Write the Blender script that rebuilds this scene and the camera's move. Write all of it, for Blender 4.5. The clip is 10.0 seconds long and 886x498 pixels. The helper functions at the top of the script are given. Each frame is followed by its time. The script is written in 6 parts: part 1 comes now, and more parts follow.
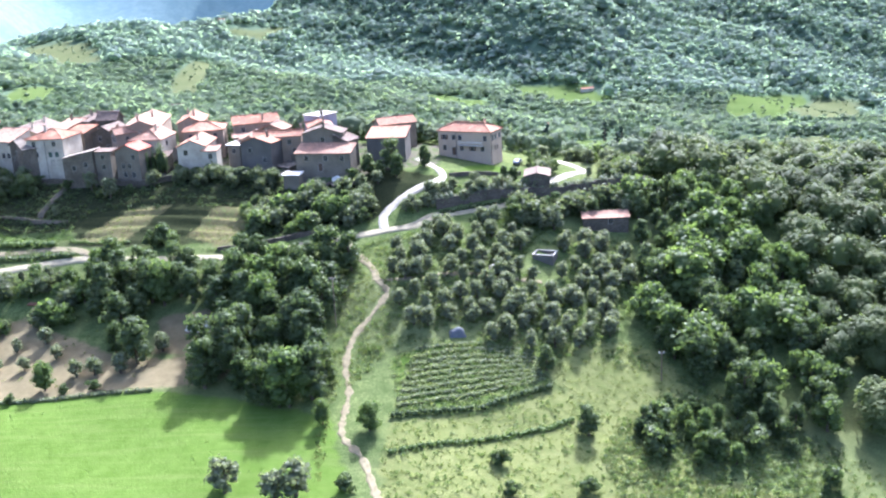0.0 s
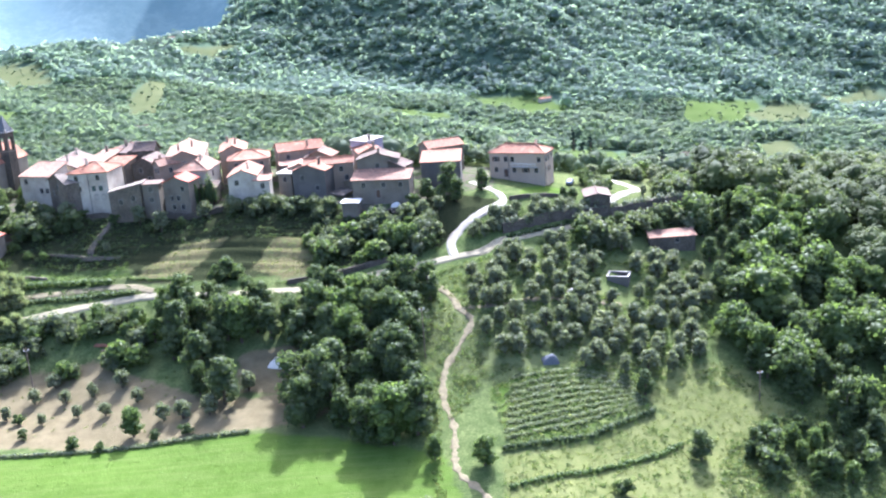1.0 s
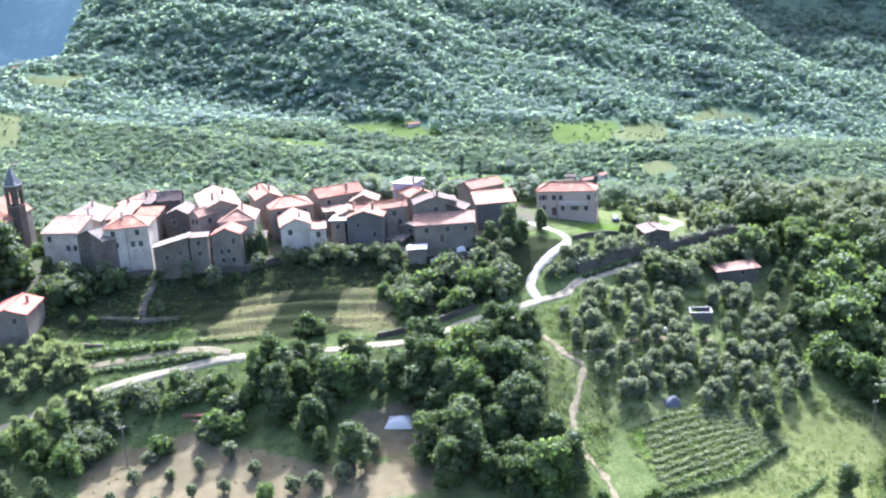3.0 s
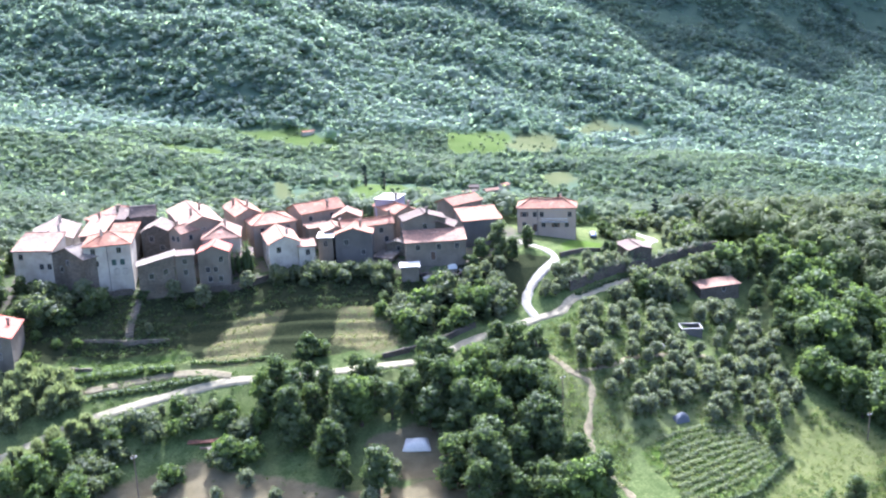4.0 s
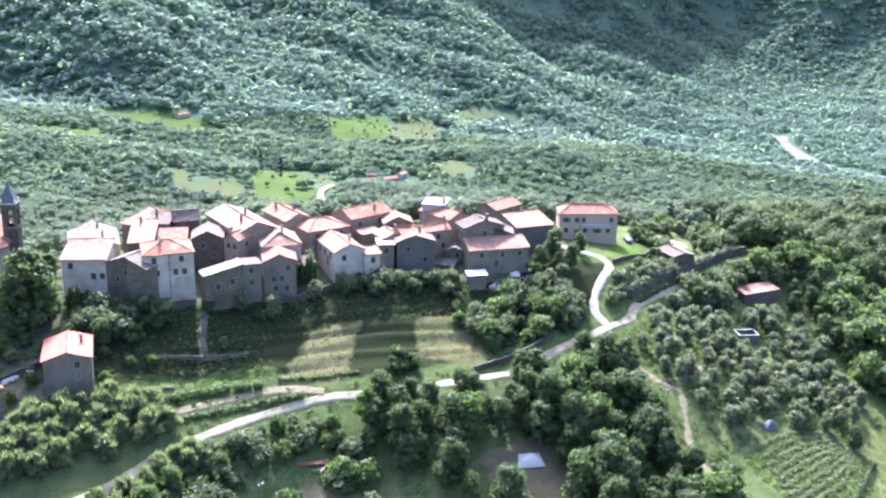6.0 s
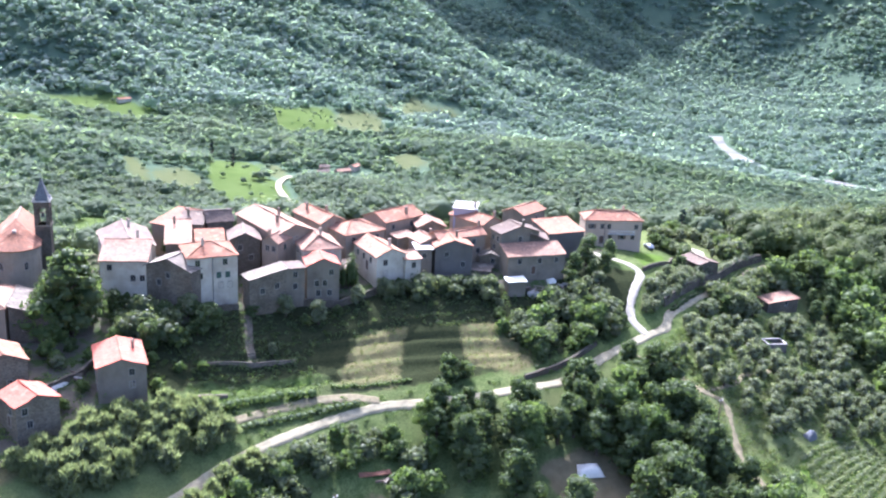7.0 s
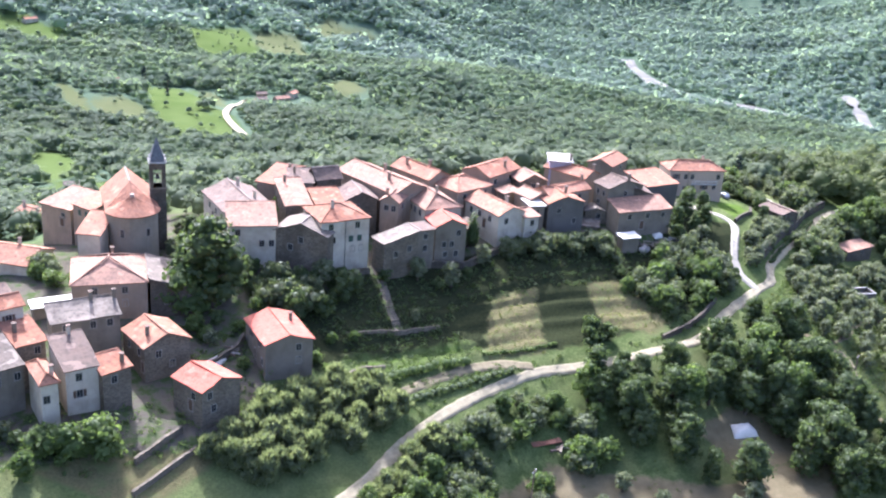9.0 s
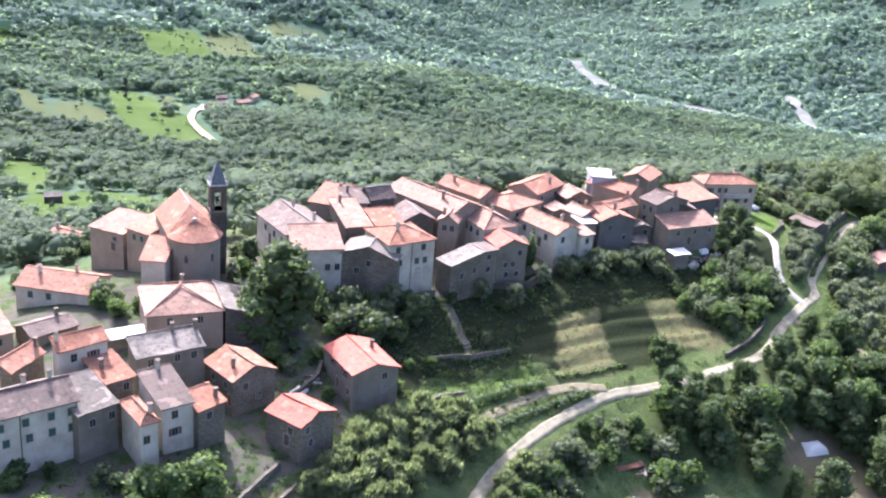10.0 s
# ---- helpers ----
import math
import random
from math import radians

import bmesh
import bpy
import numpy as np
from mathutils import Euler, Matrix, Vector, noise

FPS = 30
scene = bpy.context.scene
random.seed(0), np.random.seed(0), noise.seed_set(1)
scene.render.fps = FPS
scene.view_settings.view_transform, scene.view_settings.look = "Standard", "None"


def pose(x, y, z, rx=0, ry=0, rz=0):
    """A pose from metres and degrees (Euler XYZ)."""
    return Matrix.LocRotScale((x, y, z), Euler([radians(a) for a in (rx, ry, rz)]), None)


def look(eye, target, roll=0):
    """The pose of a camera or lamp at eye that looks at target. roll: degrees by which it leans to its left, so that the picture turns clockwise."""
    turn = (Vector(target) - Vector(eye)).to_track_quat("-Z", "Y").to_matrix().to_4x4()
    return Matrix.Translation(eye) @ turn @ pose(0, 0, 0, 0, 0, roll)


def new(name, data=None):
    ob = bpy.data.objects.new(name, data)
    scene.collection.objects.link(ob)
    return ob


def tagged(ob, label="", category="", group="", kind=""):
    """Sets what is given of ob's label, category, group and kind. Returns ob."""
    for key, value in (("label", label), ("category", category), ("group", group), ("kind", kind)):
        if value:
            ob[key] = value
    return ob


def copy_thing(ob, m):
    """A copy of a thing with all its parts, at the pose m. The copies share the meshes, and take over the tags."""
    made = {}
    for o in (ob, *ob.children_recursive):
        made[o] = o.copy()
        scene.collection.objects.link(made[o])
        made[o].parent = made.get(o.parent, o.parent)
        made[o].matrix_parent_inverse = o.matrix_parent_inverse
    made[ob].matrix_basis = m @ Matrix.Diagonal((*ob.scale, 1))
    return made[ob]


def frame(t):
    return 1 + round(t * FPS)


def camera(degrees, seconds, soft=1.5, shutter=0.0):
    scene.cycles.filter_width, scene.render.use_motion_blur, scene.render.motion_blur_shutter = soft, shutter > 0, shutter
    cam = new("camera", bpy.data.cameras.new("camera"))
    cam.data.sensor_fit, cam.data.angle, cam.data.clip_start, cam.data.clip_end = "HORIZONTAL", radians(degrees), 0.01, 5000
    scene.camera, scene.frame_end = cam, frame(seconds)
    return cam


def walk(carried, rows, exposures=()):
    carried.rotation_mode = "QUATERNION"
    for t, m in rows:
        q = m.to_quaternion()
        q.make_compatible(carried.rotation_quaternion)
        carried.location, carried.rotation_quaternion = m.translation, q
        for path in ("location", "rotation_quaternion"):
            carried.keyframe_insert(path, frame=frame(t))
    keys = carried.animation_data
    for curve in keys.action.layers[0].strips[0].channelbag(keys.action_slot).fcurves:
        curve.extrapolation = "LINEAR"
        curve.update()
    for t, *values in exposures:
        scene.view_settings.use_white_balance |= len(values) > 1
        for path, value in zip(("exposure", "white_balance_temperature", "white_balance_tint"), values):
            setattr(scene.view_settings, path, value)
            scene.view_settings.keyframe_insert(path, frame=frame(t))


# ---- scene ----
cam = camera(46.1, 10.0, 2.2)
METRES, EYE, TILT, LEAN, TURN = 280.0, 100.0, -16.5, 3.0, 0.0
ROWS = [
    (0.0, 0.0, 0.0, 0.0, 0.0, 0.0, -0.0),
    (0.5, -0.0519, 0.0072, 0.0084, -1.46, 0.65, 1.67),
    (1.0, -0.1081, 0.014, 0.0146, -3.1, 0.54, 1.9),
    (1.5, -0.159, 0.0226, 0.0222, -5.13, 0.84, 2.78),
    (2.0, -0.2124, 0.0334, 0.0301, -7.11, 1.1, 4.07),
    (3.5, -0.3555, 0.0768, 0.0541, -15.48, 1.37, 4.36),
    (4.0, -0.4039, 0.0936, 0.0628, -18.86, 1.15, 4.68),
    (4.5, -0.4468, 0.1127, 0.0714, -19.84, 0.31, 5.18),
    (5.0, -0.4913, 0.1335, 0.0811, -22.0, 0.31, 5.69),
    (5.5, -0.5307, 0.1554, 0.0906, -24.74, 0.04, 5.14),
    (7.0, -0.6516, 0.2329, 0.119, -31.44, -1.27, 3.47),
    (7.5, -0.6865, 0.2607, 0.1296, -32.81, -1.69, 3.04),
    (8.0, -0.724, 0.2915, 0.1398, -34.47, -4.0, 3.47),
    (8.5, -0.7576, 0.3218, 0.1497, -36.13, -5.11, 3.66),
    (9.0, -0.7923, 0.3557, 0.1608, -37.5, -6.04, 3.67),
    (9.5, -0.8239, 0.3881, 0.1723, -39.29, -5.33, 3.46),
    (10.0, -0.857, 0.4251, 0.1824, -40.99, -6.32, 3.91),
]
walk(cam, [(t, pose(0, 0, EYE, TILT, LEAN, TURN) @ pose(METRES * x, METRES * y, METRES * z, 90 + pitch, roll, yaw)) for t, x, y, z, yaw, pitch, roll in ROWS],
     [(0.0, 2.35, 5250, 18), (5.0, 2.4, 5180, 20), (10.0, 2.1, 5400, 23)])

# ---- light ----
SUN_ELEVATION, SUN_AZIMUTH = 41.0, 16.0  # degrees up; degrees from +y towards +x
world = bpy.data.worlds.new("sky")
scene.world = world
world.use_nodes = True
wn = world.node_tree
sky = wn.nodes.new("ShaderNodeTexSky")
sky.sky_type, sky.sun_disc = "NISHITA", False
sky.sun_elevation, sky.sun_rotation = radians(SUN_ELEVATION), radians(SUN_AZIMUTH)
sky.air_density, sky.dust_density, sky.ozone_density = 0.8, 5.0, 0.6
wn.nodes["Background"].inputs["Strength"].default_value = 0.15
wn.links.new(sky.outputs["Color"], wn.nodes["Background"].inputs["Color"])
sun_data = bpy.data.lights.new("sun", "SUN")
sun_data.energy, sun_data.angle, sun_data.color = 3.8, radians(0.6), (1.0, 0.97, 0.92)
sun = new("sun", sun_data)
_e, _a = radians(SUN_ELEVATION), radians(SUN_AZIMUTH)
sun.matrix_world = look((math.sin(_a) * math.cos(_e) * 900, math.cos(_a) * math.cos(_e) * 900, math.sin(_e) * 900), (0, 0, 0))

# ---- materials ----
def material(name):
    m = bpy.data.materials.new(name)
    m.use_nodes = True
    nt = m.node_tree
    nt.nodes["Principled BSDF"].inputs["Specular IOR Level"].default_value = 0.12
    return m, nt, nt.nodes["Principled BSDF"]


def node(nt, kind, **values):
    n = nt.nodes.new(kind)
    for key, value in values.items():
        n.inputs[key].default_value = value
    return n


def noise_of(nt, coord, scale, detail=4.0, rough=0.6):
    n = node(nt, "ShaderNodeTexNoise", Scale=scale, Detail=detail, Roughness=rough)
    nt.links.new(coord, n.inputs["Vector"])
    return n.outputs["Fac"]


def mapped(nt, value, a, b, lo=0.0, hi=1.0):
    n = node(nt, "ShaderNodeMapRange", **{"From Min": a, "From Max": b, "To Min": lo, "To Max": hi})
    nt.links.new(value, n.inputs["Value"])
    return n.outputs["Result"]


def mixed(nt, fac, a, b, mode="MIX"):
    n = nt.nodes.new("ShaderNodeMix")
    n.data_type, n.blend_type = "RGBA", mode
    for socket, value in ((n.inputs[0], fac), (n.inputs[6], a), (n.inputs[7], b)):
        if isinstance(value, (int, float)):
            socket.default_value = value
        elif isinstance(value, tuple):
            socket.default_value = (*value, 1.0)
        else:
            nt.links.new(value, socket)
    return n.outputs[2]


def bumped(nt, bsdf, height, strength, distance):
    n = node(nt, "ShaderNodeBump", Strength=strength, Distance=distance)
    nt.links.new(height, n.inputs["Height"])
    nt.links.new(n.outputs["Normal"], bsdf.inputs["Normal"])


def coords(nt, which="Object"):
    return nt.nodes.new("ShaderNodeTexCoord").outputs[which]


def position(nt):
    return nt.nodes.new("ShaderNodeNewGeometry").outputs["Position"]


def plain(name, color, rough=0.8, metal=0.0, grain=0.25, scale=3.0):
    m, nt, b = material(name)
    f = noise_of(nt, position(nt), scale, 5.0)
    dark = tuple(c * (1 - grain) for c in color)
    light = tuple(min(1, c * (1 + grain * 0.6)) for c in color)
    nt.links.new(mixed(nt, mapped(nt, f, 0.3, 0.7), dark, light), b.inputs["Base Color"])
    b.inputs["Roughness"].default_value, b.inputs["Metallic"].default_value = rough, metal
    return m


def render_wall(name, color, stain, grime=0.5):
    """Old lime render: patches, streaks running down and bare spots."""
    m, nt, b = material(name)
    p = position(nt)
    big = noise_of(nt, p, 0.28, 5.0)
    fine = noise_of(nt, p, 3.0, 6.0)
    st = node(nt, "ShaderNodeVectorMath")
    st.operation = "MULTIPLY"
    st.inputs[1].default_value = (0.55, 0.55, 0.12)
    nt.links.new(p, st.inputs[0])
    streak = noise_of(nt, st.outputs[0], 1.0, 5.0, 0.7)
    c = mixed(nt, mapped(nt, big, 0.42, 0.66, 0, grime), color, stain)
    c = mixed(nt, mapped(nt, streak, 0.52, 0.8, 0, 0.5), c, tuple(v * 0.6 for v in stain))
    c = mixed(nt, mapped(nt, fine, 0.3, 0.7, 0, 0.25), c, tuple(v * 0.8 for v in color))
    nt.links.new(c, b.inputs["Base Color"])
    b.inputs["Roughness"].default_value = 0.92
    bumped(nt, b, fine, 0.4, 0.03)
    return m


def stone_wall(name, a, c, mortar):
    """Rubble masonry: uneven stones with pale joints and damp patches."""
    m, nt, b = material(name)
    p = position(nt)
    st = node(nt, "ShaderNodeVectorMath")
    st.operation = "MULTIPLY"
    st.inputs[1].default_value = (1.0, 1.0, 1.7)
    nt.links.new(p, st.inputs[0])
    v = node(nt, "ShaderNodeTexVoronoi", Scale=2.6)
    nt.links.new(st.outputs[0], v.inputs["Vector"])
    e = node(nt, "ShaderNodeTexVoronoi", Scale=2.6)
    e.feature = "DISTANCE_TO_EDGE"
    nt.links.new(st.outputs[0], e.inputs["Vector"])
    sep = nt.nodes.new("ShaderNodeSeparateColor")
    nt.links.new(v.outputs["Color"], sep.inputs[0])
    col = mixed(nt, sep.outputs[0], a, c)
    col = mixed(nt, mapped(nt, e.outputs["Distance"], 0.0, 0.07, 0.8, 0.0), col, mortar)
    big = noise_of(nt, p, 0.22, 4.0)
    col = mixed(nt, mapped(nt, big, 0.45, 0.7, 0, 0.6), col, tuple(x * 0.6 for x in a))
    nt.links.new(col, b.inputs["Base Color"])
    b.inputs["Roughness"].default_value = 0.95
    bumped(nt, b, mapped(nt, e.outputs["Distance"], 0.0, 0.15), 0.7, 0.05)
    return m


def tiled_roof(name, a, c, stain, moss=0.35):
    """Clay pantiles: rows down the slope, each tile a little different, lichen and soot in patches. The uv runs in metres."""
    m, nt, b = material(name)
    uv = nt.nodes.new("ShaderNodeUVMap")
    uv.uv_map = "UVMap"
    sep = nt.nodes.new("ShaderNodeSeparateXYZ")
    nt.links.new(uv.outputs["UV"], sep.inputs[0])

    def cell(value, size):
        k = nt.nodes.new("ShaderNodeMath")
        k.operation = "DIVIDE"
        nt.links.new(value, k.inputs[0])
        k.inputs[1].default_value = size
        fl = nt.nodes.new("ShaderNodeMath")
        fl.operation = "FLOOR"
        nt.links.new(k.outputs[0], fl.inputs[0])
        fr = nt.nodes.new("ShaderNodeMath")
        fr.operation = "FRACT"
        nt.links.new(k.outputs[0], fr.inputs[0])
        return fl.outputs[0], fr.outputs[0]

    iu, fu = cell(sep.outputs[0], 0.24)
    iv, fv = cell(sep.outputs[1], 0.36)
    comb = nt.nodes.new("ShaderNodeCombineXYZ")
    nt.links.new(iu, comb.inputs[0])
    nt.links.new(iv, comb.inputs[1])
    info = nt.nodes.new("ShaderNodeObjectInfo")
    nt.links.new(info.outputs["Random"], comb.inputs[2])
    wn_ = nt.nodes.new("ShaderNodeTexWhiteNoise")
    nt.links.new(comb.outputs[0], wn_.inputs["Vector"])
    p = position(nt)
    big = noise_of(nt, p, 0.35, 5.0)
    mid = noise_of(nt, p, 1.5, 5.0)
    col = mixed(nt, wn_.outputs["Value"], a, c)
    col = mixed(nt, mapped(nt, big, 0.46, 0.68, 0, moss), col, stain)
    col = mixed(nt, mapped(nt, mid, 0.48, 0.7, 0, 0.7), col, tuple(x * 0.6 for x in stain))
    rows = nt.nodes.new("ShaderNodeTexWhiteNoise")
    rows.noise_dimensions = "1D"
    nt.links.new(iu, rows.inputs["W"])
    col = mixed(nt, mapped(nt, rows.outputs["Value"], 0.55, 1.0, 0, 0.35), col, tuple(x * 0.7 for x in a))
    patch = noise_of(nt, p, 0.16, 3.0, 0.5)
    col = mixed(nt, mapped(nt, patch, 0.53, 0.58, 0, 0.4), col, tuple(0.5 * x + 0.5 * y for x, y in zip(stain, c)))
    mend = noise_of(nt, p, 0.5, 2.0, 0.4)
    col = mixed(nt, mapped(nt, mend, 0.60, 0.63, 0, 0.5), col, tuple(min(1.0, x * 1.35) for x in c))
    soot = noise_of(nt, p, 0.9, 6.0, 0.75)
    col = mixed(nt, mapped(nt, soot, 0.52, 0.68, 0, 0.65), col, tuple(x * 0.55 for x in stain))
    # the groove between two rows of tiles
    tri = nt.nodes.new("ShaderNodeMath")
    tri.operation = "PINGPONG"
    nt.links.new(fu, tri.inputs[0])
    tri.inputs[1].default_value = 0.5
    nt.links.new(col, b.inputs["Base Color"])
    b.inputs["Roughness"].default_value = 0.9
    add = nt.nodes.new("ShaderNodeMath")
    add.operation = "ADD"
    nt.links.new(tri.outputs[0], add.inputs[0])
    nt.links.new(mapped(nt, fv, 0.0, 1.0, 0.0, 0.35), add.inputs[1])
    bumped(nt, b, add.outputs[0], 0.9, 0.09)
    return m


def leaf_material(name, a, c, tint, trans=0.35, patch=0.0, gloss=0.2):
    """Leaves: each clump a little different, some trees and whole patches lighter, lit through from behind."""
    m, nt, b = material(name)
    geo = nt.nodes.new("ShaderNodeNewGeometry")
    info = nt.nodes.new("ShaderNodeObjectInfo")
    col = mixed(nt, geo.outputs["Random Per Island"], a, c)
    col = mixed(nt, mapped(nt, info.outputs["Random"], 0, 1, 0, 0.6), col, tint)
    if patch:
        f = noise_of(nt, geo.outputs["Position"], patch, 6.0, 0.65)
        col = mixed(nt, mapped(nt, f, 0.46, 0.62, 0, 0.9), col, tint)
        g = noise_of(nt, geo.outputs["Position"], patch * 0.4, 5.0, 0.6)
        col = mixed(nt, mapped(nt, g, 0.52, 0.68, 0, 0.6), col, tuple(v * 0.62 for v in a))
    nt.links.new(col, b.inputs["Base Color"])
    b.inputs["Roughness"].default_value = 0.62
    b.inputs["Specular IOR Level"].default_value = gloss
    t = nt.nodes.new("ShaderNodeBsdfTranslucent")
    bright = mixed(nt, 1.0, col, (1.55, 1.62, 0.95), "MULTIPLY")
    nt.links.new(bright, t.inputs["Color"])
    mix = nt.nodes.new("ShaderNodeMixShader")
    mix.inputs[0].default_value = trans
    nt.links.new(b.outputs[0], mix.inputs[1])
    nt.links.new(t.outputs[0], mix.inputs[2])
    nt.links.new(mix.outputs[0], nt.nodes["Material Output"].inputs["Surface"])
    return m


WHITE_WALL = render_wall("white_render", (0.46, 0.405, 0.315), (0.24, 0.205, 0.152), 0.6)
GREY_WALL = render_wall("grey_render", (0.18, 0.154, 0.116), (0.102, 0.086, 0.064), 0.7)
CREAM_WALL = render_wall("cream_render", (0.40, 0.31, 0.225), (0.27, 0.21, 0.155), 0.4)
PINK_WALL = render_wall("pink_render", (0.27, 0.206, 0.148), (0.162, 0.125, 0.090), 0.55)
LILAC_WALL = render_wall("lilac_render", (0.33, 0.30, 0.335), (0.22, 0.20, 0.215), 0.35)
BLUE_WALL = render_wall("blue_grey_render", (0.125, 0.114, 0.098), (0.085, 0.077, 0.066), 0.6)
STONE = stone_wall("rubble_stone", (0.100, 0.084, 0.062), (0.19, 0.158, 0.116), (0.18, 0.154, 0.118))
DARK_STONE = stone_wall("dark_rubble_stone", (0.066, 0.056, 0.042), (0.128, 0.108, 0.082), (0.128, 0.109, 0.086))
TILE = tiled_roof("terracotta_tiles", (0.262, 0.112, 0.063), (0.35, 0.176, 0.109), (0.16, 0.095, 0.07))
RED_TILE = tiled_roof("new_red_tiles", (0.35, 0.092, 0.056), (0.41, 0.130, 0.086), (0.29, 0.10, 0.066), 0.2)
PALE_TILE = tiled_roof("sun_bleached_tiles", (0.26, 0.14, 0.089), (0.345, 0.206, 0.139), (0.155, 0.108, 0.083), 0.45)
OLD_TILE = tiled_roof("weathered_brown_tiles", (0.125, 0.088, 0.066), (0.19, 0.136, 0.104), (0.092, 0.076, 0.062), 0.6)
SLAB_ROOF = tiled_roof("grey_stone_slabs", (0.125, 0.102, 0.080), (0.215, 0.178, 0.14), (0.095, 0.082, 0.064), 0.6)
MORTAR = plain("pale_mortar", (0.30, 0.245, 0.20), 0.9)
CONCRETE = plain("pale_concrete", (0.34, 0.32, 0.285), 0.9, 0.0, 0.4, 1.5)
GRAVEL = plain("river_gravel", (0.155, 0.150, 0.130), 0.95, 0.0, 0.4, 0.03)
WHITE_SHEET = plain("white_sheet", (0.62, 0.58, 0.50), 0.6, 0.0, 0.15)
SHUTTER = plain("brown_shutter", (0.10, 0.065, 0.045), 0.7)
GREEN_SHUTTER = plain("green_shutter", (0.05, 0.08, 0.06), 0.7)
FRAME = plain("window_surround", (0.26, 0.24, 0.21), 0.8)
TIMBER = plain("weathered_timber", (0.16, 0.12, 0.09), 0.9)
IRON = plain("dark_iron", (0.06, 0.06, 0.065), 0.6, 0.6)
BARK = plain("bark", (0.10, 0.08, 0.06), 0.95)
ASPHALT = plain("pale_worn_road", (0.34, 0.305, 0.24), 0.95, 0.0, 0.3, 0.8)
DIRT = plain("pale_dirt_track", (0.18, 0.152, 0.090), 0.98, 0.0, 0.35, 0.9)
GLASS, _nt, _b = material("dark_window_glass")
_b.inputs["Base Color"].default_value = (0.02, 0.022, 0.025, 1)
_b.inputs["Roughness"].default_value = 0.12
_b.inputs["Specular IOR Level"].default_value = 0.5
BROADLEAF = leaf_material("broad_leaves", (0.036, 0.056, 0.022), (0.094, 0.124, 0.050), (0.082, 0.106, 0.050), 0.46)
BRIGHTLEAF = leaf_material("bright_leaves", (0.058, 0.090, 0.028), (0.108, 0.148, 0.052), (0.096, 0.128, 0.046), 0.48)
OLIVELEAF = leaf_material("olive_leaves", (0.096, 0.112, 0.066), (0.175, 0.192, 0.118), (0.125, 0.142, 0.084), 0.42)
GREYLEAF = leaf_material("mixed_shrub_leaves", (0.058, 0.076, 0.040), (0.125, 0.142, 0.078), (0.100, 0.118, 0.060), 0.45)
CANELEAF = leaf_material("cane_leaves", (0.105, 0.125, 0.068), (0.185, 0.205, 0.118), (0.135, 0.158, 0.080), 0.45)
CONIFER = leaf_material("conifer_needles", (0.016, 0.032, 0.020), (0.038, 0.060, 0.034), (0.022, 0.04, 0.026), 0.1)
SPURLEAF = leaf_material("spur_woodland_leaves", (0.044, 0.066, 0.026), (0.105, 0.130, 0.055), (0.125, 0.150, 0.058), 0.5, 0.06, 0.1)
MIDLEAF = leaf_material("valley_woodland_leaves", (0.058, 0.086, 0.052), (0.108, 0.142, 0.084), (0.126, 0.152, 0.092), 0.46, 0.03, 0.03)
# mountain leaves: distance haze is painted into these paler, bluer colours
FARLEAF = leaf_material("haze_tinted_mountain_leaves", (0.146, 0.198, 0.188), (0.180, 0.234, 0.212), (0.178, 0.224, 0.192), 0.62, 0.012, 0.03)
# valley floor leaves: green lifted and blued by a lesser painted haze
VALLEYLEAF = leaf_material("haze_tinted_valley_leaves", (0.082, 0.122, 0.096), (0.130, 0.174, 0.122), (0.136, 0.170, 0.108), 0.6, 0.02, 0.03)


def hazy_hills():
    """Far wooded hills in pale blue-green patches, haze painted in with faint glow."""
    m, nt, b = material("hazy_hill_backdrop")
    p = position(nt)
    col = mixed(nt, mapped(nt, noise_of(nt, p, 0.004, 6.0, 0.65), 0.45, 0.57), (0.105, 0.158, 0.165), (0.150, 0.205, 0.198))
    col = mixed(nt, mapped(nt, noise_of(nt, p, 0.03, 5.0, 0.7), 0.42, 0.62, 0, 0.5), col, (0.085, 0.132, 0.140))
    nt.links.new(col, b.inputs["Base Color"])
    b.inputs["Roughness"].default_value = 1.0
    # weak blue emission adds the brightness of the haze
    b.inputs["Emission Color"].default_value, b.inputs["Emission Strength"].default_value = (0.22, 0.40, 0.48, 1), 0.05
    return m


BACKDROP = hazy_hills()
# ---- terrain ----
def section(ys, zs, y):
    return np.interp(y, ys, zs)


YS = [60, 120, 150, 180, 195, 208, 220, 232, 242, 250, 258, 266, 276, 290, 310, 335, 365, 420, 520, 700]


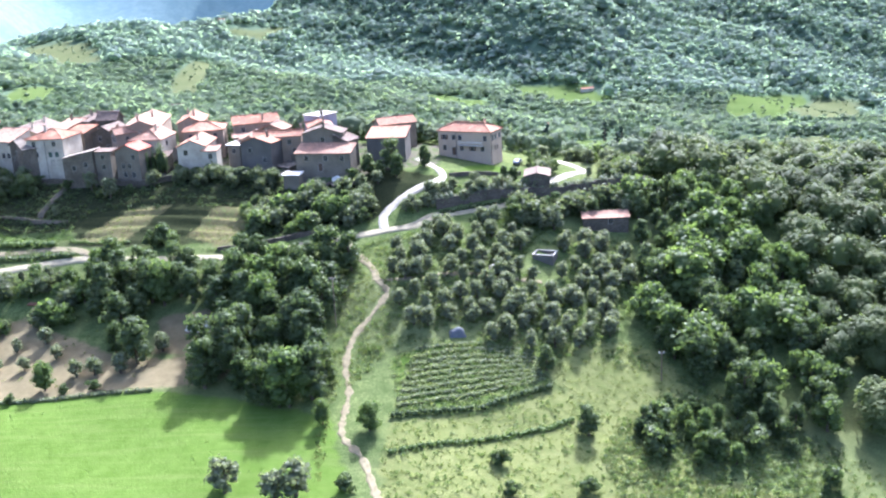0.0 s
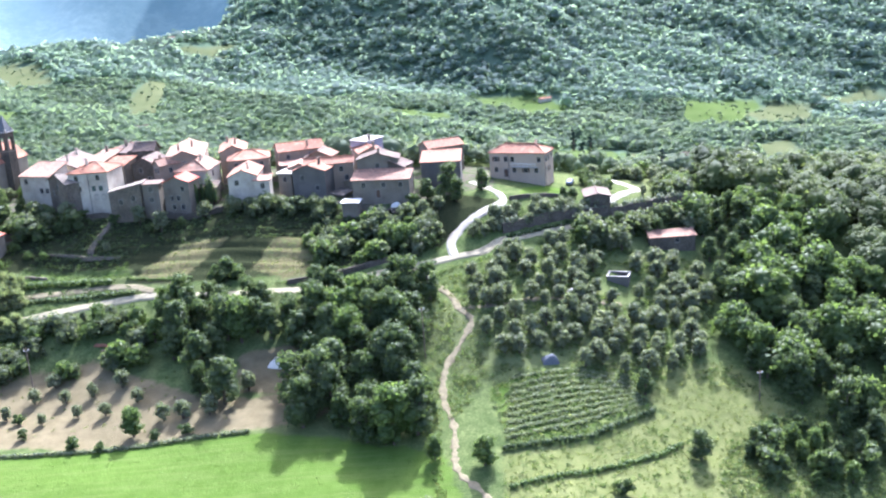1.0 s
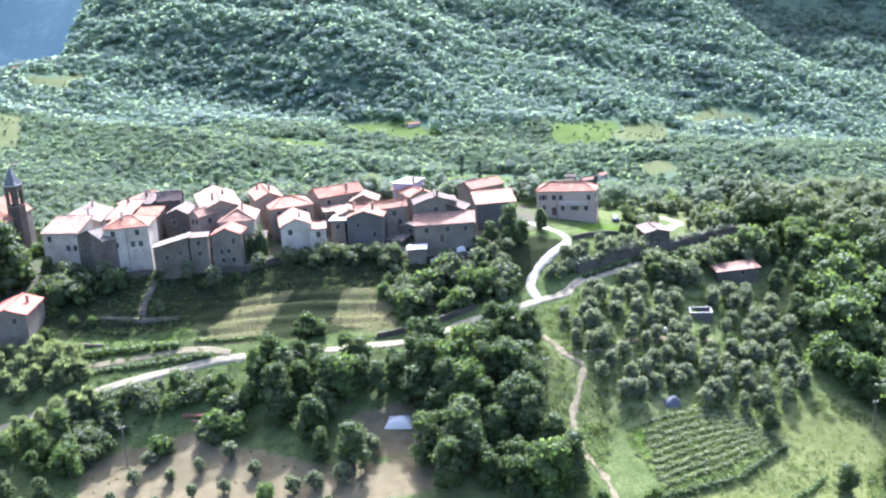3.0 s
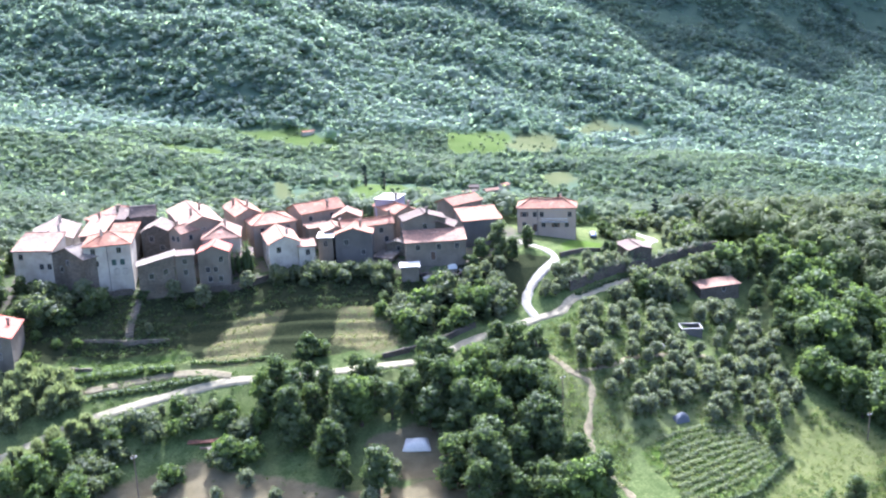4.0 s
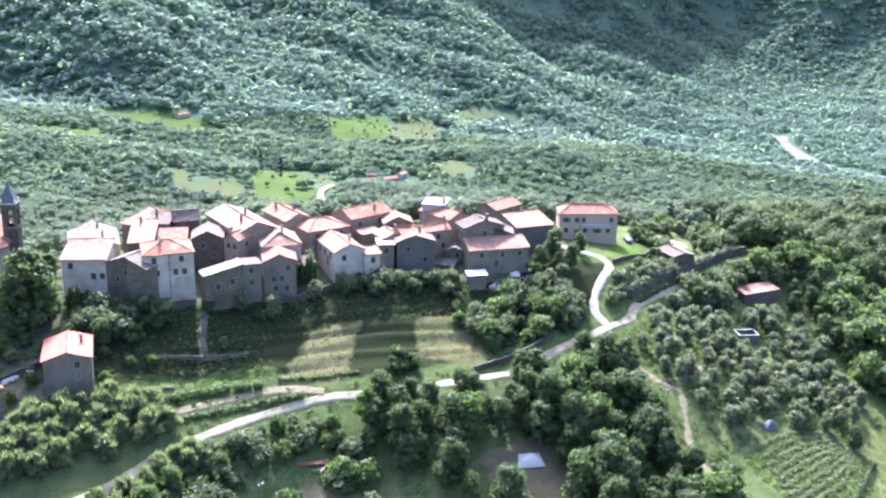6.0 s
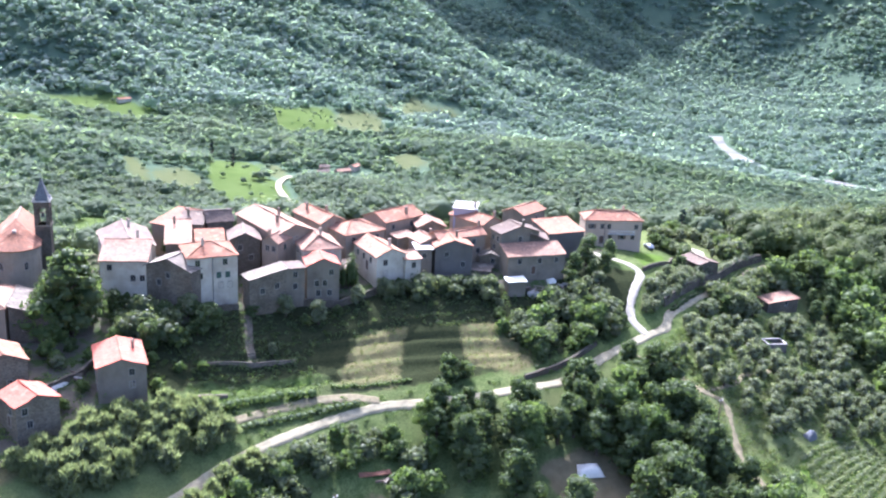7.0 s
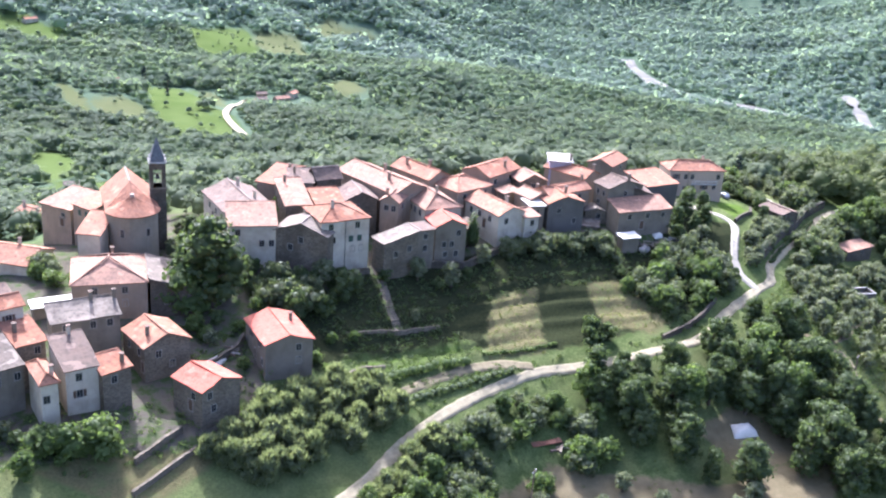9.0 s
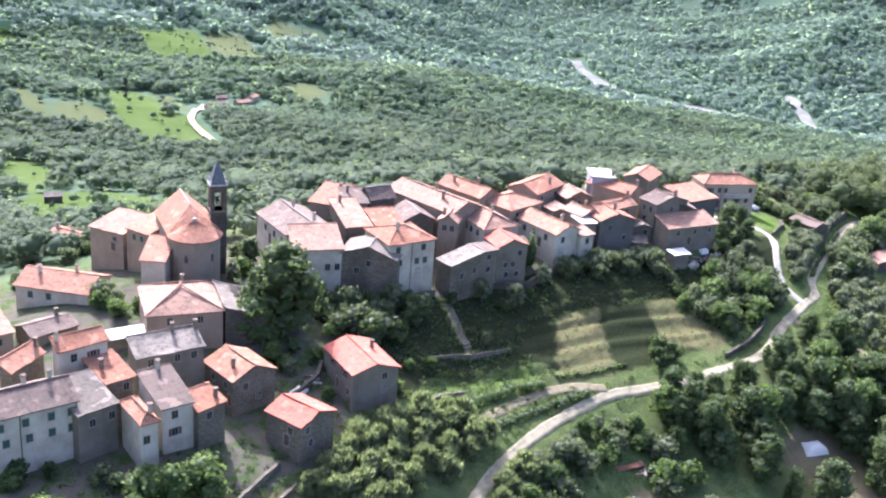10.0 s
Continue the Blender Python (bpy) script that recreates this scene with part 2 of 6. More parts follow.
def near_height(x, y):
    """Height of the village spur: cross sections from the fields over the crest and down towards the valley."""
    stations = [
        (-420, [-20, -6, 0, 8, 12, 16, 20, 24, 28, 30, 31, 32, 33, 34, 34, 30, 20, 0, -30, -60]),
        (-260, [-10, 2, 8, 15, 19, 23, 27, 31, 34, 36, 36, 37, 38, 38, 36, 32, 24, 6, -25, -60]),
        (-200, [-8, 4, 10, 16, 19, 22, 25, 29, 33, 36, 37, 37, 38, 38, 37, 34, 27, 10, -20, -58]),
        (-160, [-6, 6, 11, 16, 17, 19, 22, 27, 31, 34, 36, 37, 39, 42, 43, 38, 29, 14, -18, -57]),
        (-110, [-4, 7, 12, 15.5, 16, 17, 19.5, 25, 29.5, 32, 34.5, 38, 42, 44.5, 46, 42, 34, 18, -16, -56]),
        (-60, [-4, 7, 12, 15.5, 17.5, 20, 25, 31, 34, 36, 38.5, 42, 44, 45, 45.5, 41, 33, 16, -16, -58]),
        (-12, [-5, 5, 9.5, 14, 18, 22.5, 27.5, 31, 34, 37, 41.5, 43.5, 44, 44, 43, 38, 30, 12, -20, -62]),
        (38, [-14, -4, 1, 7, 11.5, 15.5, 19, 23, 26.5, 29.5, 32.5, 35, 37, 37.5, 35, 29, 20, 0, -32, -75]),
        (110, [-20, -10, -4, 4, 9, 13, 17, 21, 24, 26, 27.5, 29, 30, 30, 27, 20, 10, -10, -44, -90]),
        (260, [-40, -30, -24, -16, -12, -8, -4, 0, 4, 7, 9, 11, 13, 14, 11, 3, -8, -28, -64, -110]),
    ]
    xs = [s[0] for s in stations]
    zs = np.array([section(YS, s[1], y) for s in stations])
    xx = np.clip(x, xs[0], xs[-1])
    i = np.clip(np.searchsorted(xs, xx, side="right") - 1, 0, len(xs) - 2)
    x0, x1 = np.array(xs)[i], np.array(xs)[i + 1]
    u = (xx - x0) / (x1 - x0)
    u = u * u * (3 - 2 * u) * 0.6 + u * 0.4
    z0 = np.take_along_axis(zs, i[None, ...], 0)[0]
    z1 = np.take_along_axis(zs, i[None, ...] + 1, 0)[0]
    return z0 * (1 - u) + z1 * u


def soft(v, w):
    return w * np.logaddexp(0, v / w)


def ramp(v, a, b):
    u = np.clip((v - a) / (b - a), 0, 1)
    return u * u * (3 - 2 * u)


RIVER = [(2600, 560), (1560, 850), (1370, 1000), (1310, 1200), (1300, 1400), (1420, 1600), (1900, 2000), (3600, 3300)]


def river_side(x, y):
    """Distance to the river, and which side of it (positive: beyond it)."""
    best = np.full(np.shape(x), 1e9)
    side = np.zeros(np.shape(x))
    for (ax, ay), (bx, by) in zip(RIVER, RIVER[1:]):
        dx, dy = bx - ax, by - ay
        ll = math.hypot(dx, dy)
        k = np.clip(((x - ax) * dx + (y - ay) * dy) / ll ** 2, 0, 1)
        d = np.hypot(x - ax - k * dx, y - ay - k * dy)
        s = (dx * (y - ay) - dy * (x - ax)) / ll
        side = np.where(d < best, -s, side)
        best = np.minimum(d, best)
    return best, side


def far_height(x, y):
    """The valley behind the spur, the wooded mountain across it and the ridges beyond."""
    plane = -100 - 0.117 * (x - 150) - 0.06 * (y - 1050)
    d, side = river_side(x, y)
    plane = np.maximum(plane, -245 + 0.02 * np.maximum(y - 1500, 0))
    # the mountain: its foot, its two flanks, and gullies running down between wooded spurs
    body = ramp(x, -520, -260)
    start = 1600 + 220 * ramp(-x, -250, 250)
    rise = 0.46 * soft(y - start, 60)
    rise = np.where(rise > 130, 130 + (rise - 130) * 0.7, rise)
    rise = rise * body * (1 - np.exp(-(d / 650) ** 2))
    rise = np.where(side > 0, 0, rise)
    spurs = 20 * np.sin((x + 0.45 * y) / 128.0 + 0.6 * np.sin(y / 210.0)) + 10 * np.sin((x - 0.3 * y) / 61.0 + 1.7) + 5 * np.sin((0.6 * x + y) / 29.0)
    spurs = spurs * np.clip(rise / 90, 0, 1.3) * ramp(y, 1640, 1800) + 7 * np.sin((x + 0.8 * y) / 60.0) * ramp(y, 700, 1000) * (1 - np.exp(-(d / 200) ** 2))
    # the long shoulder west of the mountain, which ends in a crest above a lower valley
    crest_y = np.interp(x, [-1400, -765, -500, -308, -100], [1760, 1848, 1903, 1986, 2060])
    crest_z = np.interp(x, [-1400, -765, -500, -308, -100], [-62, -38, -25, -13, -8])
    at_crest = -100 - 0.117 * (x - 150) - 0.06 * (crest_y - 1050)
    shoulder = np.where(y < crest_y, (crest_z - at_crest) * ramp(y, crest_y - 700, crest_y), crest_z - at_crest - 0.34 * soft(y - crest_y - 60, 50))
    shoulder = np.maximum(shoulder, -200 - 0.06 * np.minimum(y - 2400, 900)) * (1 - body)
    # hills far off on all sides, each with its own spurs
    away = np.hypot(x, y)
    turn = np.arctan2(x, y)
    back = ramp(away, 2750, 4250) * 900 * (0.8 + 0.2 * np.sin(turn * 7 + 0.6))
    back = back + ramp(away, 2700, 3300) * (55 * np.sin(turn * 19 + away / 330.0) + 34 * np.sin(turn * 41 - away / 190.0))
    bank = np.where(side > 0, 0.34 * soft(d - 320, 90), 0)
    bank = bank + np.where(side > 0, (16 * np.sin((x + y) / 95.0) + 10 * np.sin((x - 1.4 * y) / 52.0)) * ramp(d, 350, 600), 0)
    left = 0.06 * soft(-x - 900, 200) * (1 - ramp(y, 1300, 2000))
    plane = plane - 18 * np.exp(-(d / 420) ** 2)
    # a wooded knoll between the hamlet and the river
    knoll = 42 * np.exp(-((x - 560) / 190) ** 2 - ((y - 1060) / 150) ** 2)
    return plane + rise + shoulder + back + bank + left + spurs + knoll


TERRACES = [(-128, 252), (-124, 266), (-96, 268), (-60, 264), (-44, 258), (-48, 241), (-80, 243.5), (-112, 249.5)]


def terraced(x, y, z):
    """Narrow farmed terraces with steep grassy risers below the houses."""
    w = np.full(np.shape(x), 1e9)
    odd = np.zeros(np.shape(x), bool)
    for (ax, ay), (bx, by) in zip(TERRACES, TERRACES[1:] + TERRACES[:1]):
        dx, dy = bx - ax, by - ay
        k = np.clip(((x - ax) * dx + (y - ay) * dy) / (dx * dx + dy * dy), 0, 1)
        w = np.minimum(w, np.hypot(x - ax - k * dx, y - ay - k * dy))
        odd ^= ((ay > y) != (by > y)) & (x < dx * (y - ay) / (dy or 1e-9) + ax)
    w = np.where(odd, np.clip(w / 4, 0, 1) * (0.8 + 0.2 * np.sin(x / 6.0 + y / 4.0)), 0)
    q = (z + 0.5 * np.sin(x / 9.0) + 0.25 * np.sin(x / 3.1 + y)) / 1.5
    step = (np.floor(q) + ramp(q % 1, 0.55, 0.95)) * 1.5 - 0.5 * np.sin(x / 9.0) - 0.25 * np.sin(x / 3.1 + y) + 0.25
    return z * (1 - w) + step * w


def height(x, y):
    x, y = np.asarray(x, float), np.asarray(y, float)
    w = np.maximum(ramp(y, 420, 700), np.maximum(ramp(x, 200, 700), ramp(-x, 330, 900)))
    roll = 2.5 * np.sin(x / 61.0 + 1.3) * np.sin(y / 73.0 + 0.4) * ramp(y, 300, 420) + 9 * np.sin(x / 190.0 + 2.0) * np.sin(y / 160.0 + x / 400.0) * ramp(y, 600, 1000) * (1 - np.exp(-(river_side(x, y)[0] / 300) ** 2))
    near = terraced(x, y, near_height(x, y)) + 0.35 * np.sin(x / 7.3 + 1.1) * np.sin(y / 5.9 + x / 31.0)
    return near * (1 - w) + far_height(x, np.maximum(y, 300)) * w + roll


def lines(lo, hi, step, out, grow):
    """Grid lines: even between lo and hi, ever wider apart out to the ends."""
    mid = list(np.arange(lo, hi + 0.01, step))
    a, b, s = [lo], [hi], step
    while a[-1] > out[0] or b[-1] < out[1]:
        s = min(s * grow, 130)
        if a[-1] > out[0]:
            a.append(a[-1] - s)
        if b[-1] < out[1]:
            b.append(b[-1] + s)
    return np.array(a[:0:-1] + mid + b[1:])


def inside(poly, x, y):
    """Which of the points lie in the polygon."""
    hit = np.zeros(np.shape(x), bool)
    for (ax, ay), (bx, by) in zip(poly, poly[1:] + poly[:1]):
        cross = (ay > y) != (by > y)
        hit ^= cross & (x < (bx - ax) * (y - ay) / ((by - ay) or 1e-9) + ax)
    return hit


def edge_distance(poly, x, y, closed=True):
    best = np.full(np.shape(x), 1e9)
    for (ax, ay), (bx, by) in zip(poly, (poly[1:] + poly[:1]) if closed else poly[1:]):
        dx, dy = bx - ax, by - ay
        k = np.clip(((x - ax) * dx + (y - ay) * dy) / (dx * dx + dy * dy), 0, 1)
        best = np.minimum(best, np.hypot(x - ax - k * dx, y - ay - k * dy))
    return best


def cover(poly, x, y, soft_edge):
    d = edge_distance(poly, x, y)
    return np.clip(np.where(inside(poly, x, y), 0.5 + d / soft_edge, 0.5 - d / soft_edge), 0, 1)


# what grows where, in plan, and where shade and sun are painted in
MEADOW = [(-140, 150), (-140, 190), (-97, 191), (-60, 190.5), (-45, 187), (-26, 180), (-22, 165), (-18, 140), (-20, 110), (-140, 100)]
SOIL = [(-118, 197), (-122, 222), (-100, 224), (-86, 214), (-72, 205), (-54, 203), (-46, 206), (-44, 196), (-58, 192), (-97, 192)]
BARE = [(-66, 206), (-67, 217), (-54, 218), (-46, 209), (-52, 203)]
RUIN_YARD = [(-184, 249), (-172, 255), (-157, 253), (-158, 242), (-172, 238)]
HAY = [(-16, 166), (-14, 178), (3, 184), (17, 193), (28, 186), (34, 178), (44, 168), (70, 160), (90, 140), (60, 120), (-10, 120)]
GLADE_SLOPE = [(14, 202), (30, 208), (42, 206), (46, 192), (32, 180), (18, 193)]
VINES = [(-13, 181), (-15, 199), (0, 203), (14, 202), (18, 194), (3, 185)]
# pale dry grass kept to two sunlit patches, painting the sunlight between house shadows
SUNLIT_TERRACE = [(-96, 247.5), (-90, 256), (-83, 262), (-73, 260), (-80, 250), (-84, 243.5)]
SUNLIT_TERRACE_B = [(-66, 246), (-61, 257), (-52, 256), (-49, 240), (-58, 238.5)]
# the slope in the houses' shadow, with that shadow painted into the ground
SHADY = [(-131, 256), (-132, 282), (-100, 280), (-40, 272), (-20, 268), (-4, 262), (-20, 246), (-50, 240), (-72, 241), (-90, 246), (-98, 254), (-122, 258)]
GARDEN = [(-126, 250), (-122, 262), (-100, 262), (-96, 250), (-104, 248.5), (-114, 249.5)]
LAWN = [(3.5, 272.5), (0.8, 264), (12.5, 268), (17, 275), (9, 277)]
YARDS = [(-205, 252), (-178, 250), (-160, 246), (-146, 246), (-138, 262), (-128, 274), (-108, 276), (-60, 272), (-36, 262), (-18, 266), (-4, 271), (-2, 300), (-60, 312), (-100, 312), (-140, 335), (-170, 330), (-205, 318)]
GREEN_FIELDS = [
    [(92, 1640), (163, 1634), (224, 1574), (252, 1486), (205, 1340), (131, 1330), (85, 1420)],
    [(365, 1390), (400, 1520), (505, 1610), (560, 1630), (440, 1380)],
    [(101, 915), (130, 915), (104, 825), (82, 828)],
    [(126, 900), (140, 900), (113, 805), (94, 800)],
    [(143, 890), (153, 888), (119, 782), (105, 780)],
    [(158, 1075), (214, 1085), (150, 925), (104, 918)],
    [(-90, 570), (-85, 620), (-40, 640), (-20, 590)],
    [(-60, 1404), (19, 1370), (62, 1307), (33, 1245), (-25, 1290)],
    [(-60, 636), (-23, 640), (-5, 597), (-122, 376), (-131, 397), (-141, 417)],
    [(-37, 755), (-16, 747), (-45, 677), (-67, 664)],
    [(-450, 1120), (-400, 1090), (-380, 1000), (-440, 1000)],
]
DRY_FIELDS = [
    [(444, 1382), (546, 1590), (630, 1610), (525, 1335)],
    [(640, 1640), (790, 1770), (880, 1745), (850, 1690), (680, 1590)],
    [(50, 935), (90, 940), (98, 885), (56, 880)],
    [(217, 1072), (234, 1072), (176, 935), (152, 918)],
    [(340, 1056), (376, 1030), (354, 990), (322, 1012)],
    [(44, 985), (62, 980), (50, 905), (36, 905)],
    [(-741, 1834), (-636, 1740), (-550, 1640), (-480, 1500), (-540, 1500), (-640, 1600)],
    [(-372, 1540), (-340, 1535), (-305, 1277), (-330, 1245), (-368, 1383)],
    [(-400, 1945), (-290, 1985), (-320, 1880), (-380, 1880)],
]
FAR_FIELDS = GREEN_FIELDS + DRY_FIELDS
gx = lines(-262, 130, 2.0, (-4600, 4700), 1.07)
gy = lines(110, 330, 1.0, (-900, 5000), 1.045)
gy = np.sort(np.concatenate([gy, np.arange(238.5, 271, 1.0)]))
GX, GY = np.meshgrid(gx, gy)
GZ = height(GX, GY)
n_x, n_y = len(gx), len(gy)
verts = np.stack([GX.ravel(), GY.ravel(), GZ.ravel()], 1)
idx = np.arange(n_x * n_y).reshape(n_y, n_x)
faces = np.stack([idx[:-1, :-1].ravel(), idx[:-1, 1:].ravel(), idx[1:, 1:].ravel(), idx[1:, :-1].ravel()], 1)


def mesh_of(name, v, f, mat, smooth=False):
    me = bpy.data.meshes.new(name)
    v, f = np.asarray(v, np.float32), np.asarray(f, np.int32)
    me.vertices.add(len(v))
    me.vertices.foreach_set("co", v.ravel())
    k = f.shape[1]
    me.loops.add(f.size)
    me.loops.foreach_set("vertex_index", f.ravel())
    me.polygons.add(len(f))
    me.polygons.foreach_set("loop_start", np.arange(0, f.size, k, dtype=np.int32))
    if smooth:
        me.polygons.foreach_set("use_smooth", np.ones(len(f), bool))
    me.materials.append(mat)
    me.update(calc_edges=True)
    return me


def ground_material():
    m, nt, b = material("ground_cover")
    p = position(nt)
    big, mid, fine = noise_of(nt, p, 0.03, 5.0), noise_of(nt, p, 0.35, 6.0, 0.65), noise_of(nt, p, 2.2, 5.0, 0.7)

    def attr(name):
        a = nt.nodes.new("ShaderNodeAttribute")
        a.attribute_name = name
        return a.outputs["Fac"]

    def broken(name, width=0.25):
        s = nt.nodes.new("ShaderNodeMath")
        s.operation = "ADD"
        nt.links.new(attr(name), s.inputs[0])
        nt.links.new(mapped(nt, mid, 0.25, 0.75, -0.3, 0.3), s.inputs[1])
        return mapped(nt, s.outputs[0], 0.5 - width / 2, 0.5 + width / 2)

    wild = mixed(nt, mapped(nt, mid, 0.35, 0.65), (0.060, 0.085, 0.028), (0.135, 0.160, 0.060))
    wild = mixed(nt, mapped(nt, fine, 0.42, 0.62, 0, 0.65), wild, (0.038, 0.056, 0.018))
    wild = mixed(nt, mapped(nt, big, 0.45, 0.65, 0, 0.5), wild, (0.13, 0.135, 0.06))
    lush = mixed(nt, mapped(nt, mid, 0.3, 0.7), (0.060, 0.098, 0.017), (0.092, 0.134, 0.030))
    lush = mixed(nt, mapped(nt, fine, 0.3, 0.7, 0, 0.35), lush, (0.065, 0.115, 0.018))
    mown = nt.nodes.new("ShaderNodeVectorMath")
    mown.operation = "MULTIPLY"
    mown.inputs[1].default_value = (0.06, 0.7, 0.2)
    nt.links.new(p, mown.inputs[0])
    lush = mixed(nt, mapped(nt, noise_of(nt, mown.outputs[0], 1.0, 4.0), 0.48, 0.66, 0, 0.6), lush, (0.100, 0.132, 0.036))
    hay = mixed(nt, mapped(nt, mid, 0.3, 0.7), (0.095, 0.108, 0.034), (0.155, 0.158, 0.064))
    hay = mixed(nt, mapped(nt, fine, 0.35, 0.75, 0, 0.55), hay, (0.078, 0.108, 0.032))
    # slope weeds taken down to near-black: the houses' shade is in this colour
    shaded_scrub = mixed(nt, mapped(nt, fine, 0.3, 0.7), (0.014, 0.018, 0.009), (0.038, 0.043, 0.020))
    straw = mixed(nt, mapped(nt, fine, 0.3, 0.7), (0.075, 0.072, 0.032), (0.145, 0.126, 0.062))
    straw = mixed(nt, mapped(nt, mid, 0.5, 0.65, 0, 0.7), straw, (0.10, 0.12, 0.045))
    soil = mixed(nt, mapped(nt, mid, 0.3, 0.7), (0.112, 0.094, 0.052), (0.172, 0.142, 0.082))
    forest = mixed(nt, mapped(nt, big, 0.3, 0.7), (0.058, 0.086, 0.056), (0.080, 0.110, 0.070))
    wild = mixed(nt, attr("forest"), wild, forest)
    grazed = mixed(nt, mapped(nt, big, 0.35, 0.65), (0.058, 0.084, 0.024), (0.076, 0.102, 0.034))
    cut = mixed(nt, mapped(nt, big, 0.35, 0.65), (0.074, 0.086, 0.038), (0.092, 0.100, 0.048))
    wild = mixed(nt, broken("pasture"), wild, grazed)
    wild = mixed(nt, broken("stubble"), wild, cut)
    col = mixed(nt, broken("lush"), wild, lush)
    col = mixed(nt, broken("shaded_scrub"), col, shaded_scrub)
    col = mixed(nt, broken("hay"), col, hay)
    col = mixed(nt, broken("straw"), col, straw)
    col = mixed(nt, broken("soil"), col, soil)
    yard = mixed(nt, mapped(nt, mid, 0.3, 0.7), (0.070, 0.062, 0.048), (0.155, 0.136, 0.104))
    yard = mixed(nt, mapped(nt, mid, 0.46, 0.58), yard, (0.056, 0.078, 0.028))
    col = mixed(nt, broken("yard"), col, yard)
    nt.links.new(col, b.inputs["Base Color"])
    b.inputs["Roughness"].default_value, b.inputs["Specular IOR Level"].default_value = 1.0, 0.0
    bumped(nt, b, fine, 0.8, 0.25)
    return m


GROUND = ground_material()
ground_mesh = mesh_of("ground", verts, faces, GROUND, True)
X, Y = GX.ravel(), GY.ravel()
lush = np.maximum(cover(MEADOW, X, Y, 4.0), np.maximum(np.maximum(cover(LAWN, X, Y, 1.5), 0.75 * cover(VINES, X, Y, 3.0)), 0.45 * cover(GARDEN, X, Y, 5.0)))
hay = np.maximum(np.maximum(cover(HAY, X, Y, 5.0), 0.8 * cover(GLADE_SLOPE, X, Y, 6.0)), 0.5 * cover(VINES, X, Y, 3.0))
pasture, stubble = np.zeros(X.shape), np.zeros(X.shape)
for f in GREEN_FIELDS:
    pasture = np.maximum(pasture, np.maximum(cover(f, X, Y, 14.0), cover(f, X, Y + 24, 14.0)))
for f in DRY_FIELDS:
    stubble = np.maximum(stubble, np.maximum(cover(f, X, Y, 14.0), cover(f, X, Y + 24, 14.0)))
forest = np.clip((Y - 320) / 40, 0, 1)
for key, value in (("forest", forest), ("pasture", pasture), ("stubble", 0.75 * stubble), ("straw", np.maximum(cover(RUIN_YARD, X, Y, 3.0), np.maximum(cover(SUNLIT_TERRACE, X, Y, 4.0), cover(SUNLIT_TERRACE_B, X, Y, 4.0)))), ("lush", lush), ("hay", hay), ("shaded_scrub", cover(SHADY, X, Y, 5.0)), ("soil", np.maximum(cover(SOIL, X, Y, 4.0), cover(BARE, X, Y, 3.0))), ("yard", cover(YARDS, X, Y, 4.0) * (1 - cover(LAWN, X, Y, 1.5)))):
    ground_mesh.attributes.new(key, "FLOAT", "POINT").data.foreach_set("value", value.astype(np.float32))
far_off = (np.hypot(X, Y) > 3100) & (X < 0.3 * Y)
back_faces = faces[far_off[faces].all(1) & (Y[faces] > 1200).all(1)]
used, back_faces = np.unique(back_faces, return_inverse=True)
tagged(new("backdrop", mesh_of("backdrop", verts[used] + np.array([0, 0, 2.0]), back_faces.reshape(-1, 4), BACKDROP, True)), "wooded hills on the horizon, painted pale blue with haze", "hills", kind="structure")
ground = tagged(new("ground", ground_mesh), "hilly ground of meadow, dry grass, bare soil and scrub", "ground", kind="structure")


def at(x, y, up=0.0):
    return float(height(x, y)) + up


def strip(name, path, width, mat, label, category, lift=0.12, step=1.5, ragged=0.2):
    """A road or track laid on the ground along a line in plan."""
    pts = [Vector((x, y)) for x, y in path]
    dense = []
    for i in range(len(pts) - 1):
        p0, p1, p2, p3 = pts[max(i - 1, 0)], pts[i], pts[i + 1], pts[min(i + 2, len(pts) - 1)]
        n = max(2, int((p2 - p1).length / step))
        for k in range(n):
            u = k / n
            dense.append(0.5 * (2 * p1 + (p2 - p0) * u + (2 * p0 - 5 * p1 + 4 * p2 - p3) * u * u + (3 * p1 - p0 - 3 * p2 + p3) * u ** 3))
    dense.append(pts[-1])
    rnd = random.Random(len(name) * 7 + len(path))
    v, f = [], []
    across = 7
    for i, p in enumerate(dense):
        d = (dense[min(i + 1, len(dense) - 1)] - dense[max(i - 1, 0)]).normalized()
        side = Vector((-d.y, d.x))
        w = width * (1 + rnd.uniform(-ragged, ragged)) / 2
        centre = at(p.x, p.y)
        for k in range(across):
            s = (k / (across - 1) * 2 - 1)
            q = p + side * (s * w)
            z = max(at(q.x, q.y), 0.35 * centre + 0.65 * at(q.x, q.y)) + lift
            if k in (0, across - 1):
                z -= 0.5
            v.append((q.x, q.y, z))
    for i in range(len(dense) - 1):
        for k in range(across - 1):
            a = i * across + k
            f.append((a, a + 1, a + 1 + across, a + across))
    return tagged(new(name, mesh_of(name, v, f, mat, True)), label, category, kind="structure")


# ---- roads and tracks ----
LANE_DIRT = plain("dusty_lane", (0.27, 0.236, 0.152), 0.95, 0.0, 0.3, 0.7)
strip("road", [(-150, 228), (-138, 231), (-126, 236), (-117.5, 238.6), (-108, 240.6), (-98, 241.2), (-89, 240.6), (-80, 238), (-67, 235), (-52, 233.4), (-44, 234.2), (-37, 236.8), (-28, 239.5), (-17.5, 241.8), (-11, 243), (-5.5, 247.5), (5, 252.2), (20, 257.6), (37, 264), (60, 268), (90, 262)], 2.7, LANE_DIRT, "pale worn lane below the village", "road", 0.16, 1.0, 0.12)
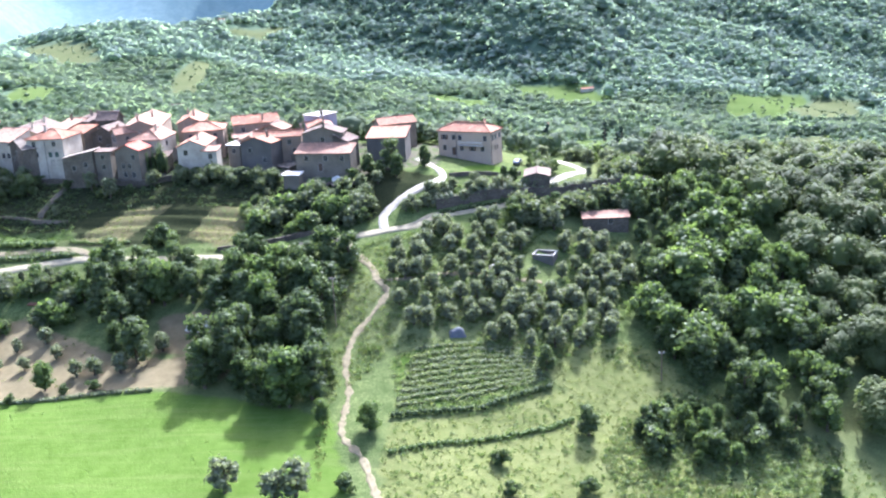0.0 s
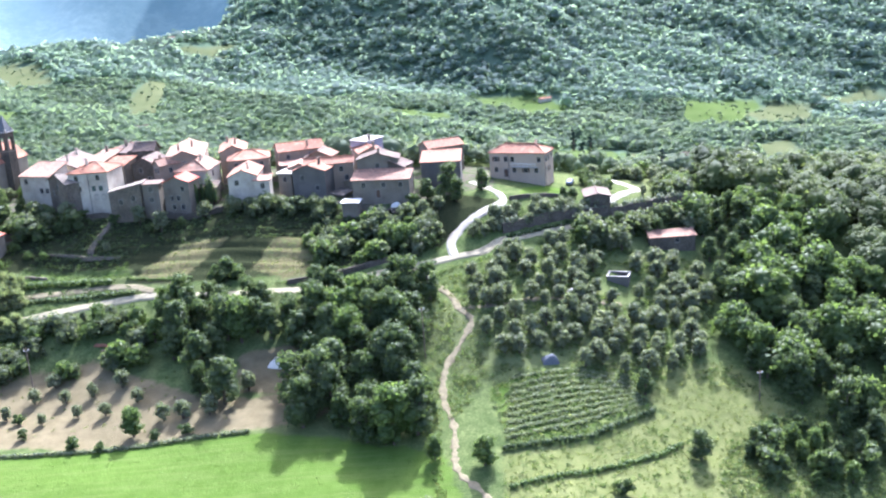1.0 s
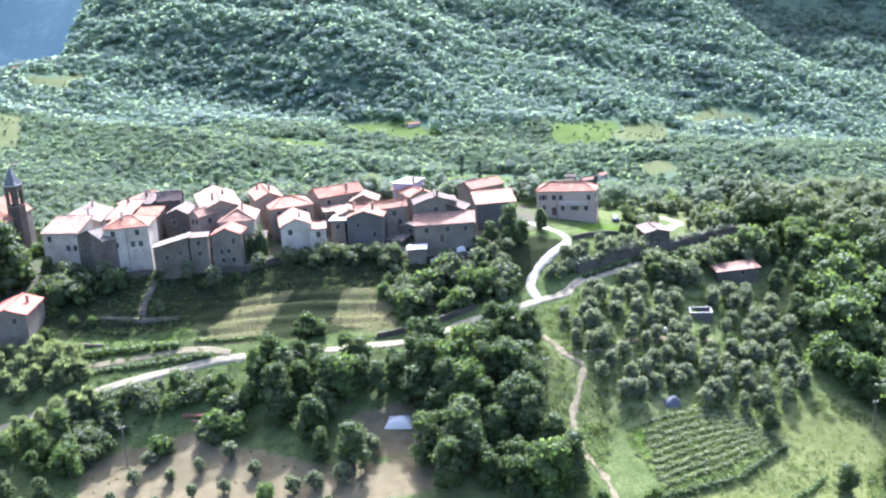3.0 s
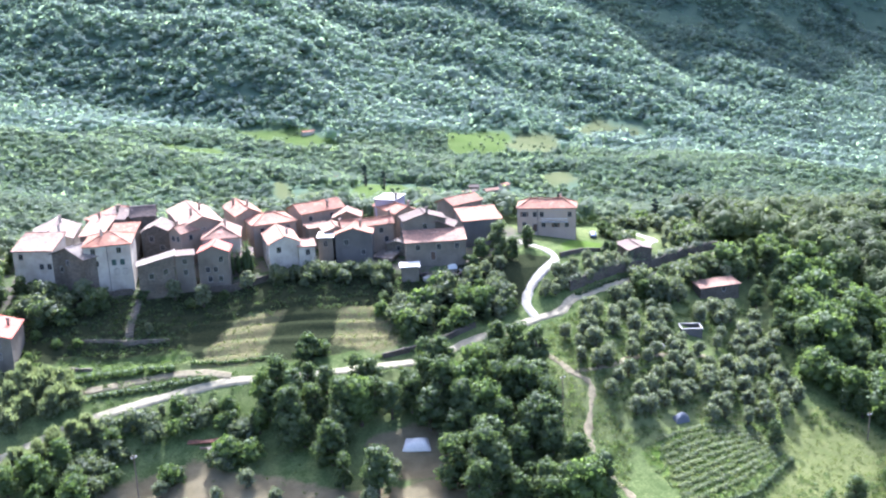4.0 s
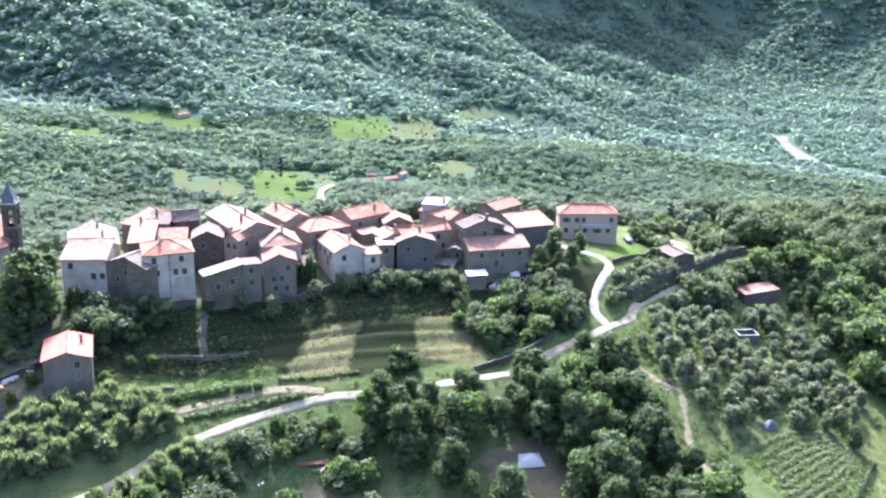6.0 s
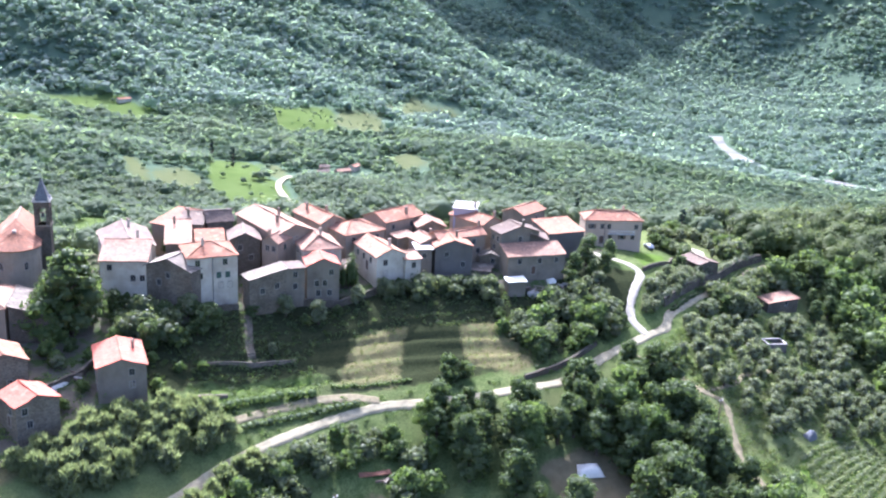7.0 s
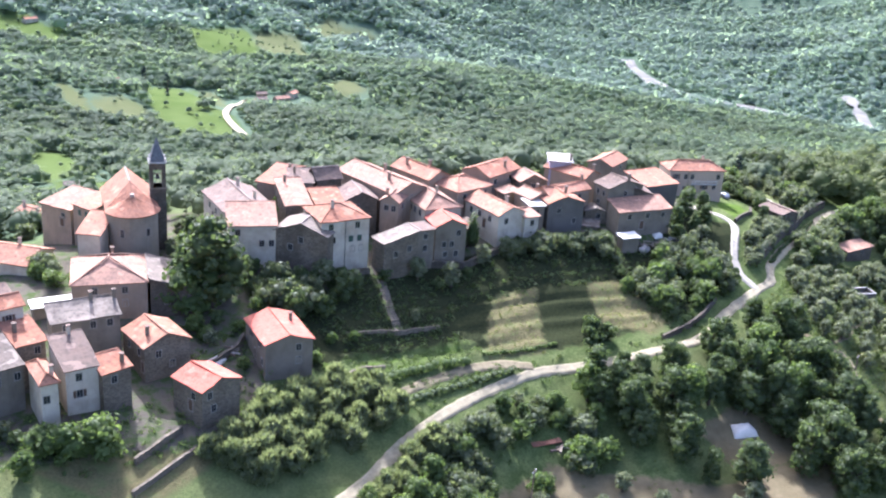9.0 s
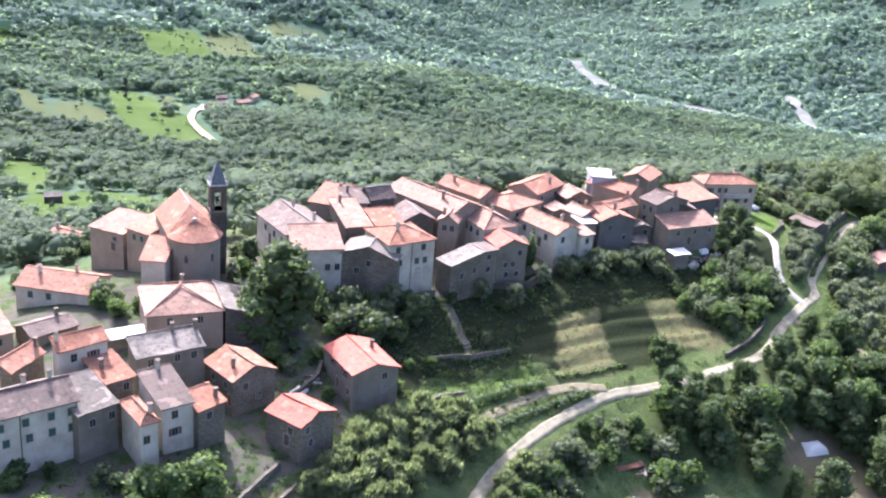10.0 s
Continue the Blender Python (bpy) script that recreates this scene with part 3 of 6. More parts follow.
strip("road", [(-17.5, 242), (-18, 247), (-15, 251.5), (-10.5, 255.5), (-5.5, 259.5), (-3, 263), (-6, 270), (-10, 277)], 2.4, ASPHALT, "steep pale lane climbing to the houses", "road", 0.2)
strip("road", [(20, 262), (25.2, 270), (31.5, 276), (35, 279), (33, 285), (28, 291)], 3.2, ASPHALT, "pale lane rounding the end of the village", "road", 0.2)
strip("dirt_track", [(-124, 246.2), (-117, 247), (-110, 247.8), (-101.5, 247.4), (-94.5, 245.2), (-89, 242)], 2.8, DIRT, "grassy dirt track above the lane", "track", 0.16)
strip("dirt_track", [(-18.5, 221.2), (-16.2, 217.2), (-19.2, 211.2), (-23.1, 204.5), (-24.1, 196.2), (-22.8, 187.2), (-23.3, 175), (-19.2, 168), (-16.7, 160), (-14, 150), (-8, 130)], 1.7, DIRT, "pale dirt track between meadow and grove", "track", 0.10, 0.8, 0.6)
strip("dirt_track", [(-19, 221.5), (-9.4, 221.8), (-1.8, 224.5), (11, 225.7), (18.8, 226.3)], 1.8, DIRT, "narrow dirt path into the olive grove", "track", 0.14)
strip("dirt_track", [(-18.5, 221.5), (-20, 227), (-24, 233), (-27, 239)], 2.4, DIRT, "dirt track from the lane to the grove", "track", 0.14)
strip("riverbed", RIVER[:6], 22.0, GRAVEL, "pale gravel river bed in the valley", "river", 5.0, 40.0, 0.7)
STREAM = [(1550, 1165), (1440, 1060), (1375, 1000)]
FAR_ROAD = [(238, 1010), (221, 985), (172, 905), (146, 862), (135, 829), (126, 790)]
strip("riverbed", STREAM, 16.0, GRAVEL, "pale gravel side stream joining the river", "river", 5.0, 30.0, 0.7)
strip("road", FAR_ROAD, 6.0, LANE_DIRT, "pale country road in the valley", "road", 2.0, 15.0)

# ---- building blocks ----
def box_bm(bm, lo, hi):
    x0, y0, z0 = lo
    x1, y1, z1 = hi
    v = [bm.verts.new(c) for c in ((x0, y0, z0), (x1, y0, z0), (x1, y1, z0), (x0, y1, z0), (x0, y0, z1), (x1, y0, z1), (x1, y1, z1), (x0, y1, z1))]
    for f in ((3, 2, 1, 0), (4, 5, 6, 7), (0, 1, 5, 4), (1, 2, 6, 5), (2, 3, 7, 6), (3, 0, 4, 7)):
        bm.faces.new([v[i] for i in f])


def link(name, mesh, parent, label="", m=None):
    ob = new(name, mesh)
    if parent is not None:
        ob.parent = parent
    if m is not None:
        ob.matrix_local = m
    if label:
        ob["label"] = label
    return ob


def part(name, bm, mat, parent, label="", m=None, smooth=False):
    """Links a bmesh as one mesh object under a thing or under a part."""
    bmesh.ops.recalc_face_normals(bm, faces=bm.faces[:])
    me = bpy.data.meshes.new(name)
    bm.to_mesh(me)
    bm.free()
    if smooth:
        me.polygons.foreach_set("use_smooth", [True] * len(me.polygons))
    me.materials.append(mat)
    return link(name, me, parent, label, m)


def thing(name, m, label, category, group=""):
    e = new(name)
    e.empty_display_size = 0.5
    e.matrix_basis = m
    return tagged(e, label, category, group)


def slab(bm, pts, polys, thick):
    """A roof skin of that thickness, with uv in metres: u along the tiles' rows, v down the slope."""
    layer = bm.loops.layers.uv.verify()
    top = [bm.verts.new(p) for p in pts]
    low = [bm.verts.new((p[0], p[1], p[2] - thick)) for p in pts]
    edges = {}
    for poly in polys:
        f = bm.faces.new([top[i] for i in poly])
        f.normal_update()
        n = f.normal if f.normal.z > 0 else -f.normal
        down = Vector((n.x, n.y, 0))
        down = down.normalized() if down.length > 1e-4 else Vector((0, -1, 0))
        across = Vector((-down.y, down.x, 0))
        for l in f.loops:
            c = l.vert.co
            l[layer].uv = (c.dot(across), (c.xy.dot(down.xy)) / max(n.z, 0.2))
        bm.faces.new([low[i] for i in reversed(poly)])
        for a, b in zip(poly, poly[1:] + poly[:1]):
            if (b, a) in edges:
                edges.pop((b, a))
            else:
                edges[(a, b)] = 1
    for a, b in edges:
        bm.faces.new([top[b], top[a], low[a], low[b]])


def roof_shape(kind, w, d, rise):
    """Corners, slopes and ridge lines of a roof over w x d whose eaves lie at z 0."""
    x, y = w / 2, d / 2
    if kind == "long":  # ridge along the front
        p = [(-x, -y, 0), (x, -y, 0), (x, y, 0), (-x, y, 0), (-x, 0, rise), (x, 0, rise)]
        return p, [[0, 1, 5, 4], [2, 3, 4, 5]], [(4, 5)]
    if kind == "deep":  # ridge from front to back
        p = [(-x, -y, 0), (x, -y, 0), (x, y, 0), (-x, y, 0), (0, -y, rise), (0, y, rise)]
        return p, [[0, 4, 5, 3], [1, 2, 5, 4]], [(4, 5)]
    if kind == "hip":
        if w >= d:
            a, b = (-x + y * 0.92, 0, rise), (x - y * 0.92, 0, rise)
            p = [(-x, -y, 0), (x, -y, 0), (x, y, 0), (-x, y, 0), a, b]
            return p, [[0, 1, 5, 4], [1, 2, 5], [2, 3, 4, 5], [3, 0, 4]], [(4, 5), (0, 4), (1, 5), (2, 5), (3, 4)]
        a, b = (0, -y + x * 0.92, rise), (0, y - x * 0.92, rise)
        p = [(-x, -y, 0), (x, -y, 0), (x, y, 0), (-x, y, 0), a, b]
        return p, [[0, 1, 4], [1, 2, 5, 4], [2, 3, 5], [3, 0, 4, 5]], [(4, 5), (0, 4), (1, 4), (2, 5), (3, 5)]
    if kind == "front_hip":  # ridge from front to back, hipped at the front alone
        p = [(-x, -y, 0), (x, -y, 0), (x, y, 0), (-x, y, 0), (0, -y + x * 0.9, rise), (0, y, rise)]
        return p, [[0, 1, 4], [1, 2, 5, 4], [3, 0, 4, 5]], [(4, 5), (0, 4), (1, 4)]
    if kind == "rise_back":
        return [(-x, -y, 0), (x, -y, 0), (x, y, rise), (-x, y, rise)], [[0, 1, 2, 3]], [(2, 3)]
    if kind == "rise_right":
        return [(-x, -y, 0), (x, -y, rise), (x, y, rise), (-x, y, 0)], [[0, 1, 2, 3]], [(1, 2)]
    if kind == "rise_left":
        return [(-x, -y, rise), (x, -y, 0), (x, y, 0), (-x, y, rise)], [[0, 1, 2, 3]], [(0, 3)]
    return [(-x, -y, 0), (x, -y, 0), (x, y, 0.05), (-x, y, 0.05)], [[0, 1, 2, 3]], []


def roof_height(kind, w, d, rise, x, y):
    """Height of the roof over the eaves at a place in plan."""
    a, b = abs(x) / (w / 2), abs(y) / (d / 2)
    if kind == "long":
        return rise * (1 - b)
    if kind == "deep":
        return rise * (1 - a)
    if kind == "hip":
        s = min(w, d) / 2
        return rise * min(1, min((w / 2 - abs(x)) / (s * 0.92) if w >= d else (w / 2 - abs(x)) / s, (d / 2 - abs(y)) / s if w >= d else (d / 2 - abs(y)) / (s * 0.92)))
    if kind == "front_hip":
        return rise * min(1 - a, (y + d / 2) / (w / 2 * 0.9))
    if kind == "rise_back":
        return rise * (y / d + 0.5)
    if kind == "rise_right":
        return rise * (x / w + 0.5)
    if kind == "rise_left":
        return rise * (0.5 - x / w)
    return 0.0


_shared = {}


def shared(key, make, mat):
    if key not in _shared:
        bm = bmesh.new()
        make(bm)
        bmesh.ops.recalc_face_normals(bm, faces=bm.faces[:])
        me = bpy.data.meshes.new(key[0])
        bm.to_mesh(me)
        bm.free()
        me.materials.append(mat)
        _shared[key] = me
    return _shared[key]


def frame_bm(bm, w, h, t, depth):
    for lo, hi in (((-w / 2 - t, -depth, -t), (w / 2 + t, 0.05, 0)), ((-w / 2 - t, -depth, h), (w / 2 + t, 0.05, h + t)),
                   ((-w / 2 - t, -depth, 0), (-w / 2, 0.05, h)), ((w / 2, -depth, 0), (w / 2 + t, 0.05, h))):
        box_bm(bm, lo, hi)


def window(parent, m, w=0.95, h=1.35, shutters=None, frame_mat=None):
    """A window: stone surround, dark panes behind a cross bar, and shutters folded back."""
    fm = frame_mat or FRAME
    o = link("window", shared(("window", w, h, fm.name), lambda bm: frame_bm(bm, w, h, 0.10, 0.07), fm), parent, m=m)
    link("pane", shared(("pane", w, h), lambda bm: box_bm(bm, (-w / 2, -0.015, 0), (w / 2, 0.05, h)), GLASS), o)
    link("glazing_bar", shared(("glazing_bar", w, h, fm.name), lambda bm: box_bm(bm, (-0.03, -0.04, 0), (0.03, 0.0, h)), fm), o)
    if shutters == "open":
        for s in (-1, 1):
            link("shutter", shared(("shutter", w, h, s), lambda bm: box_bm(bm, (s * (w * 0.77 + 0.1) - w * 0.24, -0.09, 0), (s * (w * 0.77 + 0.1) + w * 0.24, -0.04, h)), SHUTTER), o)
    elif shutters == "shut":
        for s in (-1, 1):
            link("shutter", shared(("shutter_shut", w, h, s), lambda bm: box_bm(bm, (s * w * 0.25 - w * 0.24, -0.06, 0.02), (s * w * 0.25 + w * 0.24, -0.018, h - 0.02)), GREEN_SHUTTER), o)
    return o


def door(parent, m, w=1.1, h=2.1, mat=None):
    o = link("door", shared(("door", w, h), lambda bm: frame_bm(bm, w, h, 0.12, 0.08), FRAME), parent, m=m)
    link("door_leaf", shared(("door_leaf", w, h, (mat or SHUTTER).name), lambda bm: box_bm(bm, (-w / 2, -0.03, 0), (w / 2, 0.04, h)), mat or SHUTTER), o)
    return o


def chimney(parent, x, y, z, s=0.55, h=1.3, mat=None):
    bm = bmesh.new()
    box_bm(bm, (x - s / 2, y - s / 2, z - 0.6), (x + s / 2, y + s / 2, z + h))
    o = part("chimney", bm, mat or GREY_WALL, parent)
    bm = bmesh.new()
    for dx in (-0.42, 0.42):
        for dy in (-0.42, 0.42):
            box_bm(bm, (x + dx * s - 0.06, y + dy * s - 0.06, z + h), (x + dx * s + 0.06, y + dy * s + 0.06, z + h + 0.22))
    box_bm(bm, (x - s * 0.72, y - s * 0.72, z + h + 0.22), (x + s * 0.72, y + s * 0.72, z + h + 0.31))
    part("chimney_cap", bm, OLD_TILE, o)


def beam_bm(bm, a, b, r, sides=6):
    a, b = Vector(a), Vector(b)
    d = (b - a).normalized()
    q = d.to_track_quat("Z", "Y")
    rings = []
    for c in (a, b):
        rings.append([bm.verts.new(c + q @ Vector((math.cos(k * math.tau / sides) * r, math.sin(k * math.tau / sides) * r, 0))) for k in range(sides)])
    for k in range(sides):
        bm.faces.new((rings[0][k], rings[0][(k + 1) % sides], rings[1][(k + 1) % sides], rings[1][k]))
    bm.faces.new(rings[0][::-1])
    bm.faces.new(rings[1])


def side_pose(side, w, d, inset, along, z):
    """A place on one wall of a house: along runs from the wall's left end (0) to its right end (1), seen from outside."""
    x, y = w / 2 - inset, d / 2 - inset
    if side == "f":
        return pose(-x + 2 * x * along, -y, z)
    if side == "r":
        return pose(x, -y + 2 * y * along, z, 0, 0, 90)
    if side == "b":
        return pose(x - 2 * x * along, y, z, 0, 0, 180)
    return pose(-x, y - 2 * y * along, z, 0, 0, -90)


def house(name, label, cx, cy, w, d, rot, eave, kind, rise, wall, roof, windows="", chimneys=(), doors="", ridge=True, inset=0.35, category="house", group="", pipes="", base=None, seed=0):
    """A house whose eaves span w x d round (cx, cy), turned by rot, at height eave. windows: words such as f0.3,-2.2 (side, place along
    the wall, sill's height from the eaves) with an optional o or s for open or shut shutters."""
    c, s = math.cos(radians(rot)), math.sin(radians(rot))
    corners = [(cx + c * a * w / 2 - s * b * d / 2, cy + s * a * w / 2 + c * b * d / 2) for a in (-1, 1) for b in (-1, 1)]
    low = min(at(px, py) for px, py in corners) - 0.6 if base is None else base
    e = thing(name, pose(cx, cy, low, 0, 0, rot), label, category, group)
    up = eave - low
    rnd = random.Random(int(cx * 10) + int(cy * 7) + seed)
    # walls
    x, y = w / 2 - inset, d / 2 - inset
    ring = [(-x, -y), (x, -y), (x, y), (-x, y)]
    full = []
    for i, (ax, ay) in enumerate(ring):
        bx, by = ring[(i + 1) % 4]
        full += [(ax, ay), ((ax + bx) / 2, (ay + by) / 2)]
    bm = bmesh.new()
    bot = [bm.verts.new((px * 1.006, py * 1.006, 0)) for px, py in full]
    top = [bm.verts.new((px, py, up + roof_height(kind, w, d, rise, px, py) - 0.2)) for px, py in full]
    for i in range(8):
        j = (i + 1) % 8
        bm.faces.new((bot[i], bot[j], top[j], top[i]))
    bm.faces.new(bot[::-1])
    mid = bm.verts.new((0, 0, up + roof_height(kind, w, d, rise, 0, 0) - 0.9))
    for i in range(8):
        bm.faces.new((top[i], top[(i + 1) % 8], mid))
    body = part("wall", bm, wall, e)
    # roof
    pts, polys, ridges = roof_shape(kind, w, d, rise)
    bm = bmesh.new()
    sag = rnd.uniform(0.0, 0.3)
    slab(bm, [(px, py, pz + up + rnd.uniform(-0.05, 0.05)) for px, py, pz in pts], polys, 0.2)
    if len(polys) <= 4 and kind != "flat":
        bmesh.ops.subdivide_edges(bm, edges=[q for q in bm.edges if q.calc_length() > 1.0], cuts=3, use_grid_fill=True)
    for q in bm.verts:
        mid_way = (1 - (2 * q.co.x / w) ** 2) * (1 - (2 * q.co.y / d) ** 2)
        q.co.z += 0.14 * noise.noise((q.co.x * 0.45 + cx, q.co.y * 0.45 + cy, 0)) - sag * mid_way
        q.co.xy += Vector((noise.noise((q.co.x * 1.3, q.co.y * 1.3, cx)), noise.noise((q.co.x * 1.3, q.co.y * 1.3, cy)))) * 0.12
    top_roof = part("roof", bm, roof, e)
    if ridge and ridges:
        for a, b in ridges:
            bm = bmesh.new()
            pa, pb = pts[a], pts[b]
            beam_bm(bm, (pa[0], pa[1], pa[2] + up + 0.0), (pb[0], pb[1], pb[2] + up + 0.0), 0.15)
            part("ridge_tiles", bm, ridge if ridge is not True else roof, top_roof)
    for px, py in chimneys:
        chimney(e, px * w / 2, py * d / 2, up + roof_height(kind, w, d, rise, px * w / 2, py * d / 2), mat=wall if wall in (WHITE_WALL, CREAM_WALL, PINK_WALL) else GREY_WALL)
    for word in windows.split():
        style = word[-1] if word[-1] in "os" else ""
        word = word.rstrip("os")
        a, z = word[1:].split(",")
        size = (0.95, 1.3) if float(z) > -9 else (0.8, 0.8)
        window(e, side_pose(word[0], w, d, inset, float(a), up + float(z)), *size, shutters={"o": "open", "s": "shut", "": None}[style])
    for word in doors.split():
        a, z = word[1:].split(",")
        door(e, side_pose(word[0], w, d, inset, float(a), up + float(z)))
    for word in pipes.split():
        m = side_pose(word[0], w, d, inset, float(word[1:]), 0)
        bm = bmesh.new()
        beam_bm(bm, (0, -0.09, 0.3), (0, -0.09, up - 0.1), 0.06)
        part("downpipe", bm, IRON, e, m=m)
    return e


# ---- the village, house by house ----
house("house", "white rendered house with hipped terracotta roof", -110.0, 284.1, 11.4, 11.0, -9, 54.1, "hip", 2.0, WHITE_WALL, TILE, windows="f0.2,-2.0 f0.75,-2.0 f0.25,-4.9 f0.62,-4.9s f0.8,-4.9s f0.66,-7.2 f0.84,-7.2 l0.3,-2.2", chimneys=((-0.25, -0.2),), pipes="f0.5")
house("house", "pale rendered house with hipped pinkish tile roof", -83.2, 285.8, 9.6, 11.2, -10, 52.2, "front_hip", 2.2, WHITE_WALL, PALE_TILE, windows="l0.3,-2.2 l0.5,-2.2 l0.75,-2.2 f0.25,-2.3o r0.4,-2.3", chimneys=((0.2, 0.1),), doors="f0.15,-3.9")
house("house", "long whitewashed house with plain tiled gable roof", -69.7, 279.9, 13.4, 8.2, -92, 51.0, "long", 1.8, WHITE_WALL, TILE, windows="f0.2,-2.3s f0.45,-2.3 f0.75,-2.3 r0.3,-2.3 r0.3,-4.9", chimneys=((0.4, 0.3),), doors="f0.6,-4.4")
house("house", "small white annex with lean-to tiled roof", -64.6, 274.2, 4.6, 4.6, -6, 49.9, "rise_back", 0.8, WHITE_WALL, PALE_TILE, windows="f0.55,-2.2")
house("house", "stone house with red tiled gable facing the slope", -86.3, 276.6, 7.9, 7.0, -16, 50.8, "deep", 1.6, GREY_WALL, RED_TILE, windows="f0.75,-2.4 f0.3,-4.9 f0.55,-4.9 f0.35,-7.2 f0.7,-7.2")
house("house", "old stone house with sagging slab roof", -100.3, 275.7, 9.0, 5.4, -3, 49.5, "rise_right", 1.9, STONE, SLAB_ROOF, windows="f0.35,-3.4 f0.75,-2.6", ridge=MORTAR)
house("house", "narrow rendered terrace house with low tiled roof", -93.6, 276.2, 5.0, 5.4, -5, 50.9, "flat", 0, GREY_WALL, OLD_TILE, windows="f0.5,-2.2 f0.5,-4.9")
house("house", "stone barn with grey slab gable roof", -116.6, 284.2, 12.2, 9.0, -51, 51.8, "deep", 2.2, STONE, SLAB_ROOF, windows="f0.5,-2.2 f0.3,-4", ridge=MORTAR)
house("house", "white house with patched pink tile roof", -126.0, 291.4, 10.4, 8.6, -24, 52.7, "rise_back", 2.4, WHITE_WALL, PALE_TILE, windows="f0.2,-2.2 f0.7,-4.6 f0.9,-4.6")
house("house", "white farmhouse with broad weathered gable roof", -122.7, 303.8, 15.6, 11.6, -98, 52.8, "long", 2.4, WHITE_WALL, OLD_TILE, windows="f0.3,-2.4 f0.6,-2.4 f0.85,-2.4 r0.35,-2.6", chimneys=((-0.5, 0.2), (0.6, 0.35)), doors="f0.45,-4.6", ridge=MORTAR)
house("house", "house with bright single-slope tile roof", -112.0, 299.0, 6.2, 13.5, -18, 53.6, "rise_back", 2.0, DARK_STONE, PALE_TILE, chimneys=((-0.3, 0.7),))
house("house", "lower house with orange tile roof", -106.0, 294.9, 6.9, 7.8, -16, 53.3, "rise_back", 1.3, STONE, TILE, windows="f0.5,-2.2")
house("house", "house with low pink tiled roof behind a garden tree", -108.6, 310.5, 7.6, 11.2, -54, 54.0, "rise_back", 1.6, PINK_WALL, TILE, chimneys=((0.3, 0.4),))
house("house", "house with brown weathered roof", -106.4, 305.6, 6.1, 7.9, -27, 55.0, "rise_back", 1.2, GREY_WALL, OLD_TILE, chimneys=((-0.4, 0.4),))
house("house", "half-ruined stone house with broken tiled gable", -100.5, 304.6, 6.7, 5.9, -9, 55.0, "long", 2.2, DARK_STONE, OLD_TILE, ridge=MORTAR)
house("house", "dark stone house with weathered gable roof", -97.6, 295.4, 7.8, 9.0, -17, 53.0, "deep", 1.8, DARK_STONE, OLD_TILE, windows="f0.35,-2.4 f0.7,-4.8", ridge=MORTAR)
house("house", "rendered house with pink gable roof and tall chimney", -90.2, 290.1, 4.9, 11.2, -54, 53.3, "deep", 1.6, PINK_WALL, PALE_TILE, windows="f0.35,-2.2 f0.75,-2.2 r0.3,-2.3", chimneys=((-0.5, -0.6),))
house("house", "large house with wide bleached tile roof", -88.2, 299.2, 10.8, 21.6, 5, 54.3, "deep", 2.0, PINK_WALL, PALE_TILE, windows="f0.5,-2.3", chimneys=((0.3, 0.1), (-0.3, -0.4)))
house("house", "house with orange tiled gable roof", -75.4, 301.4, 7.8, 14.0, 6, 54.0, "deep", 1.8, PINK_WALL, TILE, chimneys=((0.2, -0.3), (-0.4, 0.5)))
house("house", "house with shallow hipped tile roof", -70.1, 292.5, 11.9, 10.7, 6, 52.8, "hip", 1.9, PINK_WALL, TILE, windows="f0.2,-2.2 f0.8,-2.2")
house("house", "house with pink gabled tile roof and chimney", -56.6, 297.5, 13.3, 9.2, 14, 53.3, "long", 1.8, PINK_WALL, TILE, windows="f0.2,-2.3 f0.7,-2.3", chimneys=((0.3, -0.6),))
house("house", "stone house with pale gable roof", -49.8, 290.7, 7.9, 6.4, -17, 52.0, "deep", 1.7, STONE, PALE_TILE, windows="f0.5,-2.0", ridge=MORTAR)
house("house", "small outbuilding with pale tiled roof", -58.6, 288.5, 6.3, 2.9, 14, 50.5, "rise_back", 0.6, GREY_WALL, PALE_TILE)
house("house", "house with low pale tile roof", -55.4, 282.9, 6.6, 6.9, -2, 50.8, "deep", 1.4, PINK_WALL, PALE_TILE, windows="f0.3,-2.2", chimneys=((0.5, 0.1),))
house("house", "tall grey house with pink tiled gable facing the slope", -51.4, 277.4, 9.8, 8.4, -19, 51.0, "deep", 1.7, BLUE_WALL, TILE, windows="f0.75,-5.2 f0.3,-2.6", chimneys=((0.3, 0.1),))
house("house", "grey annex with flat white roof terrace", -58.3, 279.2, 4.4, 6.0, -19, 50.4, "flat", 0, GREY_WALL, WHITE_SHEET, windows="f0.5,-2.4")
house("house", "dark stone annex overgrown with ivy", -79.8, 279.0, 5.8, 5.0, -10, 48.0, "rise_back", 0.8, DARK_STONE, OLD_TILE)
house("house", "long house with orange tiled roof and end chimneys", -47.4, 280.9, 13.8, 6.0, -2, 51.6, "long", 1.4, PINK_WALL, TILE, windows="f0.75,-2.2 f0.85,-4.6 r0.5,-2.4", chimneys=((0.9, 0.1),))
house("house", "lilac rendered house with grey flat roof", -37.2, 293.3, 6.4, 8.0, -38, 55.0, "flat", 0, LILAC_WALL, CONCRETE, windows="f0.3,-4.2o f0.85,-4.2o r0.5,-4.2", chimneys=((0.8, -0.5),))
house("house", "house with long pink tile roof", -37.2, 288.5, 7.3, 13.0, 12, 53.0, "deep", 1.5, PINK_WALL, TILE, chimneys=((0.2, -0.9),))
house("house", "small house with red gabled roof at the village edge", -16.5, 295.8, 11.3, 7.6, 21, 51.2, "long", 1.5, GREY_WALL, TILE, windows="f0.6,-2.2")
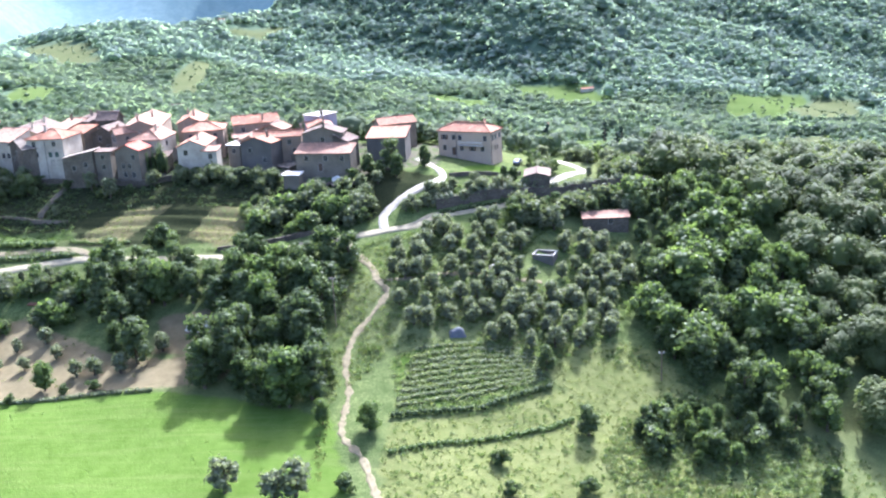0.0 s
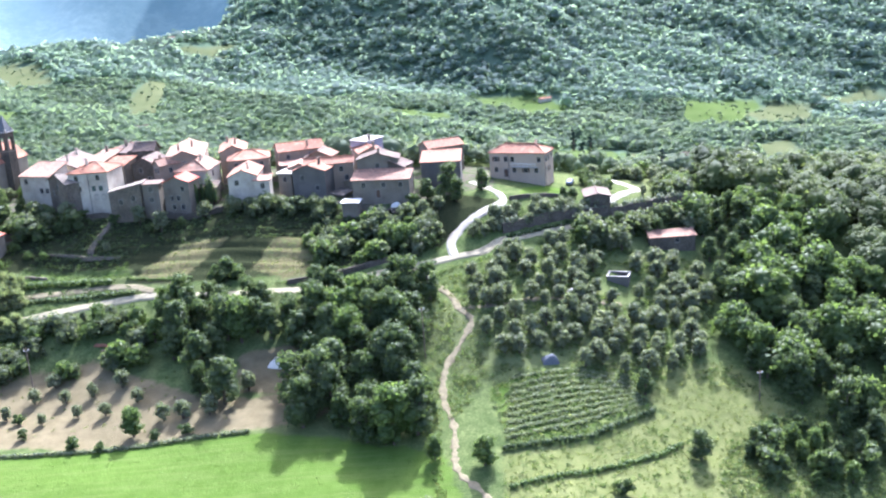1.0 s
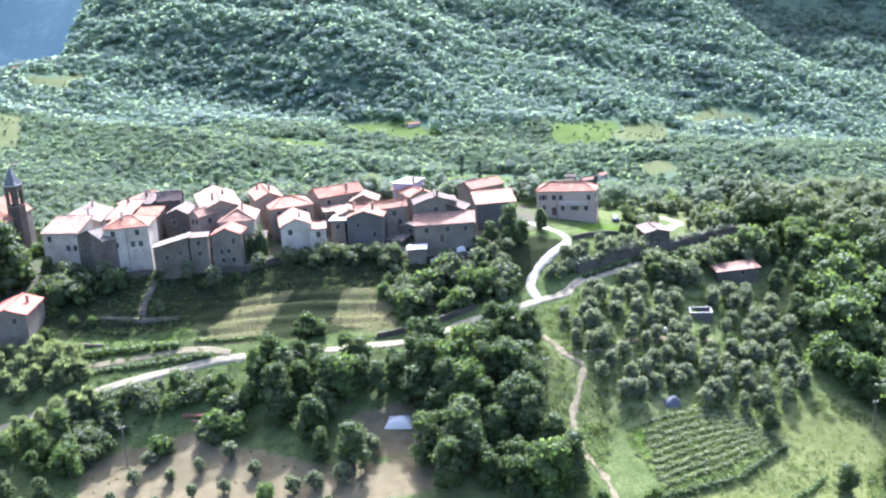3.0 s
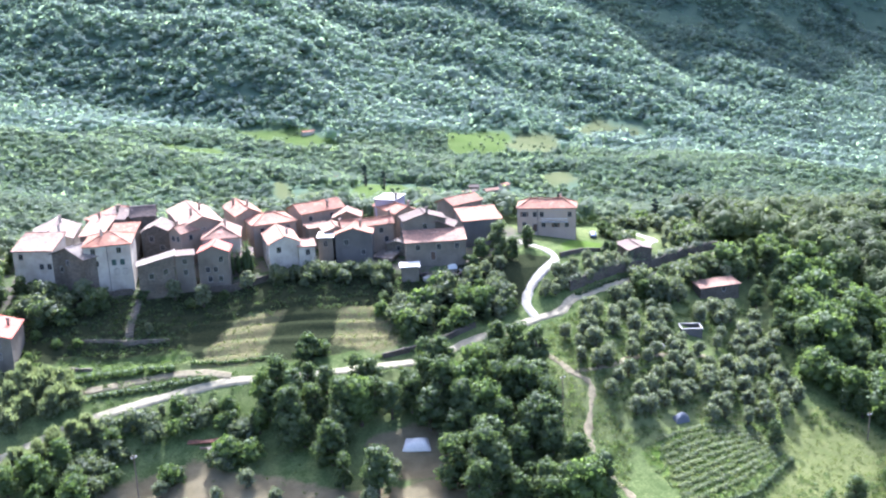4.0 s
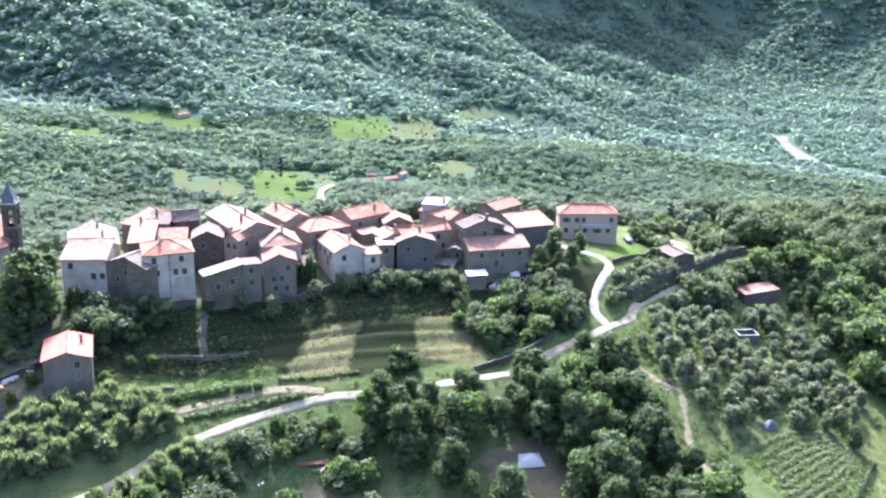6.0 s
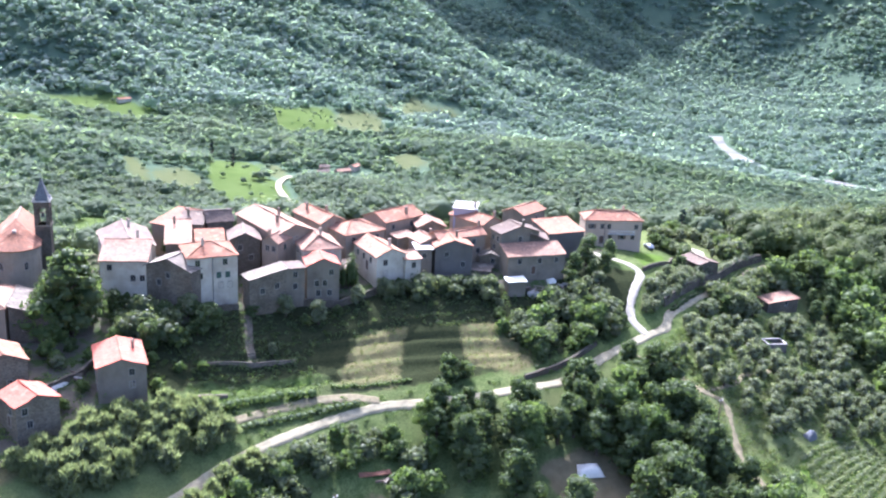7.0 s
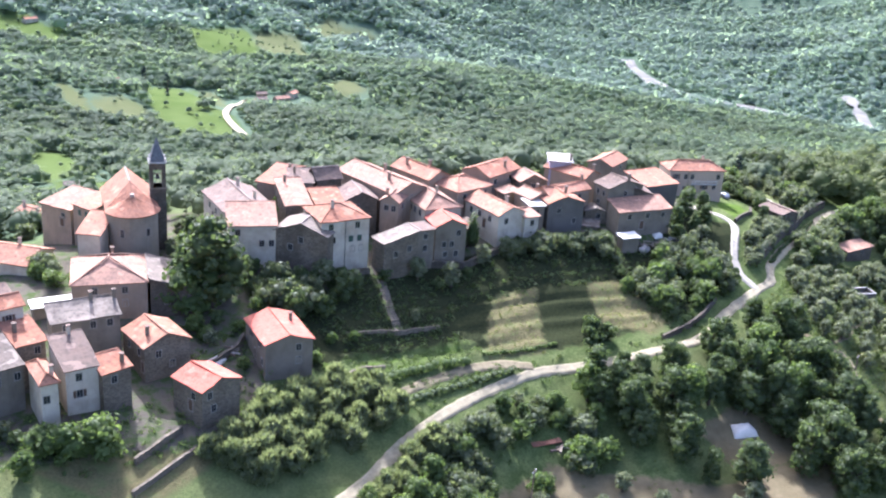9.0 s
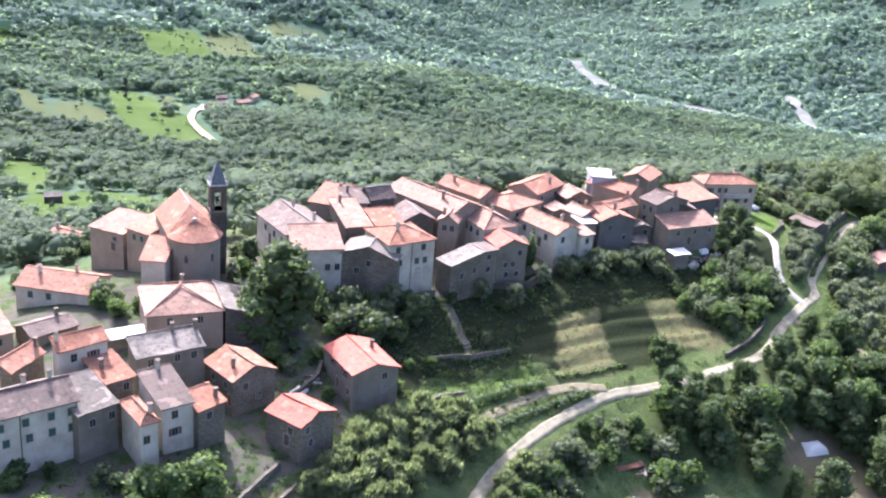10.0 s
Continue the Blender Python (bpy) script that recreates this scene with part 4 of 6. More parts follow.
house("house", "grey house with brown and pink gable roof", -34.1, 275.0, 6.3, 11.4, -97, 53.0, "long", 1.8, GREY_WALL, OLD_TILE, windows="f0.3,-2.4 f0.7,-2.4 f0.4,-4.9 r0.5,-2.4", chimneys=((0.9, 0.1),))
house("house", "blue-grey house with low pink tiled roof", -17.4, 279.1, 11.0, 9.8, -7, 50.6, "rise_back", 1.4, BLUE_WALL, TILE)
house("house", "grey house with long porch roof of pale tiles", -33.4, 268.0, 15.6, 6.0, -13, 49.0, "rise_back", 1.6, GREY_WALL, PALE_TILE, windows="f0.2,-2.1 f0.55,-2.1 f0.85,-2.1", doors="f0.45,-4.8")
house("house", "stone house with dark timber gable", -30.1, 274.0, 8.9, 6.0, -28, 51.0, "deep", 1.5, DARK_STONE, OLD_TILE, windows="f0.5,-2", chimneys=((-0.6, -0.2),), ridge=MORTAR)
house("house", "small stone shed with slab roof", -40.2, 276.1, 6.2, 5.0, -37, 47.0, "deep", 0.9, STONE, SLAB_ROOF, windows="f0.6,-1.8")
house("house", "ruined stone hut with slab roof", -44.5, 273.9, 5.7, 4.0, -47, 44.5, "rise_back", 0.6, STONE, SLAB_ROOF)
house("house", "cream villa with hipped terracotta roof and balcony", 4.7, 284.0, 16.4, 8.2, -27, 50.0, "hip", 2.0, CREAM_WALL, TILE, windows="f0.12,-2.4o f0.3,-2.4 f0.42,-2.4 f0.9,-2.4 f0.12,-5.3 f0.45,-5.3 f0.66,-5.3o f0.85,-5.3 r0.2,-2.4 r0.45,-2.4 r0.2,-5.3 r0.5,-5.3o r0.8,-2.4", chimneys=((0.45, 0.5),), doors="f0.3,-6.6", pipes="r0.05 f0.35")
house("house", "low shelter with reddish tile roof", 21.5, 265.6, 8.8, 7.0, -96, 40.9, "long", 0.9, DARK_STONE, OLD_TILE)
house("house", "rendered vicarage with tiled roof", -148.1, 318.0, 6.5, 9.9, -69, 51.5, "rise_back", 1.4, PINK_WALL, TILE, windows="f0.35,-2.2s f0.7,-2.2s r0.5,-2.5")
house("house", "rendered house with low orange roof", -151.2, 326.7, 9.2, 10.0, -64, 49.5, "rise_back", 1.4, PINK_WALL, PALE_TILE, windows="f0.75,-2.4", doors="f0.7,-4.2")
house("house", "white chapel annex with pink tile roof", -153.8, 304.4, 5.1, 9.4, -39, 51.2, "rise_back", 1.8, WHITE_WALL, TILE)
house("house", "rendered cottage with orange tiled roof and chimneys", -150.5, 357.2, 9.0, 9.9, -66, 36.5, "long", 1.5, WHITE_WALL, TILE, windows="f0.3,-1.8 r0.5,-1.8", chimneys=((-0.7, -0.1), (0.6, -0.3)))
house("house", "white rendered house with bright orange tile roof", -168.4, 315.1, 15.3, 10.4, -48, 44.4, "long", 2.0, WHITE_WALL, TILE, windows="f0.2,-2.2s f0.45,-2.2s f0.2,-4.8 r0.3,-2.2o r0.6,-2.2o", chimneys=((-0.55, -0.2), (0.3, 0.2)))
house("house", "white house with pink tile roof", -182.6, 317.6, 5.0, 3.2, 17, 44.4, "long", 1.5, WHITE_WALL, TILE, windows="f0.5,-2.2")
house("house", "large rendered house with broad patched tile roof", -156.9, 289.2, 14.0, 14.1, -20, 48.0, "hip", 3.0, PINK_WALL, PALE_TILE, windows="f0.3,-2.1 f0.7,-2.1 f0.3,-4.7 f0.7,-4.7", chimneys=((0.1, 0.4),))
house("house", "stone wing with grey slab roof", -146.6, 285.4, 8.2, 13.0, -20, 46.0, "rise_left", 2.6, DARK_STONE, SLAB_ROOF, windows="f0.4,-3.0")
house("house", "long stone house with mossy slab roof", -167.0, 274.6, 12.1, 5.1, -7, 47.0, "rise_back", 1.8, GREY_WALL, SLAB_ROOF, windows="f0.2,-2.0 f0.6,-2.0 f0.85,-2.0", chimneys=((0.3, 0.8), (0.95, 0.7)))
house("house", "house with steep orange tile roof and brick chimney", -177.9, 272.6, 5.5, 7.6, 6, 46.2, "rise_back", 1.6, STONE, TILE, windows="f0.7,-2.2", chimneys=((-0.4, 0.1),))
house("house", "white house with orange lean-to roof", -180.6, 277.2, 8.8, 3.0, 2, 50.0, "rise_back", 1.4, WHITE_WALL, TILE, windows="f0.3,-2.4 f0.7,-2.6o", chimneys=((-0.8, 0.5),))
house("house", "stone house with orange roof and chimney", -189.1, 279.5, 8.3, 2.8, 31, 48.0, "rise_back", 1.5, STONE, TILE, chimneys=((0.9, 0.2),))
house("house", "long white house with brown pantile roof", -192.6, 269.7, 14.0, 9.3, -2, 47.0, "long", 2.2, WHITE_WALL, OLD_TILE, windows="f0.15,-2.3s f0.42,-2.3s f0.7,-2.3s f0.92,-2.3s f0.2,-5.0s f0.45,-5.0s f0.7,-5.0s f0.92,-5.0s", chimneys=((0.1, 0.3), (0.6, 0.1)), doors="f0.05,-6.6", pipes="f0.36 f0.98")
house("house", "stone house with grey-brown slab roof", -184.1, 267.7, 7.1, 8.9, 6, 45.5, "rise_back", 2.0, GREY_WALL, SLAB_ROOF, windows="f0.35,-2.8 f0.85,-2.6")
house("house", "narrow white tower house with red hipped roof", -178.5, 260.5, 3.3, 8.5, -3, 45.0, "hip", 1.2, WHITE_WALL, TILE, windows="f0.3,-3.5", chimneys=((0.5, -0.5),))
house("house", "white house with brick-red tiled roof", -172.5, 263.8, 5.9, 9.4, -2, 44.8, "rise_back", 2.4, WHITE_WALL, OLD_TILE, windows="f0.4,-2.2 f0.4,-5.2o", chimneys=((0.2, 0.9),))
house("house", "small stone house with orange tile roof", -167.6, 260.6, 5.7, 5.1, 7, 43.5, "rise_back", 1.3, STONE, TILE, windows="f0.4,-2.2", chimneys=((0.6, -0.3),))
house("house", "stone house with pink gabled tile roof", -156.3, 268.7, 9.4, 9.2, -87, 43.2, "long", 2.0, STONE, TILE, windows="f0.3,-2.3 f0.75,-2.3 r0.3,-2.4 r0.6,-4.8", chimneys=((0.3, -0.5),), doors="f0.9,-5.0")
house("house", "low house with brown patched roof", -177.2, 301.2, 9.4, 6.8, 7, 42.5, "long", 1.2, GREY_WALL, OLD_TILE, chimneys=((0.5, 0.2),))
house("house", "pale house with bleached tile roof", -186.3, 302.3, 5.5, 8.3, -2, 44.0, "rise_back", 1.2, PINK_WALL, PALE_TILE, windows="f0.5,-2.2")
house("house", "tall stone house with bright red tiled roof", -135.7, 261.6, 12.5, 9.6, -100, 42.5, "long", 1.5, GREY_WALL, RED_TILE, windows="r0.7,-2.0 r0.7,-4.6 f0.3,-2.0o f0.7,-2.0o f0.85,-4.8", chimneys=((-0.2, 0.55),), doors="f0.5,-5.4")
house("house", "square stone house with red tiled roof", -153.9, 253.4, 8.4, 8.5, -77, 41.0, "long", 1.5, STONE, RED_TILE, windows="r0.2,-1.8 r0.3,-4.4 f0.7,-2.2", doors="f0.6,-4.6")

# ---- the church ----
def church():
    e = thing("church", pose(-146.6, 303.2, 43.0, 0, 0, -16), "stone village church with round apse and pink tiled roof", "church")
    up, rise, low, r, long = 11.3, 4.6, 2.7, 5.3, 14.0
    # nave and apse walls in one sweep: straight sides, round end
    ring = [(r - 0.3, long), (r - 0.3, 0)]
    ring += [((r - 0.3) * math.cos(a), -(r - 0.3) * math.sin(a)) for a in (math.pi * k / 14 for k in range(1, 14))]
    ring += [(-(r - 0.3), 0), (-(r - 0.3), long)]
    bm = bmesh.new()
    bot = [bm.verts.new((x, y, 0)) for x, y in ring]
    top = [bm.verts.new((x, y, up)) for x, y in ring]
    peak_b, low_b = bm.verts.new((0, long, up + rise - 0.25)), bm.verts.new((0, long, 0))
    for i in range(len(ring) - 1):
        bm.faces.new((bot[i + 1], bot[i], top[i], top[i + 1]))
    bm.faces.new((bot[0], low_b, peak_b, top[0]))
    bm.faces.new((low_b, bot[-1], top[-1], peak_b))
    part("wall", bm, CHURCH_WALL, e)
    bm = bmesh.new()
    slab(bm, [(r, 0, up), (r, long + 0.4, up), (0, long + 0.4, up + rise), (0, 4.2, up + rise), (-r, long + 0.4, up), (-r, 0, up), (0, 0, up + low)], [[0, 1, 2, 3], [4, 5, 3, 2], [0, 3, 6], [5, 6, 3]], 0.2)
    nave = part("nave_roof", bm, TILE, e)
    bm = bmesh.new()
    pts = [(0, 0, up + low)] + [(r * 1.04 * math.cos(math.pi * k / 12), -r * 1.04 * math.sin(math.pi * k / 12), up - 0.05) for k in range(13)]
    slab(bm, pts, [[0, k + 2, k + 1] for k in range(12)], 0.2)
    apse = part("apse_roof", bm, TILE, e)
    for k in range(1, 12):
        a = math.pi * k / 12
        bm = bmesh.new()
        beam_bm(bm, (0.1 * math.cos(a), -0.1 * math.sin(a), up + low + 0.03), (r * math.cos(a), -r * math.sin(a), up - 0.03), 0.06)
        part("roof_seam", bm, TILE, apse)
    bm = bmesh.new()
    beam_bm(bm, (0, 4.2, up + rise + 0.02), (0, long + 0.3, up + rise + 0.02), 0.17)
    part("ridge_tiles", bm, MORTAR, nave)
    bm = bmesh.new()
    box_bm(bm, (-0.4, -0.4, up + low - 0.3), (0.4, 0.4, up + low + 0.4))
    part("roof_finial_base", bm, MORTAR, nave)
    bm = bmesh.new()
    for k in range(24):
        a0, a1 = math.pi * k / 24, math.pi * (k + 1) / 24
        q = [bm.verts.new((rr * math.cos(a), -rr * math.sin(a), z)) for a in (a0, a1) for rr, z in ((r - 0.3, up - 0.5), (r + 0.02, up - 0.22))]
        bm.faces.new((q[0], q[2], q[3], q[1]))
    part("cornice", bm, GREY_WALL, e)
    for a in (60, 120):
        window(e, pose((r - 0.3) * math.cos(radians(a)), -(r - 0.3) * math.sin(radians(a)), up - 4.5, 0, 0, 90 - a), 0.7, 1.6)
    return e


def bell_tower():
    h = 19.2
    e = thing("bell_tower", pose(-139.9, 306.2, 43.5, 0, 0, -20), "dark stone bell tower with arched openings and slate spire", "tower")
    s = 1.62
    bm = bmesh.new()
    box_bm(bm, (-s, -s, -1), (s, s, h - 5.2))
    for x in (-1, 1):
        for y in (-1, 1):
            box_bm(bm, (x * s if x < 0 else s - 0.75, y * s if y < 0 else s - 0.75, h - 5.2), (x * s + 0.75 if x < 0 else s, y * s + 0.75 if y < 0 else s, h - 1.4))
    box_bm(bm, (-s, -s, h - 1.4), (s, s, h))
    part("tower_shaft", bm, DARK_STONE, e)
    bm = bmesh.new()
    box_bm(bm, (-s - 0.22, -s - 0.22, h), (s + 0.22, s + 0.22, h + 0.28))
    part("tower_cornice", bm, CONCRETE, e)
    bm = bmesh.new()
    box_bm(bm, (-s - 0.12, -s - 0.12, h - 5.5), (s + 0.12, s + 0.12, h - 5.2))
    part("string_course", bm, GREY_WALL, e)
    bm = bmesh.new()
    beam = [bm.verts.new((x * s, y * s, h + 0.28)) for x, y in ((-1, -1), (1, -1), (1, 1), (-1, 1))]
    tip = bm.verts.new((0, 0, h + 5.2))
    for i in range(4):
        bm.faces.new((beam[i], beam[(i + 1) % 4], tip))
    bm.faces.new(beam[::-1])
    part("spire", bm, SLATE, e)
    for x in (-1, 1):
        for y in (-1, 1):
            bm = bmesh.new()
            box_bm(bm, (x * s * 0.92 - 0.2, y * s * 0.92 - 0.2, h + 0.2), (x * s * 0.92 + 0.2, y * s * 0.92 + 0.2, h + 1.0))
            part("corner_pinnacle", bm, CONCRETE, e)
    bm = bmesh.new()
    rings = []
    for r, z in ((0.52, 0), (0.46, 0.12), (0.34, 0.35), (0.28, 0.65), (0.1, 0.8)):
        rings.append([bm.verts.new((r * math.cos(k * math.tau / 12), r * math.sin(k * math.tau / 12), h - 3.6 + z)) for k in range(12)])
    for a, b in zip(rings, rings[1:]):
        for k in range(12):
            bm.faces.new((a[k], a[(k + 1) % 12], b[(k + 1) % 12], b[k]))
    part("bell", bm, IRON, e)
    bm = bmesh.new()
    box_bm(bm, (-s + 0.3, -0.1, h - 2.8), (s - 0.3, 0.1, h - 2.6))
    part("bell_beam", bm, TIMBER, e)
    bm = bmesh.new()
    box_bm(bm, (-s - 0.06, -s * 0.9, h - 8.1), (-s + 0.05, s * 0.5, h - 6.2))
    part("pale_plaster_panel", bm, CONCRETE, e, "pale plaster patch on the shaft")
    return e


CHURCH_WALL = render_wall("weathered_church_render", (0.23, 0.20, 0.152), (0.15, 0.128, 0.096), 0.7)
SLATE = plain("spire_slate", (0.11, 0.115, 0.12), 0.6, 0.0, 0.35, 2.0)
church()
bell_tower()


# ---- walls, stairs and yards ----
def dry_wall(path, tall, thick, label, mat=None, drop=0.5):
    """A rough stone wall that follows the ground, with an uneven top."""
    mat = mat or STONE
    rnd = random.Random(int(path[0][0] * 10))
    bm = bmesh.new()
    rows = []
    for (ax, ay), (bx, by) in zip(path, path[1:]):
        n = max(1, int(math.hypot(bx - ax, by - ay) / 1.2))
        for k in range(n):
            rows.append((ax + (bx - ax) * k / n, ay + (by - ay) * k / n))
    rows.append(path[-1])
    rings = []
    for i, (x, y) in enumerate(rows):
        (px, py), (qx, qy) = rows[max(i - 1, 0)], rows[min(i + 1, len(rows) - 1)]
        d = math.hypot(qx - px, qy - py) or 1
        sx, sy = -(qy - py) / d * thick / 2, (qx - px) / d * thick / 2
        lo = min(at(x + sx, y + sy), at(x - sx, y - sy)) - drop
        hi = at(x, y) + tall * rnd.uniform(0.88, 1.1)
        rings.append([bm.verts.new(p) for p in ((x + sx * 1.25, y + sy * 1.25, lo), (x - sx * 1.25, y - sy * 1.25, lo), (x - sx, y - sy, hi), (x + sx, y + sy, hi + rnd.uniform(-0.06, 0.06)))])
    for a, b in zip(rings, rings[1:]):
        for k in range(4):
            bm.faces.new((a[k], a[(k + 1) % 4], b[(k + 1) % 4], b[k]))
    bm.faces.new(rings[0])
    bm.faces.new(rings[-1][::-1])
    return tagged(part("stone_wall", bm, mat, None), label, "wall", kind="structure")


dry_wall([(-5, 250.5), (6, 255), (20, 260.2), (36, 267), (52, 271)], 2.3, 0.7, "tall dark retaining wall above the lane", DARK_STONE)
dry_wall([(-1.5, 262.8), (2, 264.2), (6, 265.8), (13, 268.5), (17.5, 272)], 1.0, 0.5, "stone wall holding up the villa's lawn", DARK_STONE, 2.5)
dry_wall([(-57, 236.5), (-48, 237), (-41, 238.7), (-33, 242)], 1.2, 0.5, "grey retaining wall beside the lane", DARK_STONE)
dry_wall([(-120, 263), (-114, 262), (-108, 260.4), (-100, 259)], 0.45, 0.5, "low dry stone wall between terraces")
dry_wall([(-128, 252.5), (-122, 254.5), (-117, 253.5)], 0.7, 0.5, "low rubble wall by the garden")
dry_wall([(-97, 276), (-84, 271), (-72, 272.5), (-60, 270), (-50, 267.5)], 1.5, 0.6, "rough retaining wall below the houses", DARK_STONE)
dry_wall([(-128, 281), (-116, 277.5), (-106, 276.5)], 1.2, 0.6, "rough retaining wall under the white house", DARK_STONE)
dry_wall([(-180, 253), (-173, 256)], 1.2, 0.5, "broken garden wall of rubble stone")
dry_wall([(-169.5, 246.2), (-160, 249.8)], 1.3, 0.5, "broken garden wall with pale top")
dry_wall([(-172, 241), (-159.5, 245.5)], 0.9, 0.5, "low collapsed wall of pale rubble")
dry_wall([(-152, 262), (-142, 266), (-138, 270), (-128, 273)], 1.4, 0.6, "mossy rubble wall behind the red-roofed house", DARK_STONE)


def stone_stair():
    pts = [(-103.6, 278.2), (-105.2, 273), (-106.6, 269), (-108, 265), (-108.8, 260)]
    e = thing("stone_stair", pose(0, 0, 0), "long pale stone stairway down the terraced slope", "stairs")
    bm0 = bmesh.new()
    box_bm(bm0, (-0.85, -0.35, -0.6), (0.85, 0.35, 0.1))
    bmesh.ops.recalc_face_normals(bm0, faces=bm0.faces[:])
    me = bpy.data.meshes.new("step")
    bm0.to_mesh(me)
    bm0.free()
    me.materials.append(STONE)
    for (ax, ay), (bx, by) in zip(pts, pts[1:]):
        n = int(math.hypot(bx - ax, by - ay) / 0.55)
        for k in range(n):
            x, y = ax + (bx - ax) * k / n, ay + (by - ay) * k / n
            link("step", me, e, m=pose(x, y, at(x, y, 0.12), 0, 0, math.degrees(math.atan2(by - ay, bx - ax)) + 90 + random.uniform(-4, 4)))
    return e


stone_stair()


# ---- sheds, poles and odds and ends ----
def water_tank():
    e = thing("water_tank", pose(20.4, 236.0, 24.7, 0, 0, -22), "grey concrete water tank with open top in the grove", "tank")
    w, d, h, t = 2.5, 2.0, 3.3, 0.25
    bm = bmesh.new()
    for lo, hi in (((-w, -d, 0), (w, -d + t, h)), ((-w, d - t, 0), (w, d, h)), ((-w, -d + t, 0), (-w + t, d - t, h)), ((w - t, -d + t, 0), (w, d - t, h)), ((-w + t, -d + t, 0), (w - t, d - t, 2.4))):
        box_bm(bm, lo, hi)
    part("tank_wall", bm, BLUE_WALL, e)
    bm = bmesh.new()
    for lo, hi in (((-w - 0.1, -d - 0.1, h), (w + 0.1, -d + t, h + 0.12)), ((-w - 0.1, d - t, h), (w + 0.1, d + 0.1, h + 0.12)), ((-w - 0.1, -d + t, h), (-w + t, d - t, h + 0.12)), ((w - t, -d + t, h), (w + 0.1, d - t, h + 0.12))):
        box_bm(bm, lo, hi)
    part("tank_rim", bm, CONCRETE, e)


water_tank()
house("shed", "stone farm shed with low pink tile roof in the grove", 36.8, 250.3, 11.8, 5.0, -3, 32.6, "rise_back", 0.7, DARK_STONE, PALE_TILE, category="shed", windows="f0.6,-1.6", ridge=False)
house("shed", "low garden shed with rusty pink roof", -97.2, 228.4, 6.2, 3.0, -16, 24.3, "rise_back", 0.35, TIMBER, TILE, category="shed", ridge=False)
house("shed", "lean-to shed with white sheet roof", -41.7, 263.0, 5.0, 3.4, -16, 44.5, "rise_back", 0.3, GREY_WALL, WHITE_SHEET, category="shed", ridge=False)
house("shed", "low shed with a flat white sheet roof", -167.2, 289.5, 9.0, 3.6, -8, 43.4, "rise_back", 0.3, GREY_WALL, WHITE_SHEET, category="shed", ridge=False)
house("shed", "small stone barn among the trees", -60, 610, 9, 7, -20, at(-60, 610) + 4, "long", 1.6, DARK_STONE, SLAB_ROOF, category="shed", ridge=False)


def sheeted_stack(x, y, w, d, h, rot, mat, label):
    """A stack under a sheet that sags between its high points."""
    rnd = random.Random(int(x * 3))
    bm = bmesh.new()
    n = 9
    g = {}
    for i in range(n):
        for j in range(n):
            u, v = i / (n - 1) * 2 - 1, j / (n - 1) * 2 - 1
            edge = max(abs(u), abs(v))
            z = h * (1 - edge ** 4) * (0.75 + 0.25 * math.sin(3 * u + 1) * math.cos(2.2 * v)) + rnd.uniform(-0.08, 0.08)
            g[i, j] = bm.verts.new((u * w / 2, v * d / 2, z if edge < 1 else -0.7))
    for i in range(n - 1):
        for j in range(n - 1):
            bm.faces.new((g[i, j], g[i + 1, j], g[i + 1, j + 1], g[i, j + 1]))
    ob = part("tarpaulin", bm, mat, None, smooth=True)
    ob.matrix_basis = pose(x, y, at(x, y, 0.1), 0, 0, rot)
    return tagged(ob, label, "tarpaulin")


BLUE_SHEET = plain("blue_grey_sheet", (0.10, 0.105, 0.115), 0.7)
sheeted_stack(-57.2, 213, 5.8, 3.6, 1.3, -20, WHITE_SHEET, "white sheet thrown over a wood stack")
sheeted_stack(-1.2, 205.2, 3.8, 2.2, 1.5, 10, BLUE_SHEET, "blue-grey sheet over a garden stack")
sheeted_stack(-147, 264.5, 4.5, 2.6, 0.9, 25, WHITE_SHEET, "pale sheet on the ground beside the house")
sheeted_stack(-37.5, 261.2, 3.2, 2.0, 1.0, 10, CONCRETE, "heap of pale boards and crates")
sheeted_stack(-30.5, 263.6, 2.6, 1.6, 0.9, -10, WHITE_SHEET, "small white sheet over garden goods")
sheeted_stack(7.5, 228, 2.0, 1.4, 1.0, 0, WHITE_SHEET, "small white covered crate in the grove")


def junk(x, y, rot, seed):
    """A heap of old boards, posts and crates in a yard."""
    rnd = random.Random(seed)
    e = thing("lumber_heap", pose(x, y, at(x, y), 0, 0, rot), "untidy heap of grey boards and crates by the shed", "lumber")
    for k in range(9):
        bm = bmesh.new()
        l, w, h = rnd.uniform(1.4, 3.2), rnd.uniform(0.15, 0.5), rnd.uniform(0.06, 0.45)
        box_bm(bm, (-l / 2, -w / 2, 0), (l / 2, w / 2, h))
        part("board" if h < 0.25 else "crate", bm, rnd.choice((TIMBER, CONCRETE, GREY_WALL, IRON)), e, m=pose(rnd.uniform(-1.8, 1.8), rnd.uniform(-1.2, 1.2), rnd.uniform(0, 0.5), rnd.uniform(-8, 8), rnd.uniform(-8, 8), rnd.uniform(-60, 60)))
    return e


for k, (x, y) in enumerate([(-36.5, 262.6), (-33.5, 261.4), (-30.5, 260.6), (-27.5, 260.2), (-144, 266.5), (-96, 226)]):
    junk(x, y, k * 37, k)


